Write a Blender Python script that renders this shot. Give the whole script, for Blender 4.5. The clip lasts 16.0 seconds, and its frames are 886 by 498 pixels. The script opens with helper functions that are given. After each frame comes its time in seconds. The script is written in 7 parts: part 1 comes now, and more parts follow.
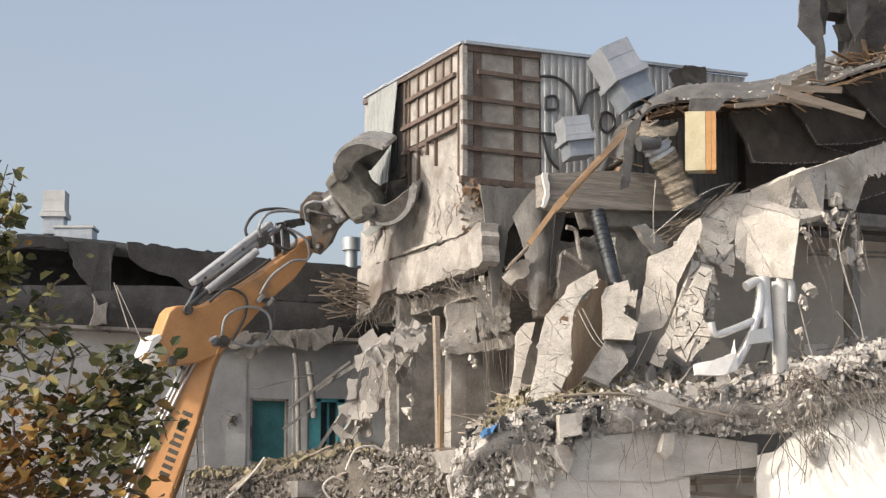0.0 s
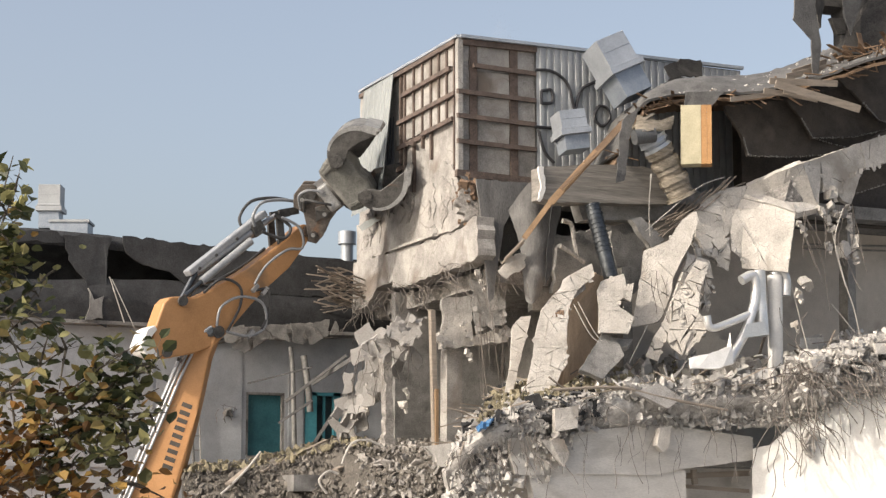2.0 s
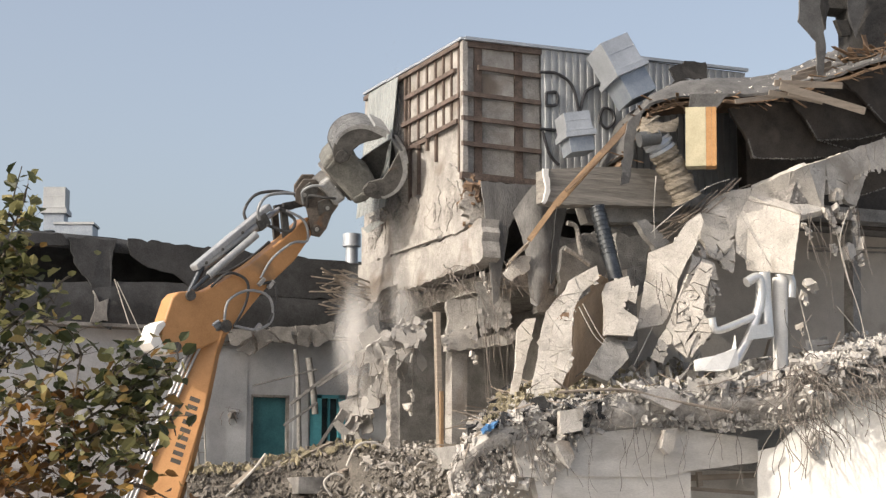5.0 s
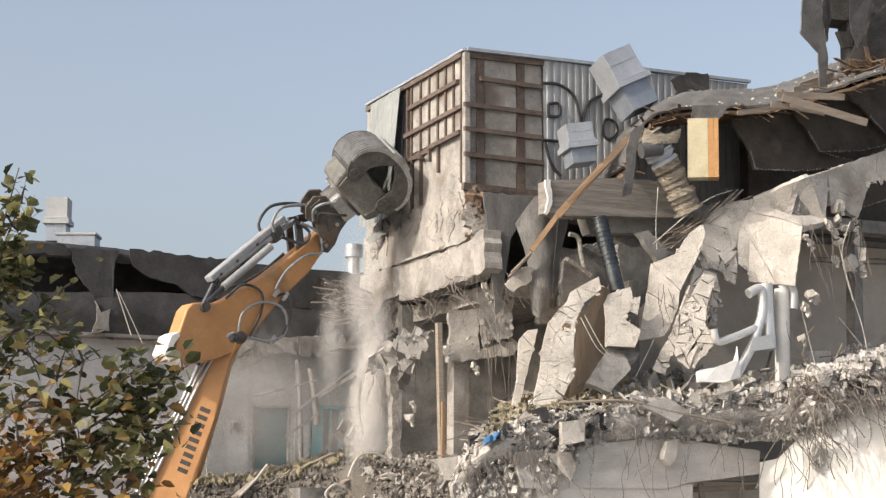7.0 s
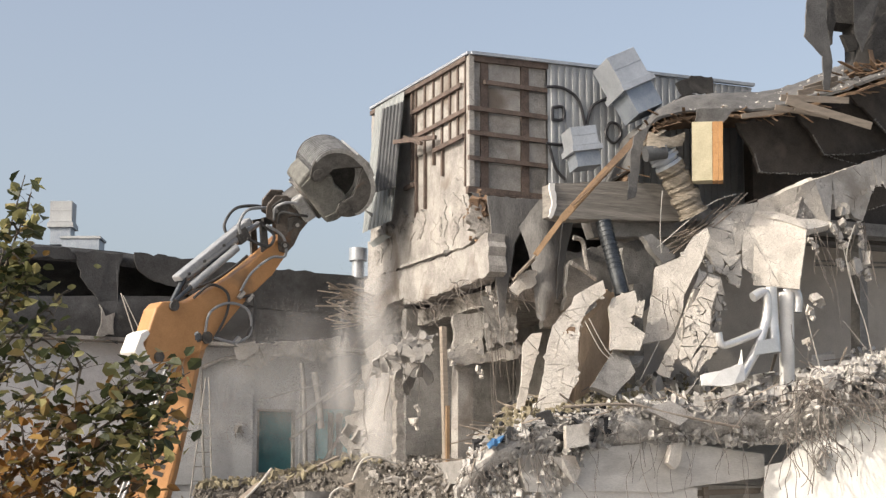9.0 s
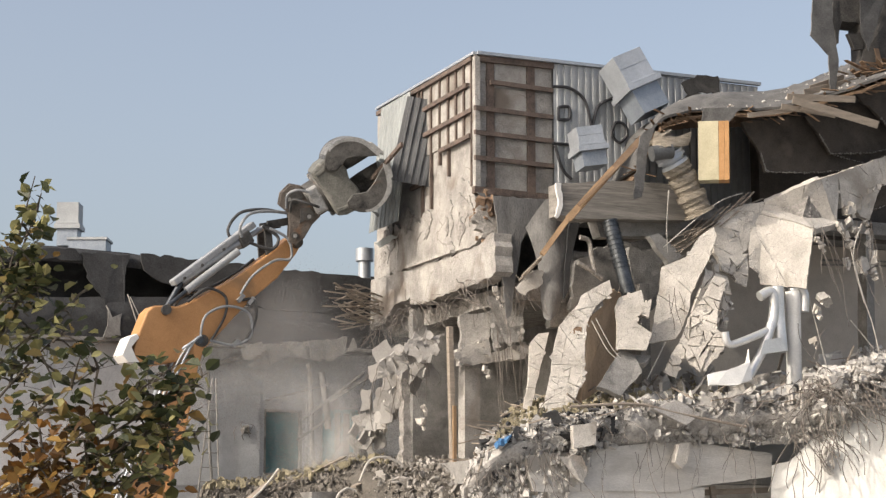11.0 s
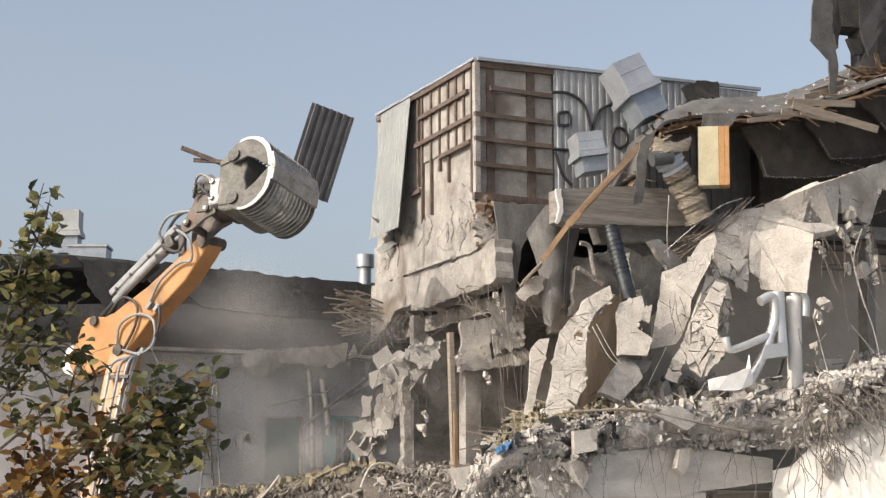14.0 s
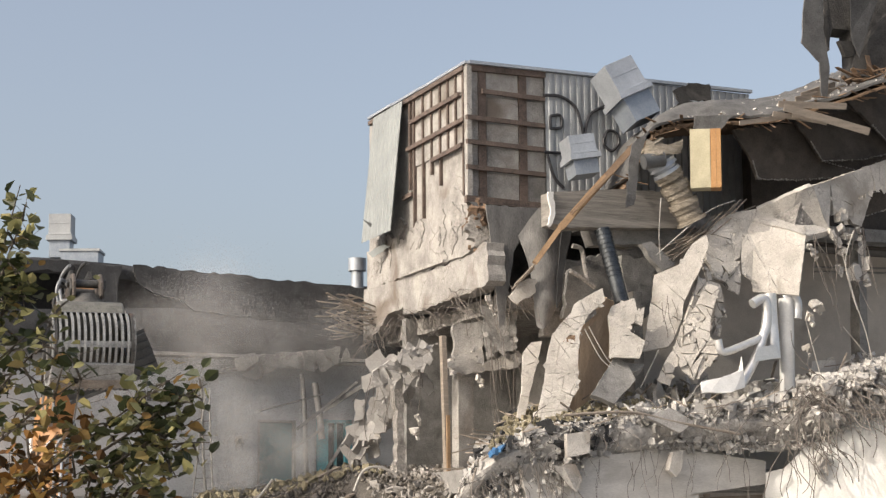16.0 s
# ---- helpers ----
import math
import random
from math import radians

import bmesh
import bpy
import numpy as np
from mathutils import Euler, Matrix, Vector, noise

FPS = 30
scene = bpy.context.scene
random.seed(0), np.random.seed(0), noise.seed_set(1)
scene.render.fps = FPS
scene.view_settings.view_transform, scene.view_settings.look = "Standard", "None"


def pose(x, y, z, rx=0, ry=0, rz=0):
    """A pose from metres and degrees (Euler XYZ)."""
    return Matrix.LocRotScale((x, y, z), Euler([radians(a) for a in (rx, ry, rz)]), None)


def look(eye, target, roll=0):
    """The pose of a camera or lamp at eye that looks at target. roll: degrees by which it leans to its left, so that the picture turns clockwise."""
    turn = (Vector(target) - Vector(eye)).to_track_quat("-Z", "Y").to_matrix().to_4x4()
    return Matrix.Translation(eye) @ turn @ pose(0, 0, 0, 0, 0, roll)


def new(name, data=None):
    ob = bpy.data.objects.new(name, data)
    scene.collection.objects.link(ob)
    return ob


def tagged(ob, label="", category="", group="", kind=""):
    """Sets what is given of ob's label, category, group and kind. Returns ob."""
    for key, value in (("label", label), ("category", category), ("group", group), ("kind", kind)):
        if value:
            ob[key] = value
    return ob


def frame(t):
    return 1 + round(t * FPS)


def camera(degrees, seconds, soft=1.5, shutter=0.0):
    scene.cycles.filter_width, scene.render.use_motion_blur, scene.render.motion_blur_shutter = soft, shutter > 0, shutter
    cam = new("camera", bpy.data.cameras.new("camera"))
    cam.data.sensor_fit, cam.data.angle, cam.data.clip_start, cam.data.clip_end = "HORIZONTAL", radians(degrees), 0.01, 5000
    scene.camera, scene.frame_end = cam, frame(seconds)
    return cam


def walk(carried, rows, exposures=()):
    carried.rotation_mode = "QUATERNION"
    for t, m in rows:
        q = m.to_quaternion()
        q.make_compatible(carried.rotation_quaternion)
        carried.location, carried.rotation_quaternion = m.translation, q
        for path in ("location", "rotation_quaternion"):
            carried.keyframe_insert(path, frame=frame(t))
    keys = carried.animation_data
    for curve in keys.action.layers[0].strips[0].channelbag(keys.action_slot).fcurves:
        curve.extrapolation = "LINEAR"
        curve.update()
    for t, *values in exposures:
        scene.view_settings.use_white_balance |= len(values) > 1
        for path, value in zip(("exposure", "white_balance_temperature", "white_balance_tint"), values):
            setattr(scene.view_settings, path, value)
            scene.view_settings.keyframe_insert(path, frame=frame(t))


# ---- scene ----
cam = camera(27.78, 16.0, soft=1.35)
# A hand-held telephoto view from across the street: the eye stays, the view drifts.
walk(cam, [
    (0, pose(-13.806, -29.976, 1.600, 99.100, -0.000, -24.070)),
    (0.5, pose(-13.806, -29.976, 1.600, 98.998, 0.048, -24.068)),
    (1, pose(-13.806, -29.976, 1.600, 98.935, 0.012, -24.123)),
    (1.5, pose(-13.806, -29.976, 1.600, 98.920, 0.095, -24.149)),
    (2, pose(-13.806, -29.976, 1.600, 98.902, 0.072, -24.195)),
    (2.5, pose(-13.806, -29.976, 1.600, 98.931, 0.079, -24.249)),
    (3, pose(-13.806, -29.976, 1.600, 98.963, 0.040, -24.282)),
    (3.5, pose(-13.806, -29.976, 1.600, 98.949, 0.076, -24.222)),
    (4, pose(-13.806, -29.976, 1.600, 98.912, 0.103, -24.113)),
    (6.5, pose(-13.806, -29.976, 1.600, 99.220, 0.054, -23.960)),
    (7, pose(-13.806, -29.976, 1.600, 99.321, -0.018, -23.990)),
    (7.5, pose(-13.806, -29.976, 1.600, 99.359, -0.026, -23.977)),
    (8, pose(-13.806, -29.976, 1.600, 99.404, -0.014, -23.973)),
    (8.5, pose(-13.806, -29.976, 1.600, 99.437, 0.042, -23.967)),
    (9, pose(-13.806, -29.976, 1.600, 99.435, -0.011, -23.850)),
    (11.5, pose(-13.806, -29.976, 1.600, 99.448, 0.121, -23.606)),
    (12, pose(-13.806, -29.976, 1.600, 99.482, 0.168, -23.646)),
    (12.5, pose(-13.806, -29.976, 1.600, 99.559, 0.165, -23.740)),
    (13, pose(-13.806, -29.976, 1.600, 99.634, 0.194, -23.746)),
    (13.5, pose(-13.806, -29.976, 1.600, 99.656, 0.285, -23.658)),
    (14, pose(-13.806, -29.976, 1.600, 99.631, 0.276, -23.581)),
    (14.5, pose(-13.806, -29.976, 1.600, 99.615, 0.399, -23.580)),
    (15, pose(-13.806, -29.976, 1.600, 99.672, 0.395, -23.687)),
    (15.5, pose(-13.806, -29.976, 1.600, 99.702, 0.387, -23.769)),
    (16, pose(-13.806, -29.976, 1.600, 99.736, 0.494, -23.795)),
], exposures=[(0, 0.57, 6720, 11), (9.2, 0.57, 6720, 11), (12.5, 0.48, 6720, 11), (16, 0.47, 6720, 11)])

# ---- light ----
SUN = Vector((-0.80, -0.12, 0.52)).normalized()
world = bpy.data.worlds.new("sky")
scene.world = world
world.use_nodes = True
nodes, links = world.node_tree.nodes, world.node_tree.links
sky = nodes.new("ShaderNodeTexSky")
sky.sky_type, sky.sun_disc = "NISHITA", False
sky.sun_elevation = math.asin(SUN.z)
sky.sun_rotation = math.atan2(SUN.x, SUN.y)
sky.altitude, sky.air_density, sky.dust_density, sky.ozone_density = 50, 1.0, 5.4, 1.0
soften = nodes.new("ShaderNodeHueSaturation")  # a thin veil of cloud greys the blue
soften.inputs["Saturation"].default_value, soften.inputs["Value"].default_value = 0.74, 0.98
links.new(sky.outputs[0], soften.inputs["Color"])
links.new(soften.outputs[0], nodes["Background"].inputs[0])
nodes["Background"].inputs[1].default_value = 0.15
sun_data = bpy.data.lights.new("sun", "SUN")
sun_data.energy, sun_data.angle, sun_data.color = 2.35, radians(0.6), (1.0, 0.94, 0.85)
sun = new("sun", sun_data)
sun.matrix_basis = look(tuple(SUN * 60), (0, 0, 0))


scene.cycles.transparent_max_bounces = 48


# ---- materials ----
def surf(name, dark, light, rough=0.85, scale=3.0, bump=0.3, metal=0.0, stain=None, stain_at=0.62, fine=40.0, island=0.0, stretch=(1, 1, 1), single=0.0, cracks=0.0):
    """A worn surface: two colours mixed by broad and fine noise, an optional stain, and relief."""
    m = bpy.data.materials.new(name)
    m.use_nodes = True
    n, l = m.node_tree.nodes, m.node_tree.links
    b = n["Principled BSDF"]
    co = n.new("ShaderNodeTexCoord")
    mp = n.new("ShaderNodeMapping")
    mp.inputs["Scale"].default_value = stretch
    l.new(co.outputs["Object"], mp.inputs[0])
    broad = n.new("ShaderNodeTexNoise")
    broad.inputs["Scale"].default_value, broad.inputs["Detail"].default_value, broad.inputs["Roughness"].default_value = scale, 9, 0.72
    l.new(mp.outputs[0], broad.inputs[0])
    grain = n.new("ShaderNodeTexNoise")
    grain.inputs["Scale"].default_value, grain.inputs["Detail"].default_value = fine, 5
    l.new(mp.outputs[0], grain.inputs[0])
    add = n.new("ShaderNodeMath")
    add.operation = "MULTIPLY_ADD"
    l.new(grain.outputs[0], add.inputs[0])
    add.inputs[1].default_value = 0.45
    l.new(broad.outputs[0], add.inputs[2])
    last = add.outputs[0]
    if island:
        geo = n.new("ShaderNodeNewGeometry")
        more = n.new("ShaderNodeMath")
        more.operation = "MULTIPLY_ADD"
        l.new(geo.outputs["Random Per Island"], more.inputs[0])
        more.inputs[1].default_value = island
        l.new(last, more.inputs[2])
        last = more.outputs[0]
    if single:
        info = n.new("ShaderNodeObjectInfo")
        more = n.new("ShaderNodeMath")
        more.operation = "MULTIPLY_ADD"
        l.new(info.outputs["Random"], more.inputs[0])
        more.inputs[1].default_value = single
        l.new(last, more.inputs[2])
        last = more.outputs[0]
    ramp = n.new("ShaderNodeMapRange")
    ramp.inputs[1].default_value, ramp.inputs[2].default_value = 0.54, 0.93 + island + single
    l.new(last, ramp.inputs[0])
    mix = n.new("ShaderNodeMix")
    mix.data_type = "RGBA"
    mix.inputs["A"].default_value, mix.inputs["B"].default_value = (*dark, 1), (*light, 1)
    l.new(ramp.outputs[0], mix.inputs["Factor"])
    colour = mix.outputs["Result"]
    if stain:
        spot = n.new("ShaderNodeTexNoise")
        spot.inputs["Scale"].default_value, spot.inputs["Detail"].default_value, spot.inputs["Distortion"].default_value = scale * 0.55, 8, 0.6
        l.new(mp.outputs[0], spot.inputs[0])
        cut = n.new("ShaderNodeMapRange")
        cut.inputs[1].default_value, cut.inputs[2].default_value = stain_at - 0.05, stain_at + 0.09
        l.new(spot.outputs[0], cut.inputs[0])
        over = n.new("ShaderNodeMix")
        over.data_type = "RGBA"
        over.inputs["B"].default_value = (*stain, 1)
        l.new(cut.outputs[0], over.inputs["Factor"])
        l.new(colour, over.inputs["A"])
        colour = over.outputs["Result"]
    if cracks:
        warp = n.new("ShaderNodeTexNoise")
        warp.inputs["Scale"].default_value, warp.inputs["Detail"].default_value = 2.5, 4
        l.new(mp.outputs[0], warp.inputs[0])
        bend = n.new("ShaderNodeMix")
        bend.data_type = "RGBA"
        bend.inputs["Factor"].default_value = 0.34
        l.new(mp.outputs[0], bend.inputs["A"])
        l.new(warp.outputs["Color"], bend.inputs["B"])
        net = n.new("ShaderNodeTexVoronoi")
        net.feature = "DISTANCE_TO_EDGE"
        net.inputs["Scale"].default_value = cracks
        l.new(bend.outputs["Result"], net.inputs["Vector"])
        thin = n.new("ShaderNodeMapRange")
        thin.inputs[1].default_value, thin.inputs[2].default_value, thin.inputs[3].default_value, thin.inputs[4].default_value = 0.004, 0.020, 0.5, 0.0
        l.new(net.outputs["Distance"], thin.inputs[0])
        some = n.new("ShaderNodeMapRange")
        some.inputs[1].default_value, some.inputs[2].default_value = 0.48, 0.58
        l.new(broad.outputs[0], some.inputs[0])
        both = n.new("ShaderNodeMath")
        both.operation = "MULTIPLY"
        l.new(thin.outputs[0], both.inputs[0])
        l.new(some.outputs[0], both.inputs[1])
        line = n.new("ShaderNodeMix")
        line.data_type = "RGBA"
        line.inputs["B"].default_value = (0.07, 0.06, 0.05, 1)
        l.new(both.outputs[0], line.inputs["Factor"])
        l.new(colour, line.inputs["A"])
        colour = line.outputs["Result"]
    l.new(colour, b.inputs["Base Color"])
    b.inputs["Roughness"].default_value, b.inputs["Metallic"].default_value = rough, metal
    if bump:
        rel = n.new("ShaderNodeBump")
        rel.inputs["Strength"].default_value, rel.inputs["Distance"].default_value = min(1.0, bump * 1.4), 0.06
        l.new(last, rel.inputs["Height"])
        l.new(rel.outputs[0], b.inputs["Normal"])
    return m


CONCRETE = surf("concrete", (0.18, 0.17, 0.158), (0.47, 0.447, 0.415), cracks=1.7, scale=1.6, bump=0.5, stain=(0.17, 0.14, 0.115), stain_at=0.60)
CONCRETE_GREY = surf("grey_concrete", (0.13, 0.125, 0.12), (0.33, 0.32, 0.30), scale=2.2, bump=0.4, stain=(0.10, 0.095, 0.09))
PALE = surf("pale_render", (0.36, 0.336, 0.302), (0.65, 0.615, 0.565), scale=2.2, bump=0.5, stain=(0.30, 0.272, 0.235), stain_at=0.60, cracks=3.2)
WHITE_WALL = surf("white_painted_plaster", (0.32, 0.333, 0.347), (0.51, 0.53, 0.547), scale=1.2, bump=0.15, stain=(0.33, 0.31, 0.28), stain_at=0.69)
ROOM_WALL = surf("dusty_room_wall", (0.36, 0.325, 0.28), (0.52, 0.475, 0.415), scale=1.1, bump=0.15, stain=(0.24, 0.21, 0.175), stain_at=0.66)
PLASTER = surf("interior_plaster", (0.54, 0.50, 0.45), (0.72, 0.68, 0.62), scale=1.1, bump=0.15, stain=(0.25, 0.23, 0.20), stain_at=0.68)
BROKEN = surf("broken_concrete", (0.14, 0.132, 0.123), (0.46, 0.43, 0.395), scale=5, bump=0.9, fine=26)
RUBBLE = surf("rubble", (0.25, 0.240, 0.226), (0.68, 0.652, 0.61), scale=6, bump=0.6, island=0.55, fine=30)
# Partition plates: greyed below the pale render to hold the corner's partial shade.
PARTITION = surf("shade_greyed_partition_plate", (0.23, 0.218, 0.203), (0.46, 0.44, 0.415), scale=2.5, bump=0.3, single=0.3)
LUMP = surf("rubble_lump", (0.22, 0.211, 0.198), (0.64, 0.613, 0.575), scale=5, bump=0.7, fine=26, single=0.5)
DIRT = surf("rubble_bed", (0.22, 0.208, 0.192), (0.58, 0.553, 0.515), scale=4, bump=1.0, fine=22)
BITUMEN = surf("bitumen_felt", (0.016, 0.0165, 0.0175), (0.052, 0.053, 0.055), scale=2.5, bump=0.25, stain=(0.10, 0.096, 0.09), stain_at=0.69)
BITUMEN_DARK = surf("sooty_bitumen", (0.018, 0.017, 0.016), (0.070, 0.066, 0.061), scale=2.5, bump=0.35, stain=(0.10, 0.093, 0.085), stain_at=0.68)
# Dark base colour holds the shade under the torn roof overhang.
SHADED_SLAB = surf("shaded_slab", (0.034, 0.029, 0.025), (0.095, 0.081, 0.068), scale=2.0, bump=0.25, stain=(0.12, 0.10, 0.083), stain_at=0.69)
WALL_BROWN = surf("brown_stained_wall", (0.40, 0.295, 0.20), (0.64, 0.48, 0.335), scale=1.4, bump=0.3, stain=(0.30, 0.215, 0.14), stretch=(1, 1, 0.5))
STAINED = surf("stained_grey_plaster", (0.46, 0.44, 0.405), (0.70, 0.67, 0.625), scale=1.6, bump=0.2, stain=(0.30, 0.28, 0.25), stain_at=0.62, stretch=(0.5, 1, 1.5))
FELT_GREY = surf("dusty_hanging_felt", (0.085, 0.083, 0.080), (0.20, 0.195, 0.187), scale=2.4, bump=0.35, stain=(0.11, 0.105, 0.10), stretch=(1.6, 1.6, 0.5))
FELT = surf("grey_roofing_felt", (0.062, 0.061, 0.060), (0.155, 0.152, 0.147), scale=3, bump=0.4, stain=(0.07, 0.068, 0.065))
STEEL_RUST = surf("rusty_steel", (0.060, 0.046, 0.039), (0.17, 0.125, 0.102), rough=0.8, scale=5, bump=0.3)
TIMBER_OLD = surf("weathered_timber", (0.16, 0.135, 0.11), (0.40, 0.34, 0.28), scale=3, bump=0.4, island=0.3, stretch=(1, 1, 6))
TIMBER = surf("fresh_split_timber", (0.13, 0.08, 0.045), (0.40, 0.265, 0.15), scale=3, bump=0.4, island=0.35)
TIMBER_DARK = surf("dark_split_timber", (0.07, 0.045, 0.03), (0.30, 0.20, 0.125), scale=3, bump=0.4, island=0.35)
# Slope bed and rubble: darker brown tones carry the slope's shade in their colour.
SLOPE = surf("shaded_rubble_bed", (0.065, 0.058, 0.049), (0.16, 0.144, 0.122), scale=4, bump=1.0, fine=22)
RUBBLE_SHADED = surf("shaded_rubble", (0.078, 0.069, 0.059), (0.26, 0.237, 0.206), scale=6, bump=0.6, island=0.45, fine=30)
RUBBLE_DUSTY = surf("dusty_rubble", (0.19, 0.178, 0.163), (0.50, 0.47, 0.43), scale=6, bump=0.6, island=0.45, fine=30)
NECK = surf("blue_grey_sheet", (0.20, 0.235, 0.28), (0.34, 0.375, 0.42), rough=0.45, metal=0.4, scale=2, bump=0.05)
ZINC = surf("galvanised_sheet", (0.31, 0.335, 0.365), (0.46, 0.49, 0.525), rough=0.4, metal=0.4, scale=2, bump=0.04)
CLADDING = surf("painted_sheet_cladding", (0.26, 0.275, 0.285), (0.38, 0.395, 0.405), rough=0.5, scale=1.4, bump=0.05, stain=(0.27, 0.26, 0.24), stain_at=0.7)
CLADDING_PALE = surf("pale_sheet_cladding", (0.20, 0.215, 0.212), (0.30, 0.32, 0.315), rough=0.6, scale=1.2, bump=0.05, stain=(0.27, 0.265, 0.24), stain_at=0.69)
CLADDING_DARK = surf("bare_back_of_sheet", (0.058, 0.061, 0.064), (0.125, 0.129, 0.133), rough=0.6, metal=0.2, scale=2, bump=0.1)
DUCT = surf("bright_duct_metal", (0.60, 0.60, 0.59), (0.80, 0.80, 0.79), rough=0.32, metal=0.6, scale=3, bump=0.06)
DUCT_WHITE = surf("white_painted_duct", (0.62, 0.61, 0.58), (0.82, 0.81, 0.78), rough=0.5, scale=2, bump=0.05)
BLACK_DUCT = surf("dark_duct_metal", (0.035, 0.04, 0.045), (0.11, 0.12, 0.13), rough=0.35, metal=0.7, scale=4, bump=0.08)
BRICK = surf("broken_brick", (0.09, 0.064, 0.047), (0.29, 0.185, 0.115), scale=8, bump=0.6)
WOOL = surf("mineral_wool", (0.165, 0.143, 0.092), (0.38, 0.335, 0.225), scale=7, bump=1.0)
CREAM = surf("cream_board", (0.36, 0.325, 0.22), (0.50, 0.455, 0.32), scale=3, bump=0.15)
ORANGE_WOOD = surf("orange_pine", (0.30, 0.155, 0.06), (0.46, 0.26, 0.115), scale=4, bump=0.2)
TEAL = surf("teal_painted_board", (0.020, 0.105, 0.125), (0.045, 0.175, 0.20), rough=0.55, scale=2.5, bump=0.08)
TEAL_FRAME = surf("teal_frame", (0.05, 0.23, 0.28), (0.09, 0.34, 0.40), rough=0.5, scale=3, bump=0.05)
ORANGE = surf("orange_machine_paint", (0.36, 0.180, 0.068), (0.50, 0.265, 0.112), rough=0.5, scale=1.8, bump=0.08, stain=(0.27, 0.155, 0.075), stain_at=0.64)
IRON = surf("worn_grey_iron", (0.040, 0.039, 0.037), (0.135, 0.130, 0.122), rough=0.55, metal=0.45, scale=4, bump=0.25, stain=(0.13, 0.075, 0.045), stain_at=0.66)
IRON_RUST = surf("rusty_worn_iron", (0.055, 0.047, 0.041), (0.17, 0.145, 0.125), rough=0.6, metal=0.3, scale=4, bump=0.3, stain=(0.16, 0.085, 0.045), stain_at=0.60)
IRON_DUSTY = surf("dusty_grey_green_iron", (0.075, 0.075, 0.066), (0.21, 0.208, 0.188), rough=0.7, metal=0.15, scale=3, bump=0.25, stain=(0.30, 0.29, 0.265), stain_at=0.66)
CHROME = surf("grey_cylinder_paint", (0.24, 0.245, 0.25), (0.42, 0.425, 0.43), rough=0.35, metal=0.5, scale=3, bump=0.04)
RAM_GREY = surf("pale_ram_paint", (0.20, 0.21, 0.22), (0.36, 0.37, 0.38), rough=0.45, scale=3, bump=0.05, stain=(0.20, 0.195, 0.185), stain_at=0.66)
JAW = surf("pale_worn_steel", (0.18, 0.18, 0.175), (0.46, 0.46, 0.45), rough=0.5, metal=0.4, scale=4, bump=0.15)
RUBBER = surf("hose_rubber", (0.02, 0.02, 0.02), (0.07, 0.07, 0.07), rough=0.6, scale=5, bump=0.05)
HOSE_GREY = surf("grey_hose_sleeve", (0.16, 0.17, 0.18), (0.30, 0.31, 0.32), rough=0.5, scale=5, bump=0.05)
INK = surf("dark_lettering_film", (0.03, 0.025, 0.02), (0.07, 0.06, 0.05), rough=0.6, scale=6, bump=0.0)
SPRAY = surf("black_spray_paint", (0.012, 0.012, 0.014), (0.05, 0.05, 0.055), rough=0.5, scale=6, bump=0.0)
WHITE_PAINT = surf("white_paint", (0.62, 0.61, 0.58), (0.82, 0.81, 0.78), rough=0.6, scale=2, bump=0.012, stain=(0.42, 0.39, 0.35), stain_at=0.70)
BOARD_MARKED = surf("board_marked_concrete", (0.12, 0.112, 0.10), (0.33, 0.305, 0.272), scale=1.6, bump=0.4, fine=14, stretch=(0.25, 1, 5), stain=(0.13, 0.12, 0.11))
WRAP = surf("frayed_duct_wrap", (0.16, 0.135, 0.10), (0.42, 0.37, 0.30), scale=6, bump=0.9, stretch=(1, 1, 3))
BLUE = surf("blue_plastic", (0.03, 0.11, 0.26), (0.08, 0.22, 0.42), rough=0.4, scale=5, bump=0.2)
WIRE = surf("rusty_wire", (0.075, 0.064, 0.056), (0.24, 0.21, 0.185), rough=0.75, scale=8, bump=0.1)
WIRE_PALE = surf("pale_cable", (0.36, 0.34, 0.31), (0.58, 0.55, 0.50), rough=0.7, scale=5, bump=0.1)
BARK = surf("bark", (0.05, 0.042, 0.033), (0.16, 0.135, 0.105), scale=9, bump=0.8)
GROUND = surf("crushed_concrete_ground", (0.19, 0.183, 0.175), (0.39, 0.38, 0.365), scale=0.6, bump=0.4)
GLASS_DARK = surf("dusty_dark_glass", (0.02, 0.03, 0.035), (0.06, 0.08, 0.085), rough=0.15, scale=2, bump=0.02)


def leaf_material(name, stops):
    m = bpy.data.materials.new(name)
    m.use_nodes = True
    n, l = m.node_tree.nodes, m.node_tree.links
    geo = n.new("ShaderNodeNewGeometry")
    ramp = n.new("ShaderNodeValToRGB")
    while len(ramp.color_ramp.elements) < len(stops):
        ramp.color_ramp.elements.new(0.5)
    for e, (at, c) in zip(ramp.color_ramp.elements, stops):
        e.position, e.color = at, (*c, 1)
    l.new(geo.outputs["Random Per Island"], ramp.inputs[0])
    b = n["Principled BSDF"]
    l.new(ramp.outputs[0], b.inputs["Base Color"])
    b.inputs["Roughness"].default_value = 0.5
    tr = n.new("ShaderNodeBsdfTranslucent")
    l.new(ramp.outputs[0], tr.inputs[0])
    mix = n.new("ShaderNodeMixShader")
    mix.inputs[0].default_value = 0.35
    l.new(b.outputs[0], mix.inputs[1])
    l.new(tr.outputs[0], mix.inputs[2])
    l.new(mix.outputs[0], n["Material Output"].inputs[0])
    return m


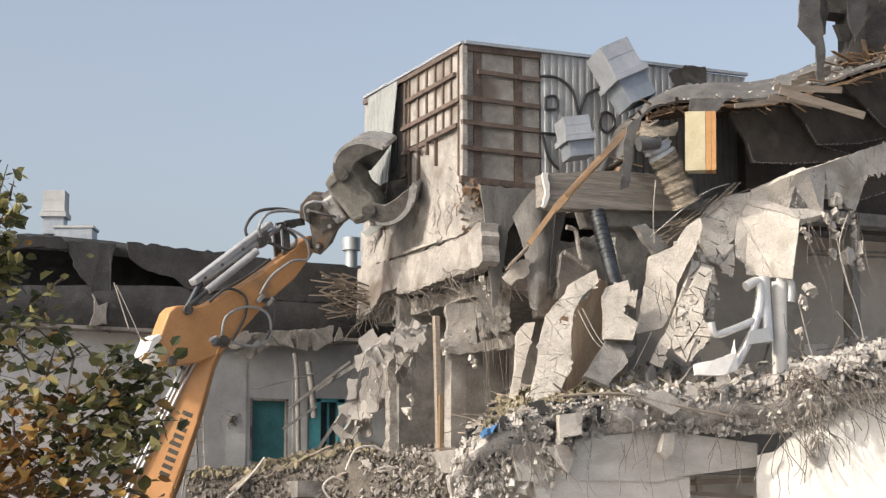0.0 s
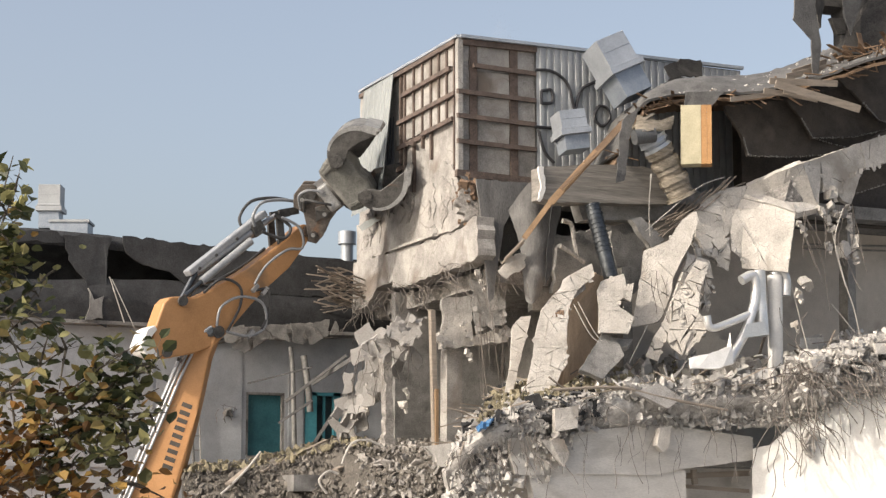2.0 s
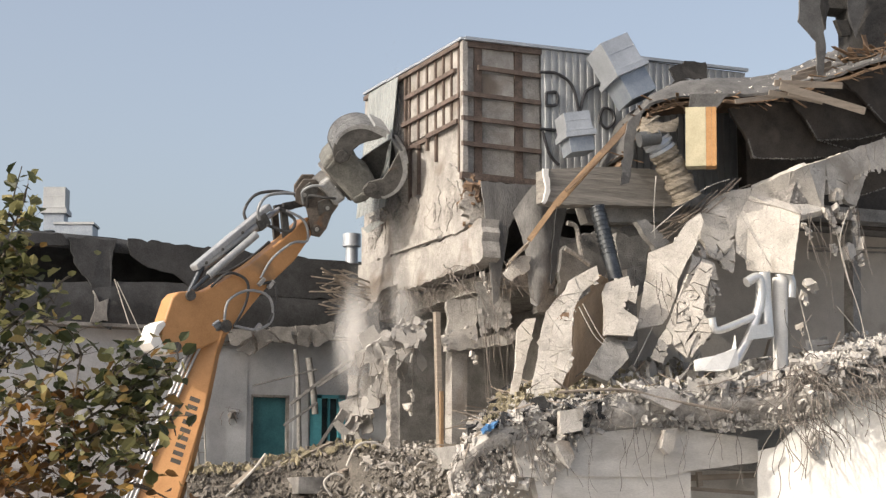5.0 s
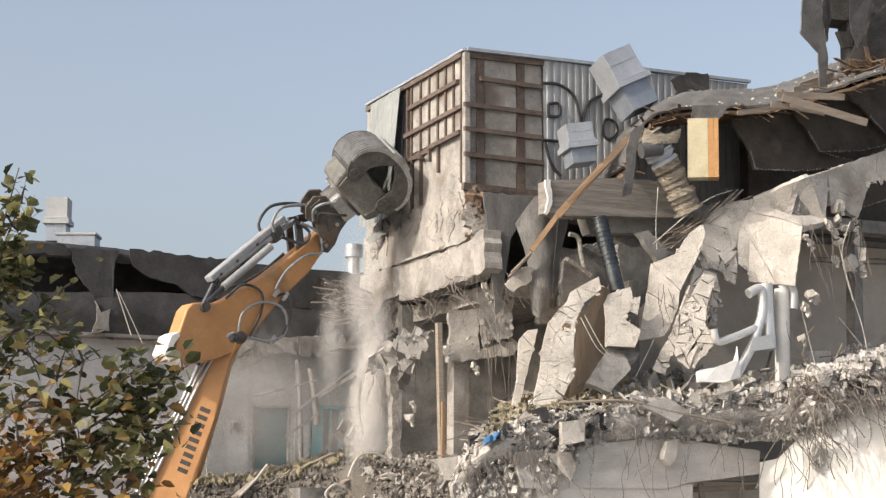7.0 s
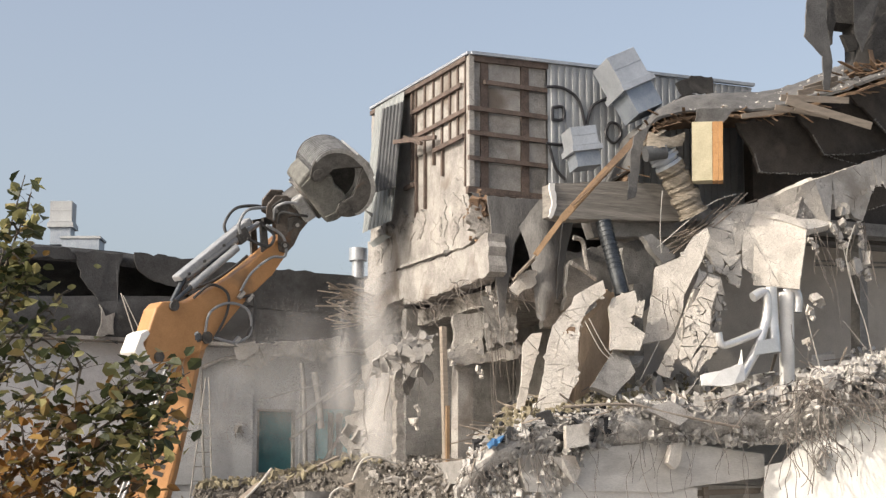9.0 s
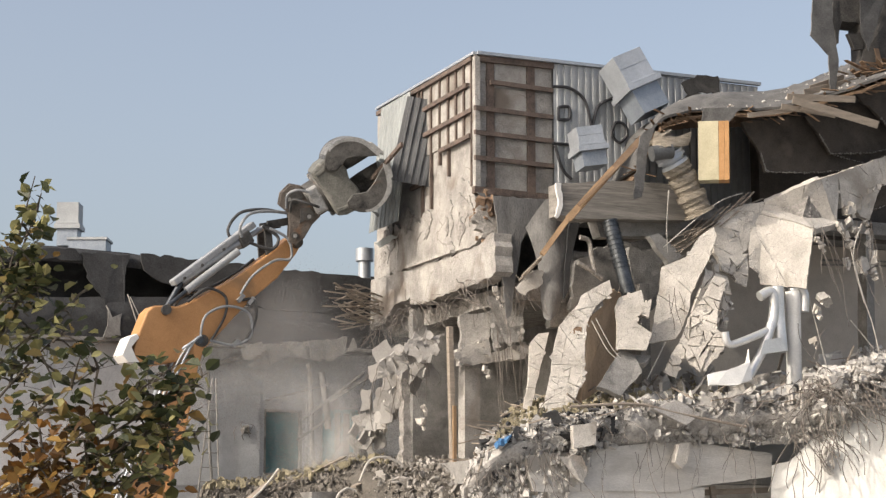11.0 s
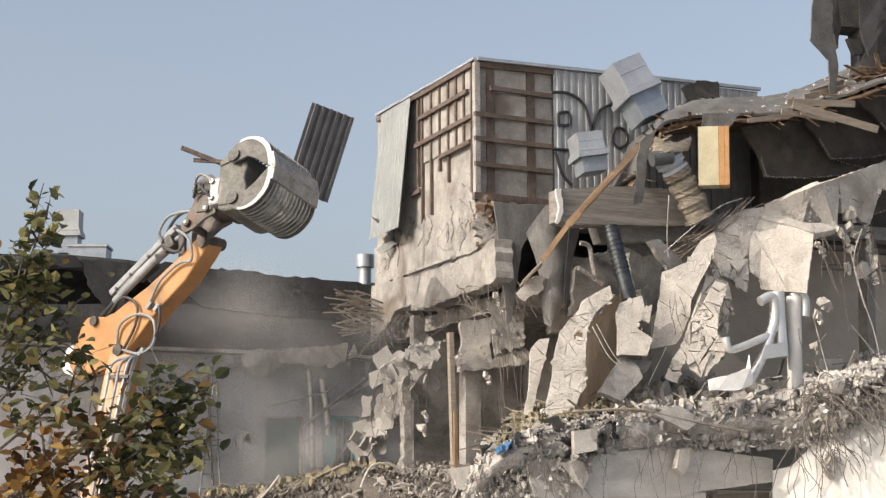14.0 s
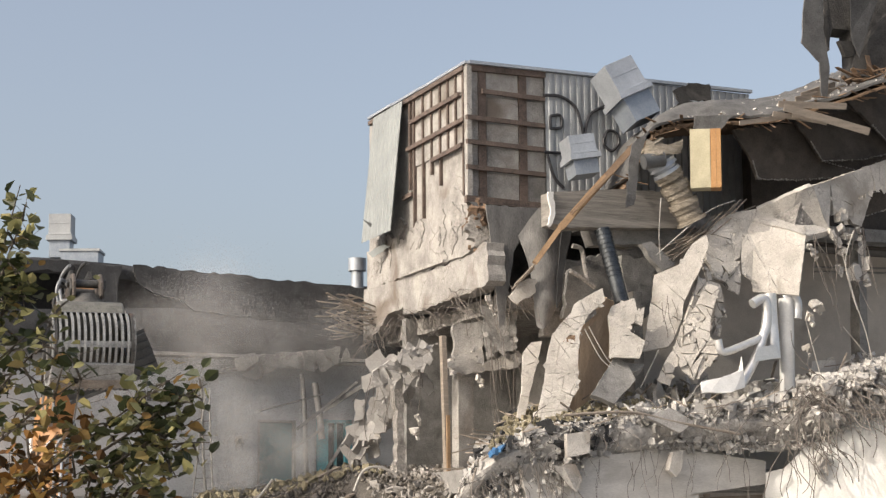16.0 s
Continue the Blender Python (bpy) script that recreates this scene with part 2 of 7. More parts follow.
LEAF = leaf_material("autumn_green_leaf", [(0.0, (0.024, 0.033, 0.012)), (0.38, (0.050, 0.060, 0.022)), (0.62, (0.125, 0.122, 0.045)), (0.84, (0.29, 0.275, 0.12)), (1.0, (0.26, 0.15, 0.045))])
LEAF_BROWN = leaf_material("autumn_brown_leaf", [(0.0, (0.035, 0.024, 0.010)), (0.35, (0.11, 0.052, 0.015)), (0.65, (0.25, 0.118, 0.026)), (0.85, (0.31, 0.195, 0.055)), (1.0, (0.08, 0.085, 0.03))])


# ---- mesh tools ----
OUT = Vector((-0.4, -0.9, 0.15)).normalized()  # the open side of the ruin


class Build:
    """Collects corners and faces for one mesh."""

    def __init__(self, seed=1):
        self.v, self.f, self.r = [], [], random.Random(seed)

    def box(self, m, size, jitter=0.0):
        k = len(self.v)
        for x in (-0.5, 0.5):
            for y in (-0.5, 0.5):
                for z in (-0.5, 0.5):
                    p = Vector((x * size[0], y * size[1], z * size[2]))
                    if jitter:
                        p = Vector([c * (1 + self.r.uniform(-jitter, jitter)) + self.r.uniform(-jitter, jitter) * 0.25 * min(size) for c in p])
                    self.v.append(m @ p)
        self.f += [[k + i for i in q] for q in ((0, 1, 3, 2), (4, 6, 7, 5), (0, 4, 5, 1), (2, 3, 7, 6), (0, 2, 6, 4), (1, 5, 7, 3))]
        return self

    def beam(self, p, q, w, h, up=(0, 0, 1), jitter=0.0):
        p, q = Vector(p), Vector(q)
        m = axis(p, q, up)
        m.translation = (p + q) / 2
        return self.box(m, ((q - p).length, w, h), jitter)

    def tube(self, pts, radius, n=6, smooth=4, caps=True):
        pts = curve(pts, smooth) if smooth else [Vector(p) for p in pts]
        k0 = len(self.v)
        side = None
        for i, p in enumerate(pts):
            d = (pts[min(i + 1, len(pts) - 1)] - pts[max(i - 1, 0)]).normalized()
            side = (side - d * side.dot(d)) if side else d.orthogonal()
            side.normalize()
            other = d.cross(side)
            r = radius[0] + (radius[1] - radius[0]) * i / (len(pts) - 1) if isinstance(radius, tuple) else radius
            for j in range(n):
                a = 2 * math.pi * j / n
                self.v.append(p + (side * math.cos(a) + other * math.sin(a)) * r)
        for i in range(len(pts) - 1):
            for j in range(n):
                a, b = k0 + i * n + j, k0 + i * n + (j + 1) % n
                self.f.append([a, b, b + n, a + n])
        if caps:
            self.f.append([k0 + j for j in reversed(range(n))])
            self.f.append([k0 + (len(pts) - 1) * n + j for j in range(n)])
        return self

    def prism(self, pts, depth):
        """A flat outline (any plane) given depth against its normal."""
        pts = [Vector(p) for p in pts]
        n = normal_of(pts)
        k, c = len(self.v), len(pts)
        self.v += pts + [p - n * depth for p in pts]
        self.f.append(list(range(k, k + c)))
        self.f.append(list(reversed(range(k + c, k + 2 * c))))
        self.f += [[k + i, k + c + i, k + c + (i + 1) % c, k + (i + 1) % c] for i in range(c)]
        return self

    def sheet(self, rows, thick, fine=4, rough=0.0, scale=1.5, seed=0):
        """A curved sheet through rows of points, with thickness."""
        rows = [curve(r, fine) for r in rows]
        cols = [curve([r[i] for r in rows], fine) for i in range(len(rows[0]))]
        nu, nv, k = len(cols), len(cols[0]), len(self.v)
        grid = [[cols[i][j].copy() for j in range(nv)] for i in range(nu)]
        norms = []
        for i in range(nu):
            line = []
            for j in range(nv):
                du = grid[min(i + 1, nu - 1)][j] - grid[max(i - 1, 0)][j]
                dv = grid[i][min(j + 1, nv - 1)] - grid[i][max(j - 1, 0)]
                nn = du.cross(dv)
                nn = nn.normalized() if nn.length > 1e-6 else Vector((0, 0, 1))
                line.append(nn)
            norms.append(line)
        for side in (0, 1):
            for i in range(nu):
                for j in range(nv):
                    p = grid[i][j]
                    d = rough * noise.noise(p * scale + Vector((seed * 7.3, 0, 0))) + rough * 0.4 * noise.noise(p * scale * 4)
                    self.v.append(p + norms[i][j] * (d + (thick if side else 0)))
        s = nu * nv
        for i in range(nu - 1):
            for j in range(nv - 1):
                a = k + i * nv + j
                self.f.append([a, a + 1, a + nv + 1, a + nv])
                self.f.append([a + s, a + s + nv, a + s + nv + 1, a + s + 1])
        for i in range(nu - 1):
            for j in (0, nv - 1):
                a = k + i * nv + j
                self.f.append([a, a + nv, a + nv + s, a + s])
        for j in range(nv - 1):
            for i in (0, nu - 1):
                a = k + i * nv + j
                self.f.append([a, a + s, a + 1 + s, a + 1])
        return self

    def mesh(self, name, smooth=False):
        me = bpy.data.meshes.new(name)
        me.from_pydata([tuple(p) for p in self.v], [], self.f)
        me.update()
        bm = bmesh.new()
        bm.from_mesh(me)
        bmesh.ops.recalc_face_normals(bm, faces=bm.faces)
        if smooth:
            for face in bm.faces:
                face.smooth = True
            for e in bm.edges:
                if len(e.link_faces) == 2 and e.calc_face_angle(0) > 0.7:
                    e.smooth = False
        bm.to_mesh(me)
        bm.free()
        return me


def axis(p, q, up=(0, 0, 1)):
    """A pose at p whose x axis points to q."""
    x = (Vector(q) - Vector(p)).normalized()
    y = Vector(up).cross(x)
    if y.length < 1e-4:
        y = Vector((0, 1, 0)).cross(x)
    y.normalize()
    z = x.cross(y)
    return Matrix.Translation(p) @ Matrix((x, y, z)).transposed().to_4x4()


def curve(pts, k):
    """A smooth line through the points, k steps to each stretch."""
    pts = [Vector(p) for p in pts]
    if k <= 1 or len(pts) < 2:
        return pts
    out = []
    for i in range(len(pts) - 1):
        a, b, c, d = pts[max(i - 1, 0)], pts[i], pts[i + 1], pts[min(i + 2, len(pts) - 1)]
        for s in range(k):
            t = s / k
            out.append(0.5 * (2 * b + (c - a) * t + (2 * a - 5 * b + 4 * c - d) * t * t + (3 * b - a - 3 * c + d) * t ** 3))
    return out + [pts[-1]]


def normal_of(pts):
    n = Vector()
    for i, p in enumerate(pts):
        q = pts[(i + 1) % len(pts)]
        n += Vector(((p.y - q.y) * (p.z + q.z), (p.z - q.z) * (p.x + q.x), (p.x - q.x) * (p.y + q.y)))
    n.normalize()
    return n if n.dot(OUT) >= 0 else -n


def thing(name, label, category, group="", kind=""):
    return tagged(new(name), label, category, group, kind)


def part(name, b, material, parent=None, label="", smooth=False, **tags):
    """Links what was built as one mesh, under a thing or part, or as a thing of its own."""
    me = b.mesh(name, smooth) if isinstance(b, Build) else b
    if not me.materials:
        me.materials.append(material)
    ob = new(name, me)
    ob.parent = parent
    if parent:
        ob.matrix_parent_inverse = Matrix.Identity(4)
    return tagged(ob, label, **tags)


def ragged(pts, jag, step, r):
    """The outline with broken, uneven edges."""
    pts = [Vector(p) for p in pts]
    n = normal_of(pts)
    out = []
    for i, p in enumerate(pts):
        q = pts[(i + 1) % len(pts)]
        d = q - p
        side = n.cross(d).normalized() if d.length > 1e-6 else Vector()
        c = max(1, int(d.length / step))
        for s in range(c):
            k = (s + (r.uniform(-0.3, 0.3) if s else 0)) / c
            out.append(p + d * k + side * r.uniform(-jag, jag) * (1 if s else 0.4))
    return out


def shard(b, pts, thick, jag=0.03, step=0.12):
    return b.prism(ragged(pts, jag, step, b.r), thick)


def cut(poly, at, n):
    """Both halves of an outline cut by a plane."""
    halves = []
    for sign in (1, -1):
        out = []
        for i, p in enumerate(poly):
            q = poly[(i + 1) % len(poly)]
            a, c = sign * (p - at).dot(n), sign * (q - at).dot(n)
            if a >= 0:
                out.append(p)
            if a * c < 0:
                out.append(p + (q - p) * (a / (a - c)))
        halves.append(out)
    return halves


def cracked(parent, pts, thick, pieces, material, seed, gap=0.012, tilt=3.0, jag=0.015, name="wall_piece", shove=0.02):
    """A wall panel broken into pieces that still hang together."""
    r = random.Random(seed)
    polys = [[Vector(p) for p in pts]]
    n = normal_of(polys[0])

    def area(poly):
        return sum(((poly[i] - poly[0]).cross(poly[i + 1] - poly[0])).length for i in range(1, len(poly) - 1))

    while len(polys) < pieces:
        polys.sort(key=area)
        poly = polys.pop()
        c = sum(poly, Vector()) / len(poly)
        far = max(poly, key=lambda p: (p - c).length)
        along = (far - c).normalized()
        along.rotate(Matrix.Rotation(r.uniform(-0.7, 0.7), 3, n))
        halves = [h for h in cut(poly, c + along * r.uniform(-0.1, 0.1), along) if len(h) > 2]
        polys += halves
        if len(halves) < 2:
            break
    whole = [Vector(p) for p in pts]
    mid = sum(whole, Vector()) / len(whole)
    part("wall_core", shard(Build(seed), [mid + (p - mid) * 0.78 - n * (thick * 0.6 + shove + 0.05) for p in whole], thick * 0.4, jag, 0.12), BROKEN, parent)
    for poly in polys:
        c = sum(poly, Vector()) / len(poly)
        m = Matrix.Translation(c + n * r.uniform(-shove, shove)) @ Euler([radians(r.uniform(-tilt, tilt)) for _ in range(3)]).to_matrix().to_4x4()
        small = []
        for p in poly:
            d = p - c
            small.append(m @ (d * max(0.3, 1 - gap / max(d.length, 0.02))))
        b = Build(r.randint(0, 9999))
        shard(b, small, thick * r.uniform(0.85, 1.1), jag, 0.09)
        part(name, b, material, parent)


def flakes(b, pts, count, low=0.03, high=0.16, inside=0.25, proud=0.014):
    """Loose flakes of render along the edges and over the face of a panel."""
    pts = [Vector(p) for p in pts]
    n = normal_of(pts)
    mid = sum(pts, Vector()) / len(pts)
    for _ in range(count):
        i = b.r.randrange(len(pts))
        p = pts[i].lerp(pts[(i + 1) % len(pts)], b.r.random())
        p = p.lerp(mid, b.r.uniform(-0.05, 0.12) if b.r.random() > inside else b.r.uniform(0.1, 0.9)) + n * b.r.uniform(0.2, 1.0) * proud
        s = low * (high / low) ** (b.r.random() ** 1.8)
        tilt = n + Vector([b.r.uniform(-0.25, 0.25) for _ in range(3)])
        x = tilt.orthogonal().normalized()
        y = tilt.cross(x).normalized()
        k = b.r.randint(5, 7)
        ring = []
        for j in range(k):
            a = 2 * math.pi * (j + b.r.uniform(-0.3, 0.3)) / k
            ring.append(p + (x * math.cos(a) + y * math.sin(a)) * s * b.r.uniform(0.35, 1.0))
        b.prism(ring, s * b.r.uniform(0.06, 0.2))
    return b


def chunks(b, spots, low, high, flat=0.6):
    """Broken lumps at the given places."""
    for p in spots:
        s = low * (high / low) ** (b.r.random() ** 2.2)
        m = Matrix.Translation(p) @ Euler([b.r.uniform(-3, 3), b.r.uniform(-3, 3), b.r.uniform(-3, 3)]).to_matrix().to_4x4()
        b.box(m, (s * b.r.uniform(0.7, 1.3), s * b.r.uniform(0.6, 1.1), s * flat * b.r.uniform(0.6, 1.2)), 0.32)
    return b


def tangle(b, a, c, count, length, radius, droop=0.4, spread=0.3):
    """Bent rods and cables that hang from the line between two places."""
    a, c = Vector(a), Vector(c)
    for _ in range(count):
        p = a.lerp(c, b.r.random()) + Vector([b.r.uniform(-0.1, 0.1) for _ in range(3)])
        d = Vector((b.r.uniform(-1, 1) * spread, b.r.uniform(-1, 0.3) * spread, -droop + b.r.uniform(-0.5, 0.6) * spread))
        pts = [p]
        L = length * b.r.uniform(0.35, 1.2)
        for _ in range(7):
            d = d + Vector((b.r.uniform(-1, 1), b.r.uniform(-0.8, 0.6), b.r.uniform(-1.1, 0.6))) * spread * 0.85
            d.normalize()
            pts.append(pts[-1] + d * L / 7)
        b.tube(pts, radius * b.r.uniform(0.7, 1.3), 4, 3, False)
    return b


def corrugated(a, along, down, width, height, pitch=0.16, deep=0.035, thick=0.004, out=None):
    """A trapezoidal metal sheet: corner, two directions, and size."""
    b = Build(3)
    a, along, down = Vector(a), Vector(along).normalized(), Vector(down).normalized()
    n = out if out else along.cross(down)
    prof, x = [], 0.0
    while x < width:
        for dx, h in ((0.0, 0), (0.42, 0), (0.5, 1), (0.92, 1)):
            if x + dx * pitch <= width:
                prof.append((x + dx * pitch, h * deep))
        x += pitch
    rows = 5
    k = len(prof)
    for side in (0, thick):
        for j in range(rows):
            for px, h in prof:
                b.v.append(a + along * px + down * (height * j / (rows - 1)) + n * (h - side))
    s = rows * k
    for j in range(rows - 1):
        for i in range(k - 1):
            q = j * k + i
            b.f.append([q, q + 1, q + k + 1, q + k])
            b.f.append([q + s, q + s + k, q + s + k + 1, q + s + 1])
    return b


def dust_material(name, cover):
    m = bpy.data.materials.new(name)
    m.use_nodes = True
    n, l = m.node_tree.nodes, m.node_tree.links
    d = n.new("ShaderNodeBsdfDiffuse")
    d.inputs[0].default_value = (0.88, 0.87, 0.855, 1)
    t = n.new("ShaderNodeBsdfTranslucent")
    t.inputs[0].default_value = (0.88, 0.87, 0.855, 1)
    both = n.new("ShaderNodeMixShader")
    l.new(d.outputs[0], both.inputs[1])
    l.new(t.outputs[0], both.inputs[2])
    clear = n.new("ShaderNodeBsdfTransparent")
    mix = n.new("ShaderNodeMixShader")
    mix.inputs[0].default_value = cover
    l.new(clear.outputs[0], mix.inputs[1])
    l.new(both.outputs[0], mix.inputs[2])
    l.new(mix.outputs[0], n["Material Output"].inputs[0])
    return m


DUST = dust_material("falling_dust", 0.19)
HAZE = dust_material("hanging_dust", 0.10)


# ---- the ground and the back wing ----
VIEW = Matrix.Rotation(radians(-24), 4, "Z")  # across the street


def facing(p, lean=0, turn=0, nod=0):
    return Matrix.Translation(p) @ VIEW @ Matrix.Rotation(radians(lean), 4, "Y") @ Matrix.Rotation(radians(turn), 4, "Z") @ Matrix.Rotation(radians(nod), 4, "X")


ground = part("ground", Build().box(pose(0, 0, -0.25), (3000, 3000, 0.5)), GROUND, None, "pale crushed-concrete yard round the demolition site", category="ground", kind="structure")


def wall_with_openings(b, u0, u1, z0, z1, v, thick, holes):
    """A wall along x with real openings (u0, u1, z0, z1)."""
    us = sorted({u0, u1, *[h[0] for h in holes], *[h[1] for h in holes]})
    zs = sorted({z0, z1, *[h[2] for h in holes], *[h[3] for h in holes]})
    for a, c in zip(us, us[1:]):
        for e, g in zip(zs, zs[1:]):
            if not any(h[0] <= a and c <= h[1] and h[2] <= e and g <= h[3] for h in holes):
                b.box(pose((a + c) / 2, v + thick / 2, (e + g) / 2), (c - a, thick, g - e))
    return b


HOLES = [(-2.16, -1.31, 3.08, 4.46), (-0.86, -0.05, 3.05, 4.50)]
wing = part("wall_back_wing", wall_with_openings(Build(), -16, 14, 0, 5.7, 6.0, 0.35, HOLES), WHITE_WALL, None,
            "dirty white plastered wall of the back wing", category="wall", kind="structure")
part("wall_back_wing_inside", Build().box(pose(-1, 8.6, 3), (30, 0.2, 6)), CONCRETE_GREY, None, "dark concrete inner wall behind the wing's windows", category="wall", kind="structure")
part("floor_back_wing", Build().box(pose(-1, 7.4, 2.6), (30, 2.2, 0.3)), CONCRETE_GREY, None, "bare concrete floor slab inside the back wing", category="floor", kind="structure")
# plaster panels stand slightly proud between shallow joints
for i, (a, c) in enumerate(((-4.1, -2.25), (-1.24, -0.9), (-6.6, -4.15), (-9.2, -6.65))):
    part("plaster_panel", Build(i).box(pose((a + c) / 2, 5.985, 4.1), (c - a - 0.02, 0.03, 2.5)), WHITE_WALL, wing)

boarded = thing("window_1", "window opening closed with a dark teal board", "window", kind="structure")
part("pane", Build().box(pose(-1.735, 6.16, 3.77), (0.85, 0.05, 1.38)), TEAL, boarded)
for p, s in (((-2.135, 6.08, 3.77), (0.05, 0.14, 1.38)), ((-1.335, 6.08, 3.77), (0.05, 0.14, 1.38)), ((-1.735, 6.08, 4.435), (0.85, 0.14, 0.05)), ((-1.735, 6.05, 3.105), (0.85, 0.2, 0.05))):
    part("window_frame", Build().box(pose(*p), s), CONCRETE_GREY, boarded)
pair = thing("window_2", "teal framed window with a dark dusty pane", "window", kind="structure")
part("window_frame", Build().box(pose(-0.72, 6.05, 3.77), (0.26, 0.12, 1.46)), TEAL_FRAME, pair)
part("window_frame", Build().box(pose(-0.13, 6.05, 3.77), (0.16, 0.12, 1.46)), TEAL_FRAME, pair)
part("window_frame", Build().box(pose(-0.45, 6.05, 4.46), (0.8, 0.12, 0.07)), TEAL_FRAME, pair)
part("pane", Build().box(pose(-0.40, 6.14, 3.72), (0.38, 0.02, 1.4)), GLASS_DARK, pair)
part("window_frame", Build().box(pose(-0.40, 6.08, 3.72), (0.05, 0.06, 1.4)), TEAL_FRAME, pair)

roof = thing("roof_back_wing", "sagging roof edge of the back wing covered in torn bitumen felt", "roof", kind="structure")
EDGE = [(-16, 6.0, 7.5), (-8.13, 6.00, 7.53), (-6.91, 6.00, 7.61), (-5.17, 6.00, 7.58), (-3.61, 6.00, 7.46), (-2.50, 6.00, 7.35), (-0.33, 6.00, 7.36), (3, 6.0, 7.45), (14, 6.0, 7.6)]
LIP = [Vector(p) + Vector((0, -0.15, -0.32)) for p in EDGE]
part("roof_deck", Build().sheet([[Vector(p) + Vector((0, 9, 0.8)) for p in EDGE], [Vector(p) + Vector((0, 4, 0.35)) for p in EDGE], EDGE], 0.12, 3, 0.05), BITUMEN, roof, smooth=True)
part("felt_edge", Build().sheet([EDGE, [Vector(p) + Vector((0, -0.18, -0.14)) for p in EDGE], LIP], 0.05, 4, 0.05, seed=2), BITUMEN, roof, smooth=True)
LOW = [(-16, 5.75, 6.75), (-8.13, 5.75, 6.51), (-6.81, 5.75, 6.55), (-5.21, 5.75, 6.64), (-3.67, 5.75, 6.69), (-1.82, 5.75, 6.65), (0.23, 5.75, 6.64), (3, 5.75, 6.7), (14, 5.75, 6.7)]
EAVE = [Vector((p[0], 5.62, 5.78)) for p in LOW]
part("eaves_board", Build().sheet([LOW, [Vector((p[0], 5.6, 6.2)) for p in LOW], EAVE], 0.06, 4, 0.04, seed=5), BITUMEN, roof, smooth=True)
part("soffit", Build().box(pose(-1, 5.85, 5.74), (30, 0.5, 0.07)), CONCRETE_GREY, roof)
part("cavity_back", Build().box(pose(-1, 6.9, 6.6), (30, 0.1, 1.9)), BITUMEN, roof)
part("felt_flap", shard(Build(4), [(-6.15, 5.78, 7.51), (-5.17, 5.78, 7.52), (-5.27, 5.72, 7.04), (-5.26, 5.60, 5.64), (-5.56, 5.60, 5.74), (-5.69, 5.66, 6.54), (-6.03, 5.72, 6.99)], 0.04), BITUMEN, roof)
part("felt_flap", shard(Build(5), [(-4.94, 5.74, 7.55), (-3.69, 5.74, 7.50), (-2.09, 5.74, 7.42), (-0.30, 5.74, 7.35), (0.48, 5.74, 7.27), (0.46, 5.68, 6.52), (-1.84, 5.68, 6.52), (-3.63, 5.68, 6.64), (-3.95, 5.70, 6.86), (-4.49, 5.72, 6.97), (-4.85, 5.74, 7.21)], 0.04), BITUMEN, roof)
part("felt_flap", shard(Build(6), [(-7.17, 5.78, 7.56), (-6.27, 5.78, 7.56), (-6.12, 5.78, 7.34), (-6.83, 5.78, 7.34), (-7.16, 5.78, 7.27)], 0.03), BITUMEN, roof)
part("broken_eaves_stone", shard(Build(7), [(-5.66, 5.55, 6.42), (-5.54, 5.55, 6.19), (-5.34, 5.55, 6.27), (-5.35, 5.55, 5.81), (-5.71, 5.55, 5.77), (-5.61, 5.55, 6.02)], 0.12), CONCRETE_GREY, roof)
hang = Build(9)
hang.tube([(-5.25, 5.50, 6.66), (-5.07, 5.50, 6.16), (-4.92, 5.50, 5.74)], 0.012, 5)
hang.tube([(-5.20, 5.50, 6.61), (-4.88, 5.50, 5.99), (-4.56, 5.50, 5.32)], 0.010, 5)
part("hanging_cable", hang, WIRE_PALE, None, "pale loose cables hanging from the torn eaves", category="cable")


def roof_cowl(p, size, m, label, skin=None):
    """A square sheet-metal ventilation cowl: cap, skirt and neck."""
    t = thing("roof_cowl", label, "roof vent")
    t.matrix_basis = m
    w, h = size
    cap = Build()
    cap.box(pose(0, 0, h * 0.5), (w, w, h))
    cap.box(pose(0, 0, 0.02), (w * 1.06, w * 1.06, 0.04))
    cap.box(pose(0, -w * 0.503, h * 0.55), (w * 1.0, 0.008, 0.012))
    o = part("cap", cap, skin or ZINC, t)
    bev = o.modifiers.new("edge", "BEVEL")
    bev.width, bev.segments = 0.015, 2
    part("skirt", Build().box(pose(0, 0, -0.06), (w * 1.18, w * 1.18, 0.10)), skin or ZINC, t)
    part("neck", Build().box(pose(0, 0, -0.11 - h * 0.4), (w * 0.92, w * 0.92, h * 0.8)), NECK, t)
    return t


roof_cowl(0, (0.46, 0.45), Matrix.Translation((-6.12, 7.20, 8.30)) @ VIEW, "dull grey sheet-metal vent cowl on the back roof", CLADDING)
hatch = thing("roof_hatch", "low grey sheet-metal hatch on the back roof", "roof hatch")
hatch.matrix_basis = Matrix.Translation((-5.72, 7.00, 7.87)) @ VIEW
part("curb", Build().box(pose(0, 0, -0.1), (0.78, 0.6, 0.35)), NECK, hatch)
part("lid", Build().box(pose(0, 0, 0.09), (0.84, 0.66, 0.05)), CLADDING, hatch)
pipe = thing("roof_vent_pipe", "round pale grey vent pipe with a wide cap on the roof", "roof vent")
c = Vector((0.27, 6.50, 7.84))
part("pipe", Build().tube([c + Vector((0, 0, -0.6)), c + Vector((0, 0, -0.02))], 0.14, 20, 0), ZINC, pipe, smooth=True)
part("cap", Build().tube([c + Vector((0, 0, -0.02)), c + Vector((0, 0, 0.26))], 0.20, 24, 0), ZINC, pipe, smooth=True)

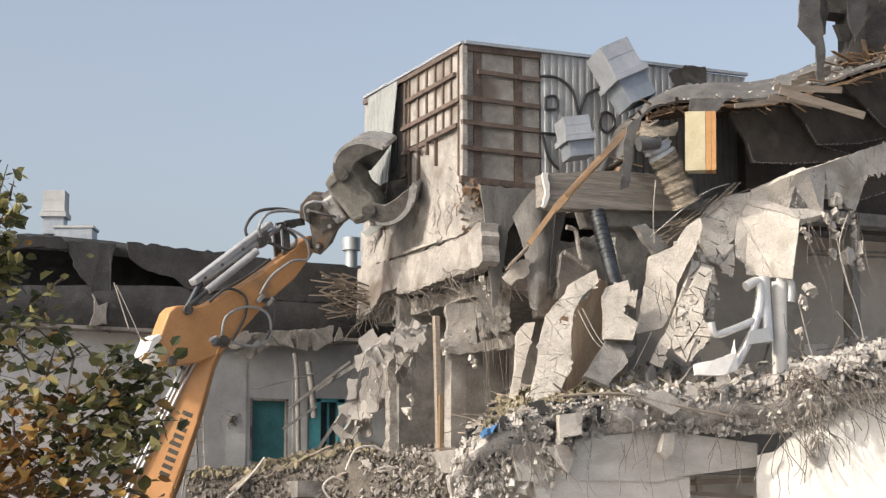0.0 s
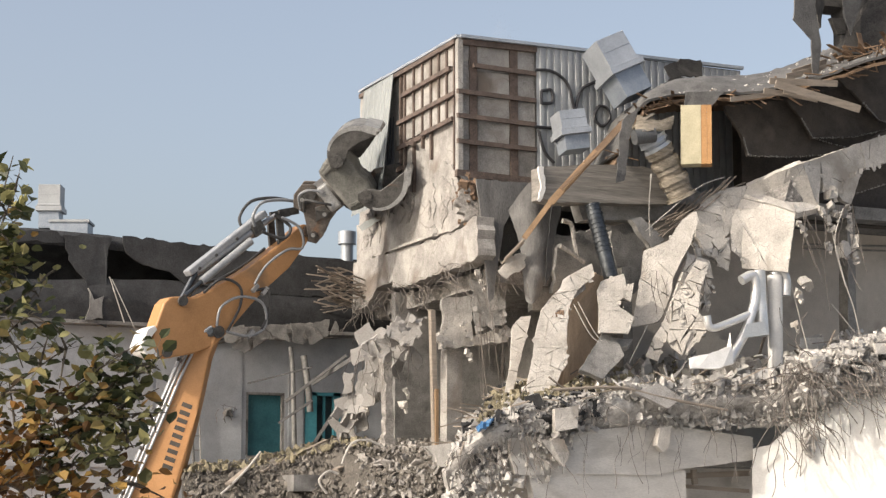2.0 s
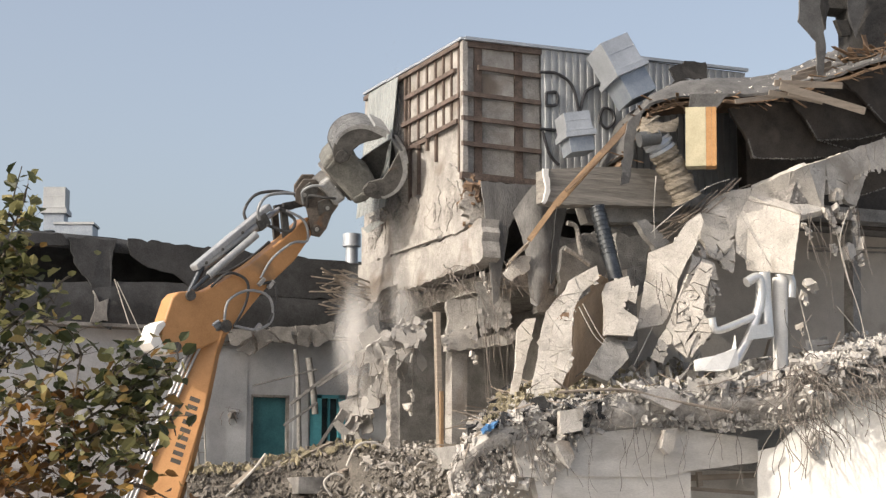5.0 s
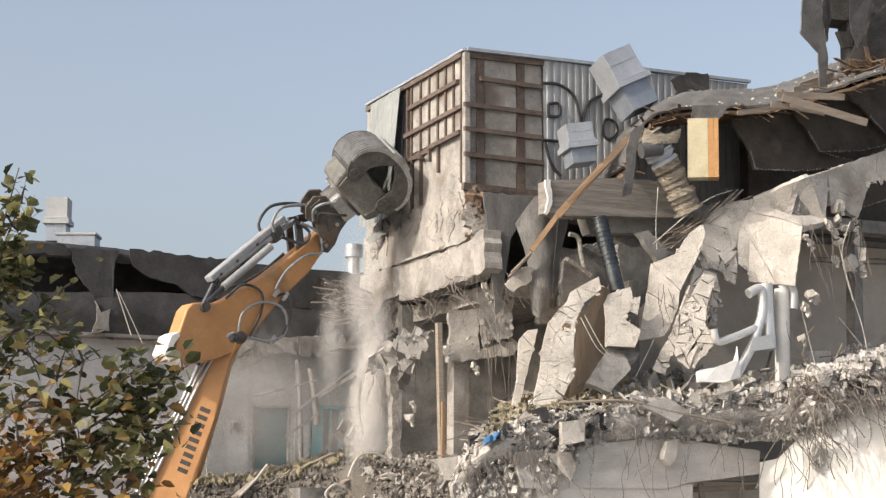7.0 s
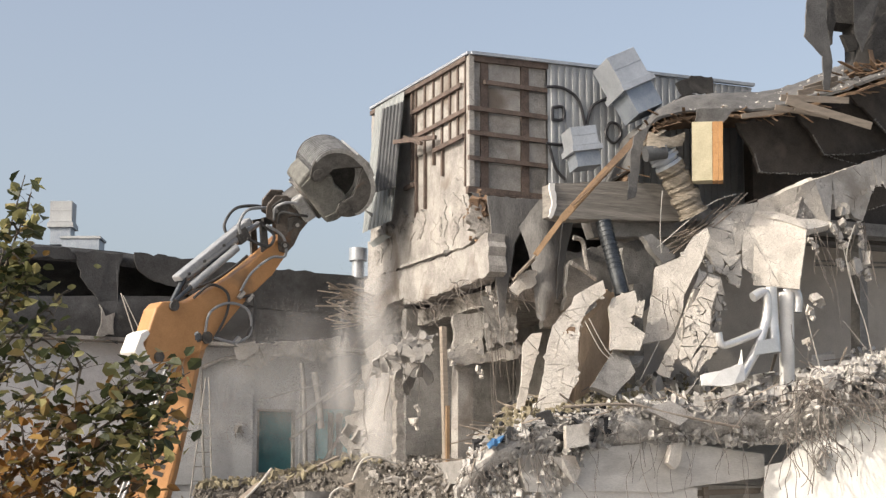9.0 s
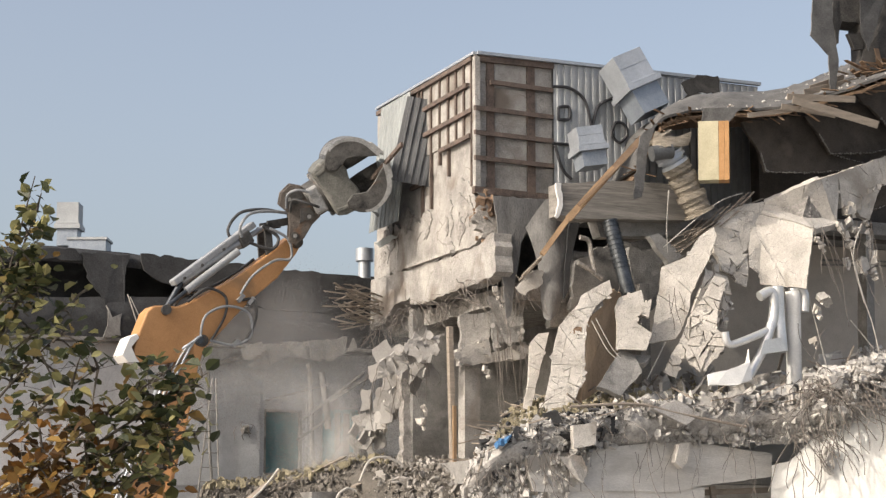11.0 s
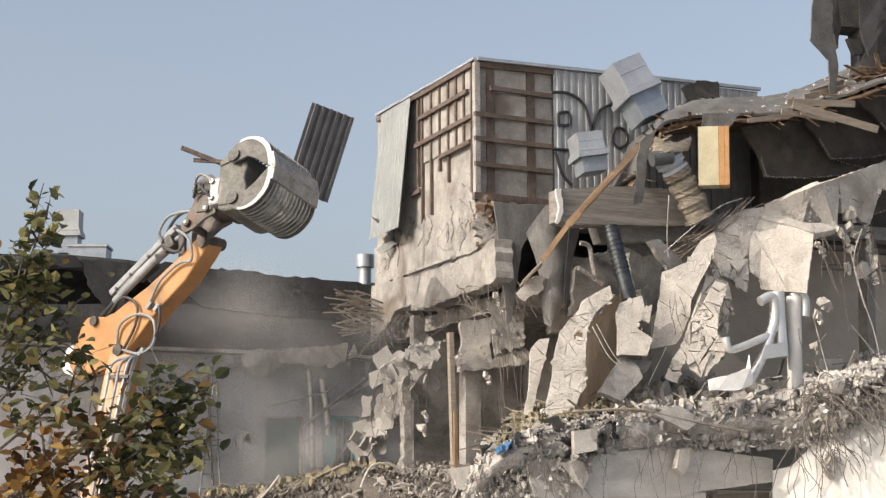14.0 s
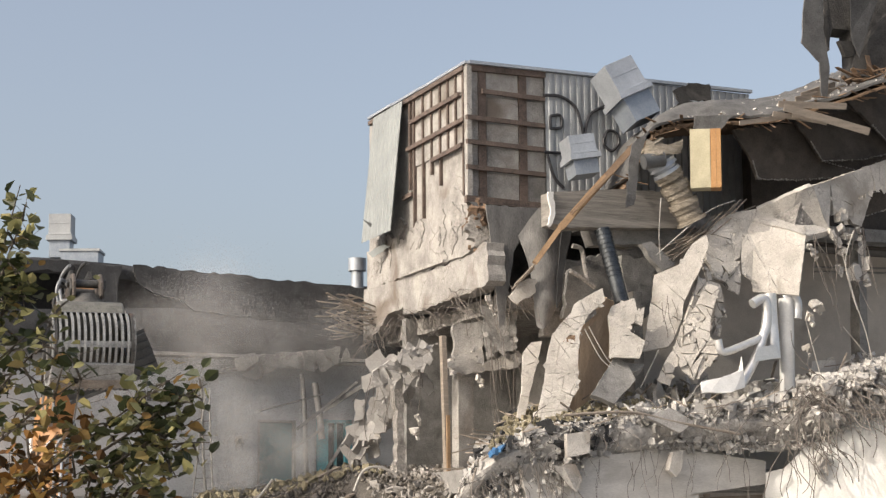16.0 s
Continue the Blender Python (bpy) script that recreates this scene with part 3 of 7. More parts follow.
# ---- the concrete plant room ----
plant = thing("plant_room", "rooftop concrete plant room with its metal cladding torn off", "building")
TOP = 10.79
part("wall", shard(Build(12), [(0, -0.02, 8.15), (0, -0.02, TOP), (0, 5.05, TOP), (0, 5.1, 7.1), (0, 2.9, 7.08), (0, 0.2, 7.08), (0, -0.15, 7.3), (0, 0.05, 7.8)], 0.3, 0.02, 0.2), CONCRETE, plant)
part("wall", Build().box(pose(3.3, 0.15, 9.5), (5.98, 0.3, 2.66)), CONCRETE_GREY, plant)
part("wall", Build().box(pose(3.2, 5.0, 8.6), (5.8, 0.25, 4.4)), CONCRETE_GREY, plant)
part("wall", Build().box(pose(6.2, 2.6, 9.2), (0.25, 4.6, 3.2)), CONCRETE_GREY, plant)
part("roof", Build().box(pose(3.15, 2.5, 10.81), (6.3, 5.1, 0.05)), FELT, plant)
flash = Build(13)
flash.beam((-0.03, -0.13, 10.83), (6.3, -0.13, 10.87), 0.10, 0.06)
part("flashing", flash, ZINC, plant)
flash = Build(14)
for a, c, dz in ((-0.13, 2.0, 0.0), (2.0, 3.6, 0.02), (3.55, 4.92, 0.045)):
    flash.beam((-0.05, a, 10.83 + dz), (-0.05, c, 10.84 + dz), 0.12, 0.05)
part("flashing", flash, ZINC, plant, "buckled pale metal edge flashing")
part("top_rail", Build().beam((0, -0.06, 10.74), (1.62, -0.06, 10.755), 0.09, 0.11), STEEL_RUST, plant)
part("top_rail", Build().beam((-0.06, 0, 10.75), (-0.06, 4.9, 10.77), 0.09, 0.09), STEEL_RUST, plant)
for z in (10.27, 9.74, 9.27, 8.78):
    part("rail", Build().beam((0.25 if z > 10 else -0.08, -0.125, z + 0.02), (1.60, -0.085, z), 0.06, 0.085, jitter=0.02), STEEL_RUST, plant)
part("rail", Build().beam((-0.1, -0.08, 8.19), (1.66, -0.08, 8.15), 0.12, 0.13), STEEL_RUST, plant)
for u in (0.28, 1.14):
    part("post", Build().beam((u, -0.03, 8.2), (u, -0.03, 10.72), 0.06, 0.16, (1, 0, 0)), STEEL_RUST, plant)
part("post", Build().beam((-0.02, -0.06, 8.2), (-0.02, -0.06, 10.78), 0.14, 0.1, (1, 0, 0), 0.02), CONCRETE, plant)
for z, a, c in ((10.28, 0.22, 2.62), (9.75, 0.0, 2.80), (9.27, 0.1, 1.55), (8.78, 2.52, 3.0)):
    part("rail", Build().beam((-0.08, a, z), (-0.08, c, z - 0.01), 0.06, 0.085), STEEL_RUST, plant)
for v, low in ((0.10, 8.3), (0.45, 9.3), (0.82, 9.3), (1.20, 8.7), (1.62, 9.0), (2.05, 8.2), (2.50, 8.0), (2.72, 8.9)):
    part("post", Build().beam((-0.035, v, low), (-0.035, v, 10.73), 0.06, 0.06, (1, 0, 0)), STEEL_RUST, plant)
# pale cast panels between the posts
for k, (a, c) in enumerate(((0.14, 0.41), (0.49, 0.78), (0.86, 1.16), (1.25, 1.58), (1.67, 2.01), (2.1, 2.46))):
    for z0, z1 in ((9.33, 9.69), (9.80, 10.22), (10.33, 10.74)):
        part("cast_panel", Build(k).box(pose(-0.015, (a + c) / 2, (z0 + z1) / 2), (0.035, c - a, z1 - z0), 0.03), CONCRETE, plant)
for z0, z1 in ((8.25, 8.72), (8.84, 9.22), (9.34, 9.68), (9.81, 10.21), (10.33, 10.73)):
    for a, c in ((0.38, 1.05), (1.23, 1.6)):
        part("cast_panel", Build(int(z0 * 9)).box(pose((a + c) / 2, -0.012, (z0 + z1) / 2), (c - a, 0.03, z1 - z0), 0.02), CONCRETE, plant)
part("corrugated_sheet", corrugated((1.60, -0.10, 10.80), (1, 0, 0), (0, 0, -1), 4.66, 2.75, 0.155, 0.03, out=Vector((0, -1, 0))), CLADDING, plant)

# the ledge course and the broken foot of the wall
foot = thing("concrete_parapet", "broken pale concrete parapet with a shadow groove and bare reinforcement", "parapet")
part("upper_course", shard(Build(21), [(-0.05, -0.55, 7.30), (-0.05, 0.2, 7.13), (-0.05, 5.1, 7.2), (-0.05, 5.12, 8.0), (-0.05, 3.6, 8.05), (-0.05, 2.7, 7.9), (-0.05, 1.5, 8.2), (-0.05, 0.6, 8.55), (-0.05, 0.0, 8.25), (-0.05, -0.2, 7.8)], 0.14, 0.04, 0.15), CONCRETE, foot)
part("lower_course", shard(Build(22), [(-0.13, -1.05, 7.22), (-0.13, 0.1, 7.05), (-0.13, 2.9, 7.12), (-0.13, 2.95, 6.42), (-0.13, 2.0, 6.33), (-0.13, 1.0, 6.36), (-0.13, 0.0, 6.40), (-0.13, -0.8, 6.42), (-0.13, -1.1, 6.50)], 0.35, 0.035, 0.13), CONCRETE, foot)
part("lower_course", shard(Build(23), [(-0.10, 2.97, 7.12), (-0.10, 5.15, 7.2), (-0.10, 5.2, 6.15), (-0.10, 4.4, 6.2), (-0.10, 3.8, 6.5), (-0.10, 3.0, 6.55)], 0.35, 0.03, 0.14), CONCRETE, foot)
part("groove_strip", Build().beam((-0.16, 0.75, 7.14), (-0.16, 2.9, 7.15), 0.10, 0.05), CONCRETE, foot)
for k in range(26):
    r = random.Random(100 + k)
    v, z = r.uniform(-0.1, 4.6), 8.3 - abs(r.gauss(0, 0.45))
    w, h = r.uniform(0.06, 0.28), r.uniform(0.08, 0.4)
    part("spalled_chip", shard(Build(k), [(-0.065, v - w, z), (-0.09, v, z + h * 0.6), (-0.065, v + w, z + 0.1), (-0.065, v + w * 0.4, z - h)], 0.06, 0.03, 0.06), CONCRETE if k % 3 else BROKEN, foot)

# slabs and rooms under the plant room
slab = part("floor_upper", shard(Build(31), [(0.32, -0.8, 6.36), (0.32, 5.0, 6.3), (2.7, 5.4, 6.3), (2.7, -0.6, 6.36)], 0.3, 0.06, 0.3), BROKEN, None, "broken concrete floor slab with bare bars under the plant room", category="floor slab", kind="structure")
part("floor_lower", Build(33).box(pose(6.3, 1.5, 2.9), (14, 8.4, 0.4)), CONCRETE_GREY, None, "concrete floor slab of the opened storey", category="floor slab", kind="structure")
part("floor_lower_west", Build(33).box(pose(-1.7, 3.6, 2.45), (2.1, 4.6, 0.3)), CONCRETE_GREY, None, "broken lower floor slab strewn with rubble", category="floor slab", kind="structure")
# Dark grey stands in for the room's shade on this back wall.
part("wall_room_dark", Build(33).box(pose(1.3, 3.3, 4.7), (2.5, 0.2, 3.3)), CONCRETE_GREY, None, "back wall of the open room, coloured dark for its shade", category="wall", kind="structure")
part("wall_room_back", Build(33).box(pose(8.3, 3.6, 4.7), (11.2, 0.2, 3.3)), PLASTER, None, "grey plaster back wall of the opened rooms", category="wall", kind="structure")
# Cross wall takes the dark grey too, in place of shade.
part("wall_room_cross_far", Build(33).box(pose(2.6, 0.9, 4.7), (0.2, 5.2, 3.3)), CONCRETE_GREY, None, "cross wall beside the ducts, coloured dark for its shade", category="wall", kind="structure")
part("roof_main", Build().box(pose(10.3, 3.0, 7.95), (7.7, 5.4, 0.3)), FELT, None, "flat felt roof of the standing part of the building", category="roof", kind="structure")
column = part("concrete_column", Build(3).beam((-0.07, 0.20, 4.90), (-0.09, 0.20, 2.82), 0.30, 0.30, (1, 0, 0), 0.04), CONCRETE, None, "plain concrete column under the broken slab", category="column")
post = thing("timber_post", "split timber post standing under the slab", "post")
part("stud", Build(3).beam((-0.69, -0.30, 5.56), (-0.62, -0.30, 2.94), 0.12, 0.09, (1, 0, 0)), TIMBER_OLD, post)
part("stud", Build(4).beam((-0.65, -0.42, 4.11), (-0.65, -0.42, 2.91), 0.05, 0.06, (1, 0, 0)), TIMBER, post, "fresh yellow split timber")
part("broken_post", shard(Build(41), [(-1.21, 0.80, 4.96), (-1.03, 0.80, 4.81), (-0.99, 0.80, 3.97), (-0.95, 0.80, 3.14), (-1.16, 0.80, 3.08), (-1.14, 0.80, 4.18)], 0.2, 0.03, 0.1), BROKEN, None, "crumbling concrete post in the open room", category="post")
lintel = thing("broken_lintel", "broken concrete lintel and wall stumps above the open room", "lintel")
part("beam", shard(Build(43), [(-0.45, -0.10, 5.19), (0.13, -0.20, 5.40), (0.19, -0.20, 5.11), (0.84, -0.30, 5.31), (0.84, -0.30, 5.05), (0.25, -0.20, 4.96), (-0.39, -0.10, 4.88)], 0.3, 0.03, 0.1), PALE, lintel)
part("wall_stub", shard(Build(44), [(-0.30, 0.10, 5.83), (0.35, 0.00, 5.96), (0.20, -0.00, 5.21), (-0.28, 0.10, 5.15)], 0.15), CONCRETE, lintel)
part("wall_stub", shard(Build(45), [(0.14, -0.20, 6.19), (0.80, -0.40, 6.25), (0.73, -0.40, 5.35), (0.25, -0.20, 5.30)], 0.12), CONCRETE_GREY, lintel)
inner = thing("collapsed_partition", "collapsed partition plates hanging in the corner by the wing", "partition")
cracked(inner, [(-1.81, 0.40, 4.95), (-1.39, 0.20, 5.26), (-0.69, 0.00, 5.48), (-0.86, 0.00, 5.16), (-1.35, 0.30, 4.76), (-1.78, 0.60, 4.66)], 0.06, 11, PARTITION, 47, 0.03, 14, 0.02, "plate", 0.1)
for k, (p) in enumerate(((-1.26, 1.60, 5.26), (-1.16, 2.20, 4.93), (-0.95, 1.90, 4.78), (-1.13, 2.80, 4.45), (-0.93, 2.40, 4.41), (-1.17, 3.00, 4.00), (-1.26, 3.00, 3.53), (-1.02, 1.60, 4.34), (-0.99, 2.80, 4.15), (-1.08, 1.80, 5.03), (-1.14, 1.20, 5.14))):
    r = random.Random(900 + k)
    c, w, h, lean = Vector(p), r.uniform(0.09, 0.2), r.uniform(0.12, 0.28), r.uniform(-0.5, 0.9)
    ax, up = Vector((math.cos(lean) * 0.9, -0.35, math.sin(lean))), Vector((-math.sin(lean), 0.1, math.cos(lean)))
    part("plate", shard(Build(900 + k), [c - ax * w - up * h, c + ax * w - up * h * 0.8, c + ax * w * 1.1 + up * h, c - ax * w * 0.7 + up * h * 0.9], 0.06, 0.035, 0.08), PARTITION, inner)

for k in range(44):
    r = random.Random(1900 + k)
    q = (k + r.random()) / 44
    c = Vector((-0.72, 0.6, 5.35)).lerp(Vector((-1.25, 2.9, 3.45)), q) + Vector((r.gauss(0, 0.16), r.gauss(0, 0.3), r.gauss(0, 0.10)))
    w, h, lean = r.uniform(0.05, 0.15), r.uniform(0.07, 0.22), r.uniform(-0.7, 1.0)
    ax, up = Vector((math.cos(lean) * 0.8, r.uniform(-0.8, 0.4), math.sin(lean))), Vector((-math.sin(lean), 0.1, math.cos(lean)))
    part("plate", shard(Build(1900 + k), [c - ax * w - up * h, c + ax * w - up * h * 0.8, c + ax * w * 1.1 + up * h, c - ax * w * 0.7 + up * h * 0.9], 0.05, 0.03, 0.08), PARTITION, inner)
threads = Build(1950)
tangle(threads, (-0.70, 0.2, 5.5), (-1.5, 1.6, 4.9), 16, 1.3, 0.006, 1.0, 0.25)
part("hanging_wires", threads, WIRE, inner)
stub_flakes = Build(48)
flakes(stub_flakes, [(-0.47, -0.15, 5.19), (0.11, -0.25, 5.39), (0.81, -0.35, 5.31), (0.81, -0.35, 5.05), (-0.42, -0.15, 4.88)], 36, 0.03, 0.14)
flakes(stub_flakes, [(0.11, -0.25, 6.18), (0.77, -0.45, 6.24), (0.71, -0.45, 5.35), (0.23, -0.25, 5.29)], 26, 0.03, 0.12)
flakes(stub_flakes, [(-1.82, 0.50, 4.65), (-1.41, 0.15, 5.26), (-0.68, -0.10, 5.53), (-0.90, -0.10, 5.15), (-1.39, 0.20, 4.75)], 46, 0.04, 0.16)
part("plaster_flakes", stub_flakes, PARTITION, None, "loose plaster flakes on the broken lintel", category="plaster flakes", kind="stuff")
corner = Build(49)
for _ in range(45):
    chunks(corner, [Vector((0.00, -0.50, 7.62)) + Vector((corner.r.gauss(0, 0.12), corner.r.gauss(0, 0.15), corner.r.gauss(0, 0.22)))], 0.06, 0.22)
part("broken_bricks", corner, BRICK, None, "broken brick infill at the torn wall corner", category="brick rubble", kind="stuff")

# things on the wing's wall
duct = thing("wall_pipe", "grey pipe run along the wing under the eaves", "pipe")
part("pipe", Build().tube([(-3.41, 5.90, 5.26), (-2.50, 5.90, 5.54), (0.29, 5.90, 5.73)], 0.05, 10, 4), CONCRETE_GREY, duct, smooth=True)
part("pipe", Build().tube([(-3.42, 5.90, 5.26), (-3.36, 5.90, 3.77), (-3.26, 5.90, 2.50)], 0.03, 8, 4), CONCRETE_GREY, duct, smooth=True)
stack = thing("torn_wall_duct", "grey torn duct hanging beside the window", "duct")
part("pipe", Build().tube([(-1.04, 5.60, 5.23), (-0.94, 5.60, 4.64), (-0.88, 5.60, 4.05)], 0.07, 12, 3), CONCRETE_GREY, stack, smooth=True)
part("pipe", Build().tube([(-1.33, 5.60, 5.40), (-1.27, 5.60, 4.75), (-1.22, 5.60, 3.33)], 0.05, 12, 3), CONCRETE_GREY, stack, smooth=True)
for k, (a, c, w) in enumerate((((-1.54, 5.30, 4.22), (-0.46, 4.60, 5.17), 0.06), ((-2.27, 5.60, 4.60), (-0.99, 5.20, 4.96), 0.03), ((-0.95, 5.30, 4.62), (-0.37, 4.20, 5.14), 0.08), ((-1.61, 5.50, 3.79), (-0.94, 5.30, 4.27), 0.05), ((-1.19, 4.60, 3.29), (-0.55, 4.20, 4.44), 0.07))):
    part("hanging_board", Build(k).beam(a, c, w, 0.03, OUT), FELT, None, "grey broken board hanging before the wing", category="board", group="hanging boards")
fixture = thing("broken_wall_fixture", "torn wall fixture with hanging wires", "fixture")
fx = Build(50)
tangle(fx, (-2.78, 5.90, 4.08), (-2.47, 5.90, 4.08), 9, 0.5, 0.007, 0.3, 0.5)
part("wires", fx, WIRE, fixture)
part("box", chunks(Build(51), [Vector((-2.58, 5.93, 4.02))], 0.16, 0.2), CONCRETE_GREY, fixture)
ladder = thing("steel_ladder", "thin steel ladder leaning on the wing's wall", "ladder")
for a, c in (((-3.38, 5.70, 5.03), (-3.82, 5.20, 2.37)), ((-3.31, 5.70, 5.04), (-3.33, 5.20, 2.37))):
    part("stile", Build().tube([a, c], 0.018, 6, 0), CONCRETE_GREY, ladder)
for k in range(7):
    t = 0.25 + 0.11 * k
    part("rung", Build().tube([Vector((-3.38, 5.70, 5.03)).lerp(Vector((-3.82, 5.20, 2.37)), t), Vector((-3.31, 5.70, 5.04)).lerp(Vector((-3.33, 5.20, 2.37)), t)], 0.012, 6, 0), CONCRETE_GREY, ladder)
plast = thing("torn_eaves_lining", "torn pale lining boards hanging under the wing's eaves", "lining")
cracked(plast, [(-2.87, 5.50, 5.74), (-0.42, 5.40, 6.02), (-0.29, 5.40, 5.73), (-0.88, 5.50, 5.41), (-1.89, 5.50, 5.52), (-2.34, 5.60, 5.18), (-2.85, 5.55, 5.45)], 0.03, 8, CONCRETE_GREY, 52, 0.05, 10, 0.03, "lining_board", 0.08)

# ---- the torn facade ----
beam = part("concrete_beam", shard(Build(51), [(0.60, -2.20, 7.98), (2.15, -2.20, 8.14), (3.34, -2.20, 8.14), (3.27, -2.20, 7.50), (0.98, -2.20, 7.35), (0.60, -2.20, 7.40)], 0.4, 0.012, 0.2), BOARD_MARKED, None, "long grey concrete roof beam with board marks", category="beam")
part("beam_end", shard(Build(150), [(0.53, -2.24, 7.96), (0.63, -2.24, 7.97), (0.66, -2.24, 7.58), (0.55, -2.24, 7.33), (0.50, -2.24, 7.36), (0.58, -2.24, 7.62)], 0.05, 0.02, 0.06), WHITE_PAINT, None, "white chipped plaster edge on the beam's broken end", category="plaster edge")
part("beam_below", shard(Build(52), [(1.49, -1.90, 7.42), (3.51, -1.90, 7.55), (3.50, -1.90, 7.27), (1.60, -1.90, 7.12)], 0.3, 0.012, 0.2), CONCRETE_GREY, None, "grey concrete beam set back under the roof beam", category="beam")
part("wall_behind_ducts", Build().box(pose(8, 0.3, 5.9), (10, 0.2, 3.6)), ROOM_WALL, None, "dusty brown-grey plaster room wall behind the ducts", category="wall", kind="structure")
part("wall_pier", shard(Build(53), [(7.98, -1.20, 7.93), (8.15, -1.20, 7.94), (8.09, -1.20, 5.33), (7.89, -1.20, 5.32)], 0.3, 0.01), CONCRETE_GREY, None, "narrow dark pier against the room wall", category="pier")
part("attic_wall", Build().box(pose(9.9, -0.6, 8.75), (8.2, 0.3, 2.1)), SHADED_SLAB, None, "dark attic wall behind the torn roof", category="wall", kind="structure")
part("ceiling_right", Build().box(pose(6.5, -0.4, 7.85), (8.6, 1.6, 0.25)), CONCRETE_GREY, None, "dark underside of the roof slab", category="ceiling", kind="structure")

facade = thing("torn_facade_wall", "torn pale rendered facade wall, cracked and leaning", "facade")
flaky = Build(66)
FRONT = [(3.40, -2.69), (4.16, -2.79), (4.43, -2.80), (5.06, -3.50), (5.86, -3.25), (6.43, -3.12), (7.06, -3.05), (8.10, -2.98)]  # the front wall's bent line in plan


def torn_panel(line, outline, thick, pieces, seed, gap, tilt, jag, shove, loose):
    """A torn panel that stands on a line in plan, cracked into pieces, with loose flakes of render."""
    pts = []
    for x, z in outline:
        a, c = next(((a, c) for a, c in zip(line, line[1:]) if x <= c[0]), line[-2:])
        pts.append((x, a[1] + (c[1] - a[1]) * (x - a[0]) / (c[0] - a[0]), z))
    cracked(facade, pts, thick, pieces, PALE, seed, gap, tilt, jag, shove=shove)
    flakes(flaky, pts, loose, 0.02, 0.10, 0.75, 0.006)


torn_panel([(2.21, -2.5), (3.28, -3.12)], [(2.42, 6.52), (2.80, 6.69), (3.02, 7.07), (3.24, 7.22), (3.28, 7.06), (3.16, 6.66), (3.01, 6.35), (2.87, 6.05), (2.82, 5.70), (2.69, 5.35), (2.62, 5.23), (2.21, 5.15), (2.26, 5.45), (2.36, 6.06)],
           0.12, 5, 71, 0.004, 0.8, 0.008, 0.008, 20)
torn_panel(FRONT, [(3.49, 7.30), (3.73, 7.57), (4.06, 7.75), (4.49, 7.82), (4.43, 7.56), (4.16, 7.13), (4.13, 6.91), (3.91, 6.75), (3.56, 6.73), (3.46, 6.83)],
           0.12, 7, 72, 0.004, 1.2, 0.01, 0.012, 30)
torn_panel(FRONT, [(3.51, 6.72), (4.13, 6.86), (4.15, 6.60), (4.11, 6.23), (3.94, 6.28), (3.82, 6.43), (3.63, 6.50)],
           0.08, 7, 73, 0.014, 5, 0.015, 0.03, 20)
torn_panel(FRONT, [(4.49, 7.82), (5.20, 8.16), (5.86, 8.39), (5.78, 7.43), (5.49, 7.35), (5.20, 7.27), (5.05, 7.28), (4.76, 7.45), (4.43, 7.59)],
           0.14, 6, 74, 0.003, 0.8, 0.012, 0.008, 20)
torn_panel(FRONT, [(5.86, 8.39), (7.06, 8.84), (8.10, 9.20), (8.06, 8.62), (6.92, 8.28), (6.80, 7.96), (6.63, 7.58), (6.43, 7.63), (6.19, 7.90), (5.93, 7.74)],
           0.14, 9, 84, 0.003, 0.8, 0.014, 0.01, 40)
torn_panel(FRONT, [(4.41, 7.58), (5.09, 7.28), (4.96, 6.17), (4.38, 6.29), (4.37, 6.48), (4.16, 6.60), (4.14, 7.12)],
           0.1, 2, 75, 0.003, 0.6, 0.008, 0.004, 8)
torn_panel([(2.66, -2.95), (3.35, -3.3)], [(2.78, 5.68), (2.97, 5.95), (3.15, 6.33), (3.35, 6.25), (3.23, 5.83), (3.17, 5.42), (3.32, 5.12), (3.12, 4.82), (2.90, 4.61), (2.72, 4.76), (2.66, 4.93), (2.76, 5.33)],
           0.08, 22, 76, 0.014, 5, 0.010, 0.035, 50)
torn_panel([(2.34, -2.72), (2.8, -2.95)], [(2.61, 5.18), (2.80, 5.61), (2.76, 5.13), (2.64, 4.81), (2.55, 4.51), (2.34, 4.62), (2.49, 4.93)],
           0.1, 8, 77, 0.012, 4, 0.012, 0.03, 26)
torn_panel([(1.39, -2.75), (2.0, -2.99)], [(1.39, 5.73), (1.46, 5.90), (1.83, 6.03), (1.87, 5.81), (2.00, 5.87), (1.94, 5.54), (1.77, 5.63), (1.75, 5.44), (1.99, 5.27), (1.89, 4.97), (1.40, 4.99), (1.42, 5.39)],
           0.15, 3, 78, 0.003, 0.6, 0.006, 0.006, 16)
torn_panel([(0.18, -2.36), (1.3, -2.83)], [(1.26, 6.19), (1.30, 5.97), (1.02, 5.72), (0.88, 5.42), (0.85, 5.12), (0.83, 4.58), (0.85, 4.44), (0.74, 4.27), (0.57, 3.78), (0.35, 3.78), (0.25, 3.84), (0.18, 4.01), (0.29, 4.58), (0.34, 4.98), (0.43, 5.37), (0.61, 5.62), (0.75, 5.77), (0.80, 5.92), (1.03, 6.07)],
           0.16, 22, 79, 0.003, 1.5, 0.006, 0.010, 70)
torn_panel([(0.16, -1.59), (0.6, -1.76)], [(0.28, 5.17), (0.42, 5.34), (0.60, 5.36), (0.53, 5.05), (0.38, 4.44), (0.28, 3.96), (0.16, 4.00), (0.24, 4.45)],
           0.2, 6, 80, 0.004, 0.8, 0.01, 0.008, 14)
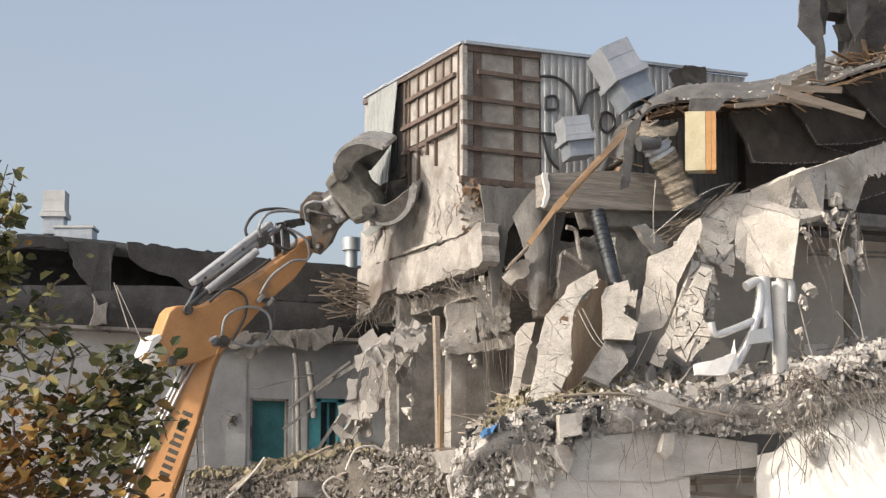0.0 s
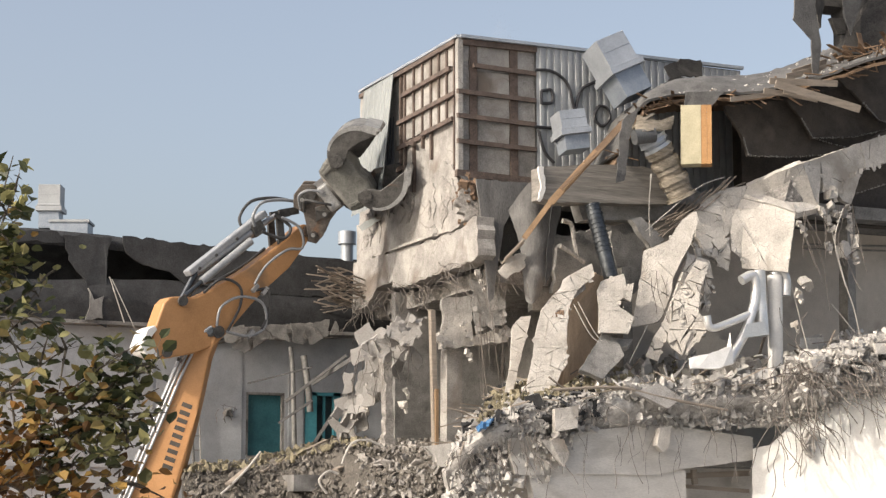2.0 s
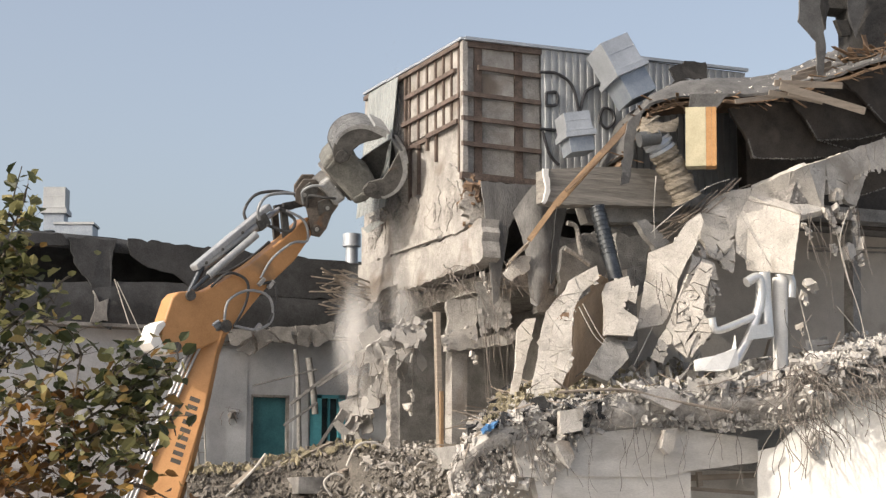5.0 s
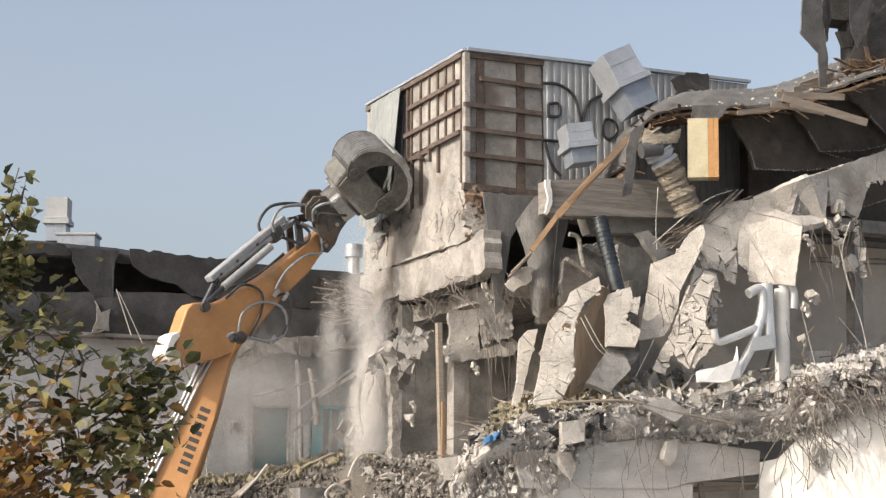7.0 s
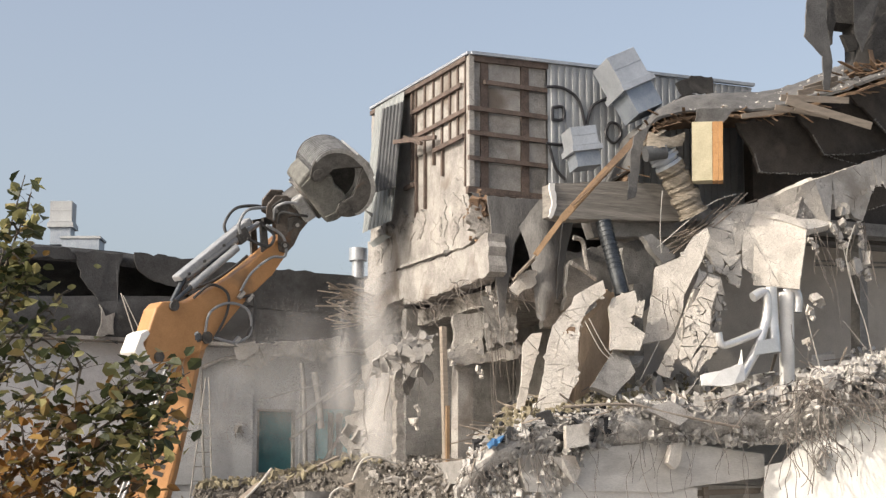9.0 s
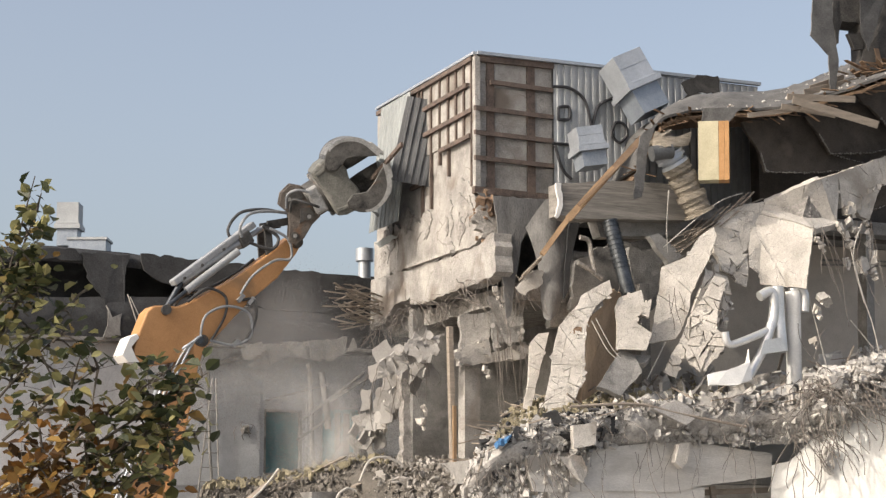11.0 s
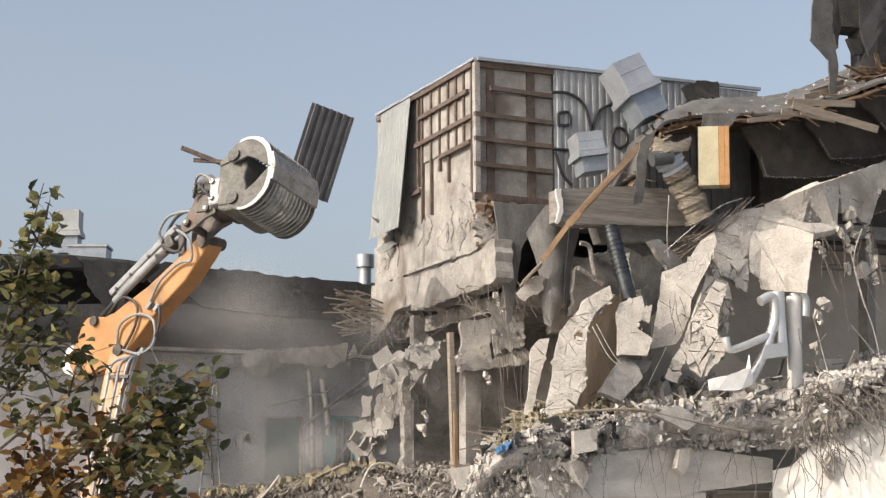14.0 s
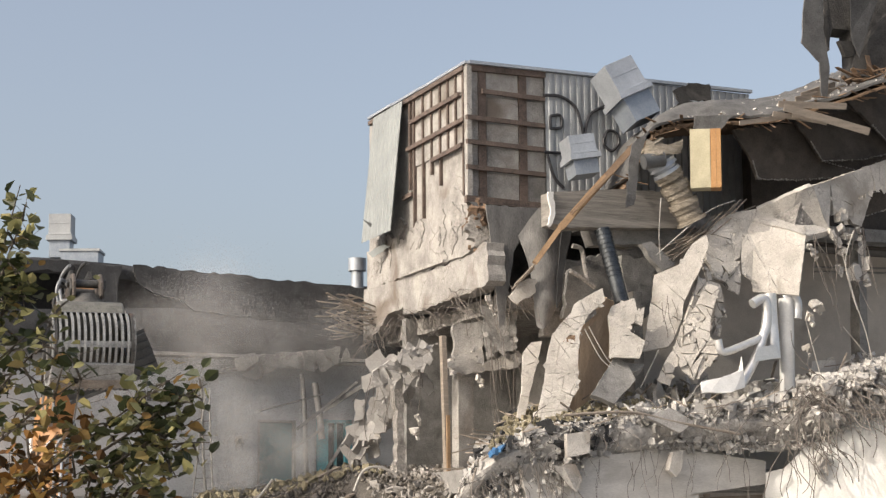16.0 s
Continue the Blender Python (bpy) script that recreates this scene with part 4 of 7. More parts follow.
torn_panel([(2.30, -2.90), (3.60, -2.90)], [(3.19, 6.49), (3.6, 6.38), (3.7, 6.06), (3.49, 5.61), (3.14, 5.38), (2.77, 4.91), (2.67, 5.22), (2.9, 5.83)],
           0.08, 14, 85, 0.014, 5, 0.010, 0.03, 30)
part("wall_return", shard(Build(62), [(1.42, -2.48, 6.10), (2.33, -1.30, 6.22), (2.31, -1.30, 5.18), (1.99, -1.60, 4.80), (1.48, -2.00, 4.38), (0.84, -2.48, 4.05), (0.88, -2.52, 4.46), (0.93, -2.46, 5.13), (1.13, -2.46, 5.75)], 0.2, 0.02), WALL_BROWN, facade, "brown shaded return of the wall")
part("socket_stone", Build(63).box(facing((0.74, -2.50, 5.30), 8), (0.20, 0.16, 0.14), 0.12), BRICK, facade, "brown brick stub set in the render")
part("wall_piece", shard(Build(63), [(1.65, -0.60, 7.02), (3.67, -0.60, 7.49), (3.47, -0.70, 6.37), (2.72, -0.70, 6.11), (1.64, -0.70, 5.63), (1.17, -0.70, 5.60)], 0.2, 0.04), CONCRETE_GREY, facade, "grey rough wall remnant")
part("wall_piece", shard(Build(67), [(1.67, -0.90, 6.87), (2.38, -0.90, 6.87), (2.86, -0.90, 6.31), (2.51, -0.90, 6.07), (2.32, -0.90, 6.43), (1.72, -0.90, 6.13), (1.48, -0.90, 5.91), (1.54, -0.90, 6.44)], 0.15, 0.05), CONCRETE_GREY, facade, "grey rough wall remnant")
part("wall_piece", shard(Build(68), [(2.47, -1.40, 7.06), (3.19, -1.40, 7.01), (3.05, -1.40, 6.04), (2.68, -1.40, 5.81), (2.52, -1.40, 6.54)], 0.15, 0.05), CONCRETE_GREY, facade, "grey rough wall remnant")
for k, pts in enumerate(([(1.58, -2.60, 5.03), (1.78, -2.70, 4.89), (1.82, -2.90, 4.60), (1.34, -3.00, 4.16), (0.91, -2.95, 4.31), (1.24, -2.80, 4.66)], [(1.76, -2.50, 4.93), (2.18, -2.60, 4.92), (2.01, -2.70, 4.78), (1.66, -2.75, 4.72)])):
    part("leaning_slab", shard(Build(64 + k), pts, 0.10, 0.015), CONCRETE_GREY, None, "grey concrete slab leaning on the rubble", category="slab", group="leaning slabs")
part("dangling_lump", shard(Build(65), [(2.25, -2.50, 7.09), (2.45, -2.50, 7.15), (2.95, -2.50, 6.77), (2.65, -2.50, 6.60)], 0.15, 0.02), CONCRETE_GREY, None, "grey concrete lump hanging on bent bars", category="concrete lump")

# loose render along the torn edges
part("render_flakes", flaky, PALE, None, "loose flakes of pale render on the torn facade", category="render flakes", kind="stuff")
bits = thing("hanging_fragments", "small render fragments dangling on torn mesh", "fragments")
for k, (p) in enumerate(((5.97, -3.24, 7.25), (5.81, -3.29, 7.37), (6.14, -3.20, 7.46), (6.24, -3.18, 7.32), (6.06, -3.21, 7.16), (5.20, -3.49, 7.02), (5.31, -3.45, 6.95), (6.54, -3.15, 7.48), (6.58, -3.14, 7.29), (6.57, -3.14, 7.08), (6.64, -3.13, 6.87), (6.61, -3.14, 6.71), (6.66, -3.13, 6.58), (6.42, -3.16, 6.66), (6.01, -3.22, 6.71), (6.15, -3.20, 7.73), (6.09, -3.21, 7.65), (5.24, -3.46, 6.01), (5.37, -3.42, 5.96), (5.13, -3.49, 5.74), (5.02, -3.52, 5.18), (3.60, -2.81, 5.82), (3.72, -2.81, 5.90), (3.56, -2.80, 5.64), (3.44, -2.75, 6.62), (3.47, -2.79, 5.20), (0.10, -0.80, 6.00), (0.04, -0.80, 6.16), (-0.17, -0.80, 4.71), (-0.84, 0.50, 4.11), (-0.88, 0.50, 3.85), (-1.05, 2.00, 3.89))):
    part("fragment", chunks(Build(k + 5), [Vector(p), Vector(p) + Vector((0.02, 0, -0.09)), Vector(p) + Vector((-0.04, 0, 0.05))], 0.07, 0.22), PALE, bits)

# ---- rubble shelf ----
TOPS = [(-1.32, -2.40, 2.79), (-0.94, -2.70, 3.23), (-0.40, -2.90, 3.51), (0.41, -3.00, 3.72), (1.56, -3.10, 3.87), (2.86, -3.20, 3.97), (4.01, -3.40, 4.04), (4.81, -3.80, 4.14), (5.41, -4.30, 4.22), (6.32, -5.00, 4.30)]
BACKS = [(0.32, 0.20, 3.55), (0.69, 0.00, 3.97), (1.12, -0.30, 4.17), (1.97, -0.50, 4.34), (3.05, -0.50, 4.54), (4.55, -0.50, 4.64), (5.90, -0.60, 4.74), (6.96, -0.80, 4.87), (7.46, -1.60, 5.32), (8.78, -2.00, 5.39)]
LOWS = [(-1.28, -2.30, 2.23), (-0.85, -2.50, 2.53), (-0.31, -2.70, 2.89), (0.48, -2.85, 3.18), (1.64, -2.95, 3.34), (2.94, -3.05, 3.39), (4.12, -3.20, 3.41), (4.92, -3.60, 3.46), (5.47, -4.20, 3.88), (6.38, -4.90, 3.96)]
shelf = part("rubble_bed", Build(71).sheet([BACKS, TOPS, LOWS], 0.2, 8, 0.10, 2.2), DIRT, None, "broken floor edge buried under brown rubble and insulation", category="rubble", kind="stuff", smooth=True)


def along(line, t):
    t *= len(line) - 1
    i = min(int(t), len(line) - 2)
    return Vector(line[i]).lerp(Vector(line[i + 1]), t - i)


def bed(seed, n, low, high, k0=0.0, k1=1.0, down=0.5, flat=0.55, up=0.05):
    b = Build(seed)
    spots = []
    for _ in range(n):
        t = b.r.uniform(k0, k1)
        s = b.r.uniform(-1, down)
        p = along(TOPS, t).lerp(along(BACKS, t), -s) if s < 0 else along(TOPS, t).lerp(along(LOWS, t), s)
        spots.append(p + Vector((b.r.uniform(-0.05, 0.05), b.r.uniform(-0.18, 0.02), b.r.uniform(0, up) + 0.03)))
    return chunks(b, spots, low, high, flat)


part("rubble_chips", bed(72, 9000, 0.018, 0.085, down=1.0), RUBBLE, None, "small broken concrete chips on the rubble shelf", category="rubble", kind="stuff")
part("rubble_lumps", bed(73, 600, 0.05, 0.20, down=0.8, flat=0.45, up=0.12), RUBBLE, None, "grey concrete lumps heaped on the broken floor", category="rubble", kind="stuff")
front = Build(79)
for _ in range(2600):
    t, q = front.r.random(), front.r.uniform(-0.1, 1.05)
    chunks(front, [along(TOPS, t).lerp(along(LOWS, t), q) + Vector((front.r.uniform(-0.03, 0.03), front.r.uniform(-0.24, -0.02), 0.0))], 0.015, 0.15, 0.40)
for _ in range(700):
    t = front.r.uniform(0.0, 0.36)
    chunks(front, [along(LOWS, t) + Vector((front.r.uniform(-0.2, 0.2), front.r.uniform(-0.30, 0.0), -0.9 * front.r.random() ** 2 * (1 - t)))], 0.025, 0.16, 0.6)
part("rubble_face", front, RUBBLE, None, "rough broken face of the floor edge", category="rubble", kind="stuff")
part("slate_heap", bed(74, 420, 0.10, 0.40, 0.40, 0.82, 0.1, 0.18, 0.22), RUBBLE, None, "grey slabs of screed heaped before the ducts", category="rubble", kind="stuff")
part("dark_heap", bed(75, 300, 0.07, 0.3, 0.05, 0.42, 0.7, 0.3, 0.1), BITUMEN, None, "crushed dark felt and screed at the shelf's end", category="rubble", kind="stuff")
SHAPES = []
for k in range(18):
    one = chunks(Build(700 + k), [Vector()], 1.0, 1.0001, 0.6)
    SHAPES.append(one.mesh("lump"))
    SHAPES[-1].materials.append(LUMP)


# Same lumps again in the shade-darkened rubble colour, for the slope.
SHAPES_SHADED = [me.copy() for me in SHAPES]
for me in SHAPES_SHADED:
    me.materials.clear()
    me.materials.append(RUBBLE_SHADED)


def lumps(parent, place, count, low, high, seed, shapes=SHAPES):
    """Single lumps of broken concrete that lie on a heap."""
    r = random.Random(seed)
    for _ in range(count):
        o = part("lump", r.choice(shapes), None, parent)
        s = low * (high / low) ** (r.random() ** 1.6)
        o.matrix_basis = Matrix.Translation(place(r)) @ Euler([r.uniform(-3, 3) for _ in range(3)]).to_matrix().to_4x4() @ Matrix.Diagonal((s, s * r.uniform(0.7, 1.2), s * r.uniform(0.6, 1.1), 1))


def on_shelf(r):
    t, s = r.random(), r.uniform(-0.9, 0.35)
    p = along(TOPS, t).lerp(along(BACKS, t), -s) if s < 0 else along(TOPS, t).lerp(along(LOWS, t), s)
    return p + Vector((0, r.uniform(-0.15, 0), r.uniform(0.04, 0.14)))


def on_slope(r):
    t, s = r.random(), r.uniform(-0.9, 0.5)
    p = along(LT, t).lerp(along(LB, t), -s) if s < 0 else along(LT, t).lerp(along(LF, t), s)
    return p + Vector((0, -0.05, r.uniform(0.03, 0.08)))


shelf_lumps = thing("concrete_debris", "broken concrete lumps lying on the rubble shelf", "rubble")
lumps(shelf_lumps, on_shelf, 290, 0.07, 0.26, 5)
wool = Build(76)
for k0, k1, n in ((0.10, 0.34, 420), (0.33, 0.46, 240), (0.46, 0.62, 140)):
    for _ in range(n):
        t = wool.r.uniform(k0, k1)
        p = along(TOPS, t).lerp(along(BACKS, t), wool.r.uniform(0.0, 0.9)) + Vector((0, -0.08, wool.r.uniform(0.08, 0.24)))
        chunks(wool, [p], 0.03, 0.16, 0.5)
part("insulation_heap", wool, WOOL, None, "yellow mineral wool torn and heaped on the rubble", category="insulation", kind="stuff")
heap = Build(77)
for _ in range(1800):
    t = heap.r.random()
    a = Vector((4.63, -4.40, 4.48)).lerp(Vector((6.27, -4.80, 5.00)), t)
    p = a + Vector((heap.r.uniform(-0.2, 0.3), heap.r.uniform(-0.3, 0.7), heap.r.uniform(-0.85, 0.1) * heap.r.random()))
    chunks(heap, [p], 0.025, 0.17)
part("rubble_mound", heap, RUBBLE, None, "mound of grey rubble on the nearer broken floor", category="rubble", kind="stuff")
near = thing("projecting_bay", "sunlit white painted bay under a broken floor slab", "building bay")
part("floor_edge", shard(Build(78), [(4.50, -3.90, 4.12), (4.90, -4.20, 4.61), (6.43, -4.90, 4.90), (6.39, -4.90, 4.11), (5.40, -4.30, 4.12), (5.07, -4.10, 4.03)], 0.5, 0.05), BROKEN, near)
part("wall", shard(Build(80), [(4.28, -3.12, 3.01), (4.52, -3.33, 3.07), (4.74, -3.51, 3.34), (4.96, -3.69, 3.60), (5.06, -3.78, 4.05), (6.54, -5.02, 4.11), (6.46, -4.96, 1.78), (4.25, -3.10, 1.78)], 0.25, 0.012), WHITE_PAINT, near)
lump_bits = Build(180)
chunks(lump_bits, [[Vector((4.92, -3.85, 3.25))][0] + Vector((0.05 * (k % 3), 0, -0.09 * k)) for k in range(5)], 0.12, 0.24)
part("hanging_rubble", lump_bits, LUMP, near, "grey broken lumps caught in bent bars", kind="stuff")
part("wall_underneath", Build().box(pose(4, -1.2, 1.3), (9.5, 0.3, 3.0)), PLASTER, None, "grey shaded plaster wall below the broken floor", category="wall", kind="structure")
edge = thing("edge_beam", "grey plastered edge beam under the broken floor, its face stained", "beam")
part("beam_length", shard(Build(81), [(-0.50, -3.00, 3.10), (0.51, -3.00, 3.18), (0.53, -3.00, 2.52), (-0.35, -3.00, 2.51)], 0.4, 0.02, 0.2), STAINED, edge)
part("beam_length", shard(Build(82), [(0.52, -3.01, 3.18), (2.34, -3.01, 3.43), (4.37, -3.01, 3.22), (4.36, -3.01, 2.82), (2.89, -3.01, 2.64), (2.32, -3.01, 2.52), (0.54, -3.01, 2.53)], 0.4, 0.008, 0.2), STAINED, edge)
part("wall_below_beam", shard(Build(83), [(-0.1, -2.97, 2.60), (2.98, -2.97, 2.62), (2.96, -2.97, 1.6), (0.1, -2.97, 1.6)], 0.2, 0.01), STAINED, None, "stained grey plaster wall under the edge beam", category="wall", kind="structure")
part("recess_back", shard(Build(84), [(2.90, -2.0, 3.1), (5.23, -1.90, 3.14), (5.20, -1.90, 1.6), (2.90, -2.0, 1.6)], 0.2, 0.01), STAINED, None, "dark back of the torn recess under the floor", category="wall", kind="structure")
for k, (a, c, w) in enumerate((((3.10, -2.50, 2.53), (4.60, -2.50, 2.60), 0.10), ((3.16, -2.45, 2.36), (4.64, -2.45, 2.28), 0.07), ((3.31, -2.70, 2.64), (3.33, -2.70, 2.38), 0.10))):
    part("broken_lath", Build(k).beam(a, c, 0.06, w, (0, 0, 1), 0.06), TIMBER_OLD, None, "old wooden lath across the torn recess", category="lath", group="recess laths")
part("plaster_block", shard(Build(83), [(0.22, -3.35, 3.60), (0.64, -3.40, 3.67), (0.62, -3.40, 3.29), (0.22, -3.35, 3.21)], 0.14, 0.01), PALE, None, "pale square block hanging on the broken floor edge", category="block")
part("concrete_block", shard(Build(84), [(0.03, -3.20, 3.08), (0.40, -3.30, 3.10), (0.52, -3.30, 2.85), (0.40, -3.30, 2.63), (0.27, -3.20, 2.78)], 0.25, 0.02), CONCRETE, None, "tilted concrete block hanging from bent bars", category="block")
part("hanging_lump", shard(Build(85), [(2.28, -3.30, 3.33), (2.49, -3.30, 3.37), (2.45, -3.30, 3.03), (2.34, -3.30, 2.91), (2.21, -3.30, 3.02)], 0.15, 0.02), PALE, None, "pale lump dangling under the floor edge", category="concrete lump")
part("blue_scrap", chunks(Build(86), [Vector((-0.95, -3.00, 3.31)), Vector((-0.87, -3.00, 3.35)), Vector((-1.02, -3.00, 3.27))], 0.10, 0.2, 0.5), BLUE, None, "crumpled blue plastic scrap in the rubble", category="plastic scrap")
basin = part("white_basin", Build(87).sheet([[(3.02, -1.36, 2.48), (3.30, -1.36, 2.59), (3.57, -1.36, 2.49)], [(2.99, -1.36, 2.28), (3.09, -1.70, 2.31), (3.62, -1.36, 2.26)], [(3.05, -1.36, 1.94), (3.14, -1.60, 1.97), (3.59, -1.36, 1.95)]], 0.03, 5), WHITE_PAINT, None, "white enamel basin fixed to the shaded wall", category="basin", smooth=True)

# left rubble foot
LT = [(-4.36, 3.00, 2.57), (-3.27, 2.60, 2.64), (-2.51, 2.20, 2.80), (-1.83, 1.60, 3.03), (-1.10, 0.60, 3.00), (-0.42, -0.40, 2.97), (-0.03, -1.00, 2.78)]
LB = [(-3.38, 5.60, 2.81), (-2.37, 5.40, 2.90), (-1.60, 4.80, 3.12), (-0.92, 4.00, 3.33), (-0.27, 2.60, 3.23), (0.22, 1.00, 3.17), (0.64, 0.40, 3.15)]
LF = [(-4.57, 2.20, 1.79), (-3.51, 1.80, 1.79), (-2.78, 1.40, 1.79), (-2.12, 0.80, 1.79), (-1.43, -0.20, 1.79), (-0.78, -1.20, 1.78), (-0.41, -1.80, 1.78)]
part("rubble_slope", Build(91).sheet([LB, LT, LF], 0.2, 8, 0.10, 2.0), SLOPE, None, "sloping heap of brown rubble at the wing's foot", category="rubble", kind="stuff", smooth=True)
left = Build(92)
for _ in range(6500):
    t, s = left.r.random(), left.r.uniform(-1, 0.8)
    p = along(LT, t).lerp(along(LB, t), -s) if s < 0 else along(LT, t).lerp(along(LF, t), s)
    chunks(left, [p + Vector((0, -0.16 if s > 0 else -0.05, left.r.uniform(0.02, 0.12)))], 0.012, 0.13, 0.45)
part("rubble_scatter", left, RUBBLE_SHADED, None, "broken concrete lumps scattered over the slope", category="rubble", kind="stuff")
pale_chips = Build(98)
for _ in range(1100):
    t, q = pale_chips.r.uniform(0.55, 1.0), pale_chips.r.uniform(-0.8, 0.9)
    p = along(LT, t).lerp(along(LB, t), -q) if q < 0 else along(LT, t).lerp(along(LF, t), q)
    chunks(pale_chips, [p + Vector((0, -0.20 if q > 0 else -0.05, pale_chips.r.uniform(0.04, 0.14)))], 0.015, 0.16, 0.35)
part("pale_rubble", pale_chips, RUBBLE_DUSTY, None, "pale broken plaster and concrete under the open room", category="rubble", kind="stuff")
slope_lumps = thing("concrete_debris", "broken concrete lumps lying on the rubble slope", "rubble")
lumps(slope_lumps, on_slope, 130, 0.06, 0.20, 6, SHAPES_SHADED)
moss = Build(93)
for _ in range(340):
    t = moss.r.random() ** 1.3 * 0.6
    p = along(LT, t).lerp(along(LB, t), moss.r.uniform(-0.1, 0.9))
    chunks(moss, [p + Vector((0, -0.1, 0.14))], 0.03, 0.18, 0.4)
part("insulation_scraps", moss, WOOL, None, "torn yellow insulation lying on the slope", category="insulation", kind="stuff")
for a, c in (((-3.07, 2.20, 2.68), (-1.63, 2.60, 3.31)), ((-3.79, 2.00, 2.43), (-3.19, 2.50, 2.80)), ((-2.44, 2.40, 2.86), (-1.45, 2.60, 3.15)), ((-3.80, 4.00, 2.89), (-3.47, 3.40, 2.71)), ((-2.06, 1.00, 2.69), (-1.50, 1.30, 2.88))):
    o = part("plank", Build(94).beam(a, c, 0.12, 0.03), TIMBER_OLD, None, "grey loose plank lying on the rubble", category="plank", group="loose planks")

for pts in ([(-2.08, 0.60, 2.78), (-1.90, 0.60, 3.14), (-1.61, 0.60, 3.22), (-1.31, 0.60, 3.12), (-1.08, 0.60, 2.97)], [(-2.29, 0.80, 2.25), (-2.44, 0.80, 2.48), (-2.26, 0.80, 2.65), (-2.07, 0.80, 2.60)], [(-3.91, 2.00, 2.25), (-3.46, 2.00, 2.67), (-3.16, 2.00, 3.04)]):
    part("loose_cable", Build().tube(pts, 0.022, 7, 6), WIRE_PALE, None, "pale bent cable sticking out of the rubble", category="cable", group="rubble cables")
sign = thing("wall_sign", "dark plain marks of a sign on the white wall", "sign")
for k in range(4):
    part("mark", Build().box(pose(-4.74 + 0.12 * k, 5.955, 4.89), (0.09, 0.02, 0.20)), INK, sign)
sticks = Build(95)
for _ in range(150):
    t = sticks.r.random()
    p = along(TOPS, t).lerp(along(BACKS, t), sticks.r.uniform(-0.1, 0.9)) + Vector((0, -0.1, sticks.r.uniform(0.05, 0.18)))
    d = Vector((sticks.r.uniform(-1, 1), sticks.r.uniform(-0.6, 0.6), sticks.r.uniform(-0.25, 0.3))).normalized()
    sticks.beam(p, p + d * sticks.r.uniform(0.15, 0.7), sticks.r.uniform(0.015, 0.05), 0.02, (0, 0, 1), 0.1)
part("wood_scraps", sticks, TIMBER_OLD, None, "grey wood scraps and laths strewn in the rubble", category="wood scrap", kind="stuff")
part("long_pole", Build(96).tube([(0.17, -3.35, 3.91), (1.36, -3.45, 3.98), (2.22, -3.50, 3.83), (3.46, -3.60, 3.64)], 0.025, 8, 5), TIMBER_OLD, None, "long pale bent pole lying on the rubble", category="pole")
for k, pts in enumerate(([(1.66, -3.50, 3.91), (2.23, -3.40, 4.08), (2.61, -3.50, 3.85), (2.26, -3.60, 3.64)], [(3.00, -2.90, 4.44), (3.27, -2.80, 4.82), (3.36, -2.80, 4.75), (2.52, -3.20, 4.06), (2.40, -3.20, 4.10)], [(4.41, -4.70, 4.45), (4.77, -4.70, 4.56), (4.66, -4.70, 4.24), (4.50, -4.70, 4.27)], [(4.41, -3.90, 4.37), (4.65, -3.90, 4.40), (4.64, -3.90, 4.03), (4.43, -3.90, 3.97)])):
    part("tilted_plate", shard(Build(97 + k), pts, 0.06, 0.015, 0.1), CONCRETE if k < 2 else PALE, None, "broken plate tilted in the rubble", category="plate", group="tilted plates")

conduits = thing("wall_conduits", "thin dark conduits along the room wall", "conduit")
for y0, y1 in ((0.0, 0.0), (0.09, 0.1)):
    part("conduit", Build().tube([Vector((7.89, 0.18, 7.30)) + Vector((0, 0, y0)), Vector((10.93, 0.18, 7.42)) + Vector((0, 0, y1))], 0.02, 8, 0), CONCRETE_GREY, conduits)

# ---- roof wreck ----
wreck = thing("torn_roof", "torn felt roof with splintered boards sagging over the facade", "roof")
R1 = [(2.25, -2.20, 8.28), (2.47, -2.25, 8.98), (2.89, -2.30, 9.38), (3.74, -2.40, 9.55), (4.75, -2.75, 9.59), (5.37, -3.30, 9.72), (6.03, -3.80, 9.94), (6.93, -4.30, 10.24)]
R2 = [(2.50, -1.60, 8.47), (2.94, -1.60, 9.37), (3.50, -1.60, 9.86), (4.38, -1.60, 10.10), (5.54, -1.60, 10.24), (6.61, -1.60, 10.61), (7.57, -1.60, 11.06), (9.14, -1.60, 11.68)]
R3 = [Vector(p) + Vector((0.3, 1.5, -0.05)) for p in R2]
part("felt", Build(101).sheet([R1, R2, R3], 0.05, 8, 0.06, 2.5), FELT, wreck, smooth=True)
part("deck_behind", shard(Build(103), [(5.68, -1.20, 10.17), (6.89, -1.20, 10.52), (8.01, -1.20, 10.99), (9.74, -1.20, 11.69), (9.64, -1.20, 9.69), (5.65, -1.20, 9.33)], 0.1, 0.02), SHADED_SLAB, wreck, "roof deck behind the hanging slabs, coloured dark as in shade")
R1b = [Vector(p) + Vector((0, 0.02, -0.07)) for p in R1]
part("board_layer", Build(102).sheet([R1b, [Vector(p) + Vector((0, 0, -0.14)) for p in R2], [Vector(p) + Vector((0, 0, -0.2)) for p in R3]], -0.05, 6, 0.05, 3), TIMBER_DARK, wreck, "splintered brown boarding")
for k, pts in enumerate((
    [(3.30, -2.75, 9.47), (4.09, -2.85, 9.57), (3.71, -2.85, 9.18), (3.42, -2.85, 8.97), (3.17, -2.80, 8.77), (3.22, -2.75, 9.15)],
    [(2.05, -2.60, 8.86), (2.41, -2.60, 9.16), (2.15, -2.65, 8.50), (2.00, -2.70, 7.75), (1.83, -2.70, 7.69), (1.94, -2.65, 8.38)],
)):
    part("felt_flap", shard(Build(110 + k), pts, 0.03, 0.025, 0.12), FELT, wreck)
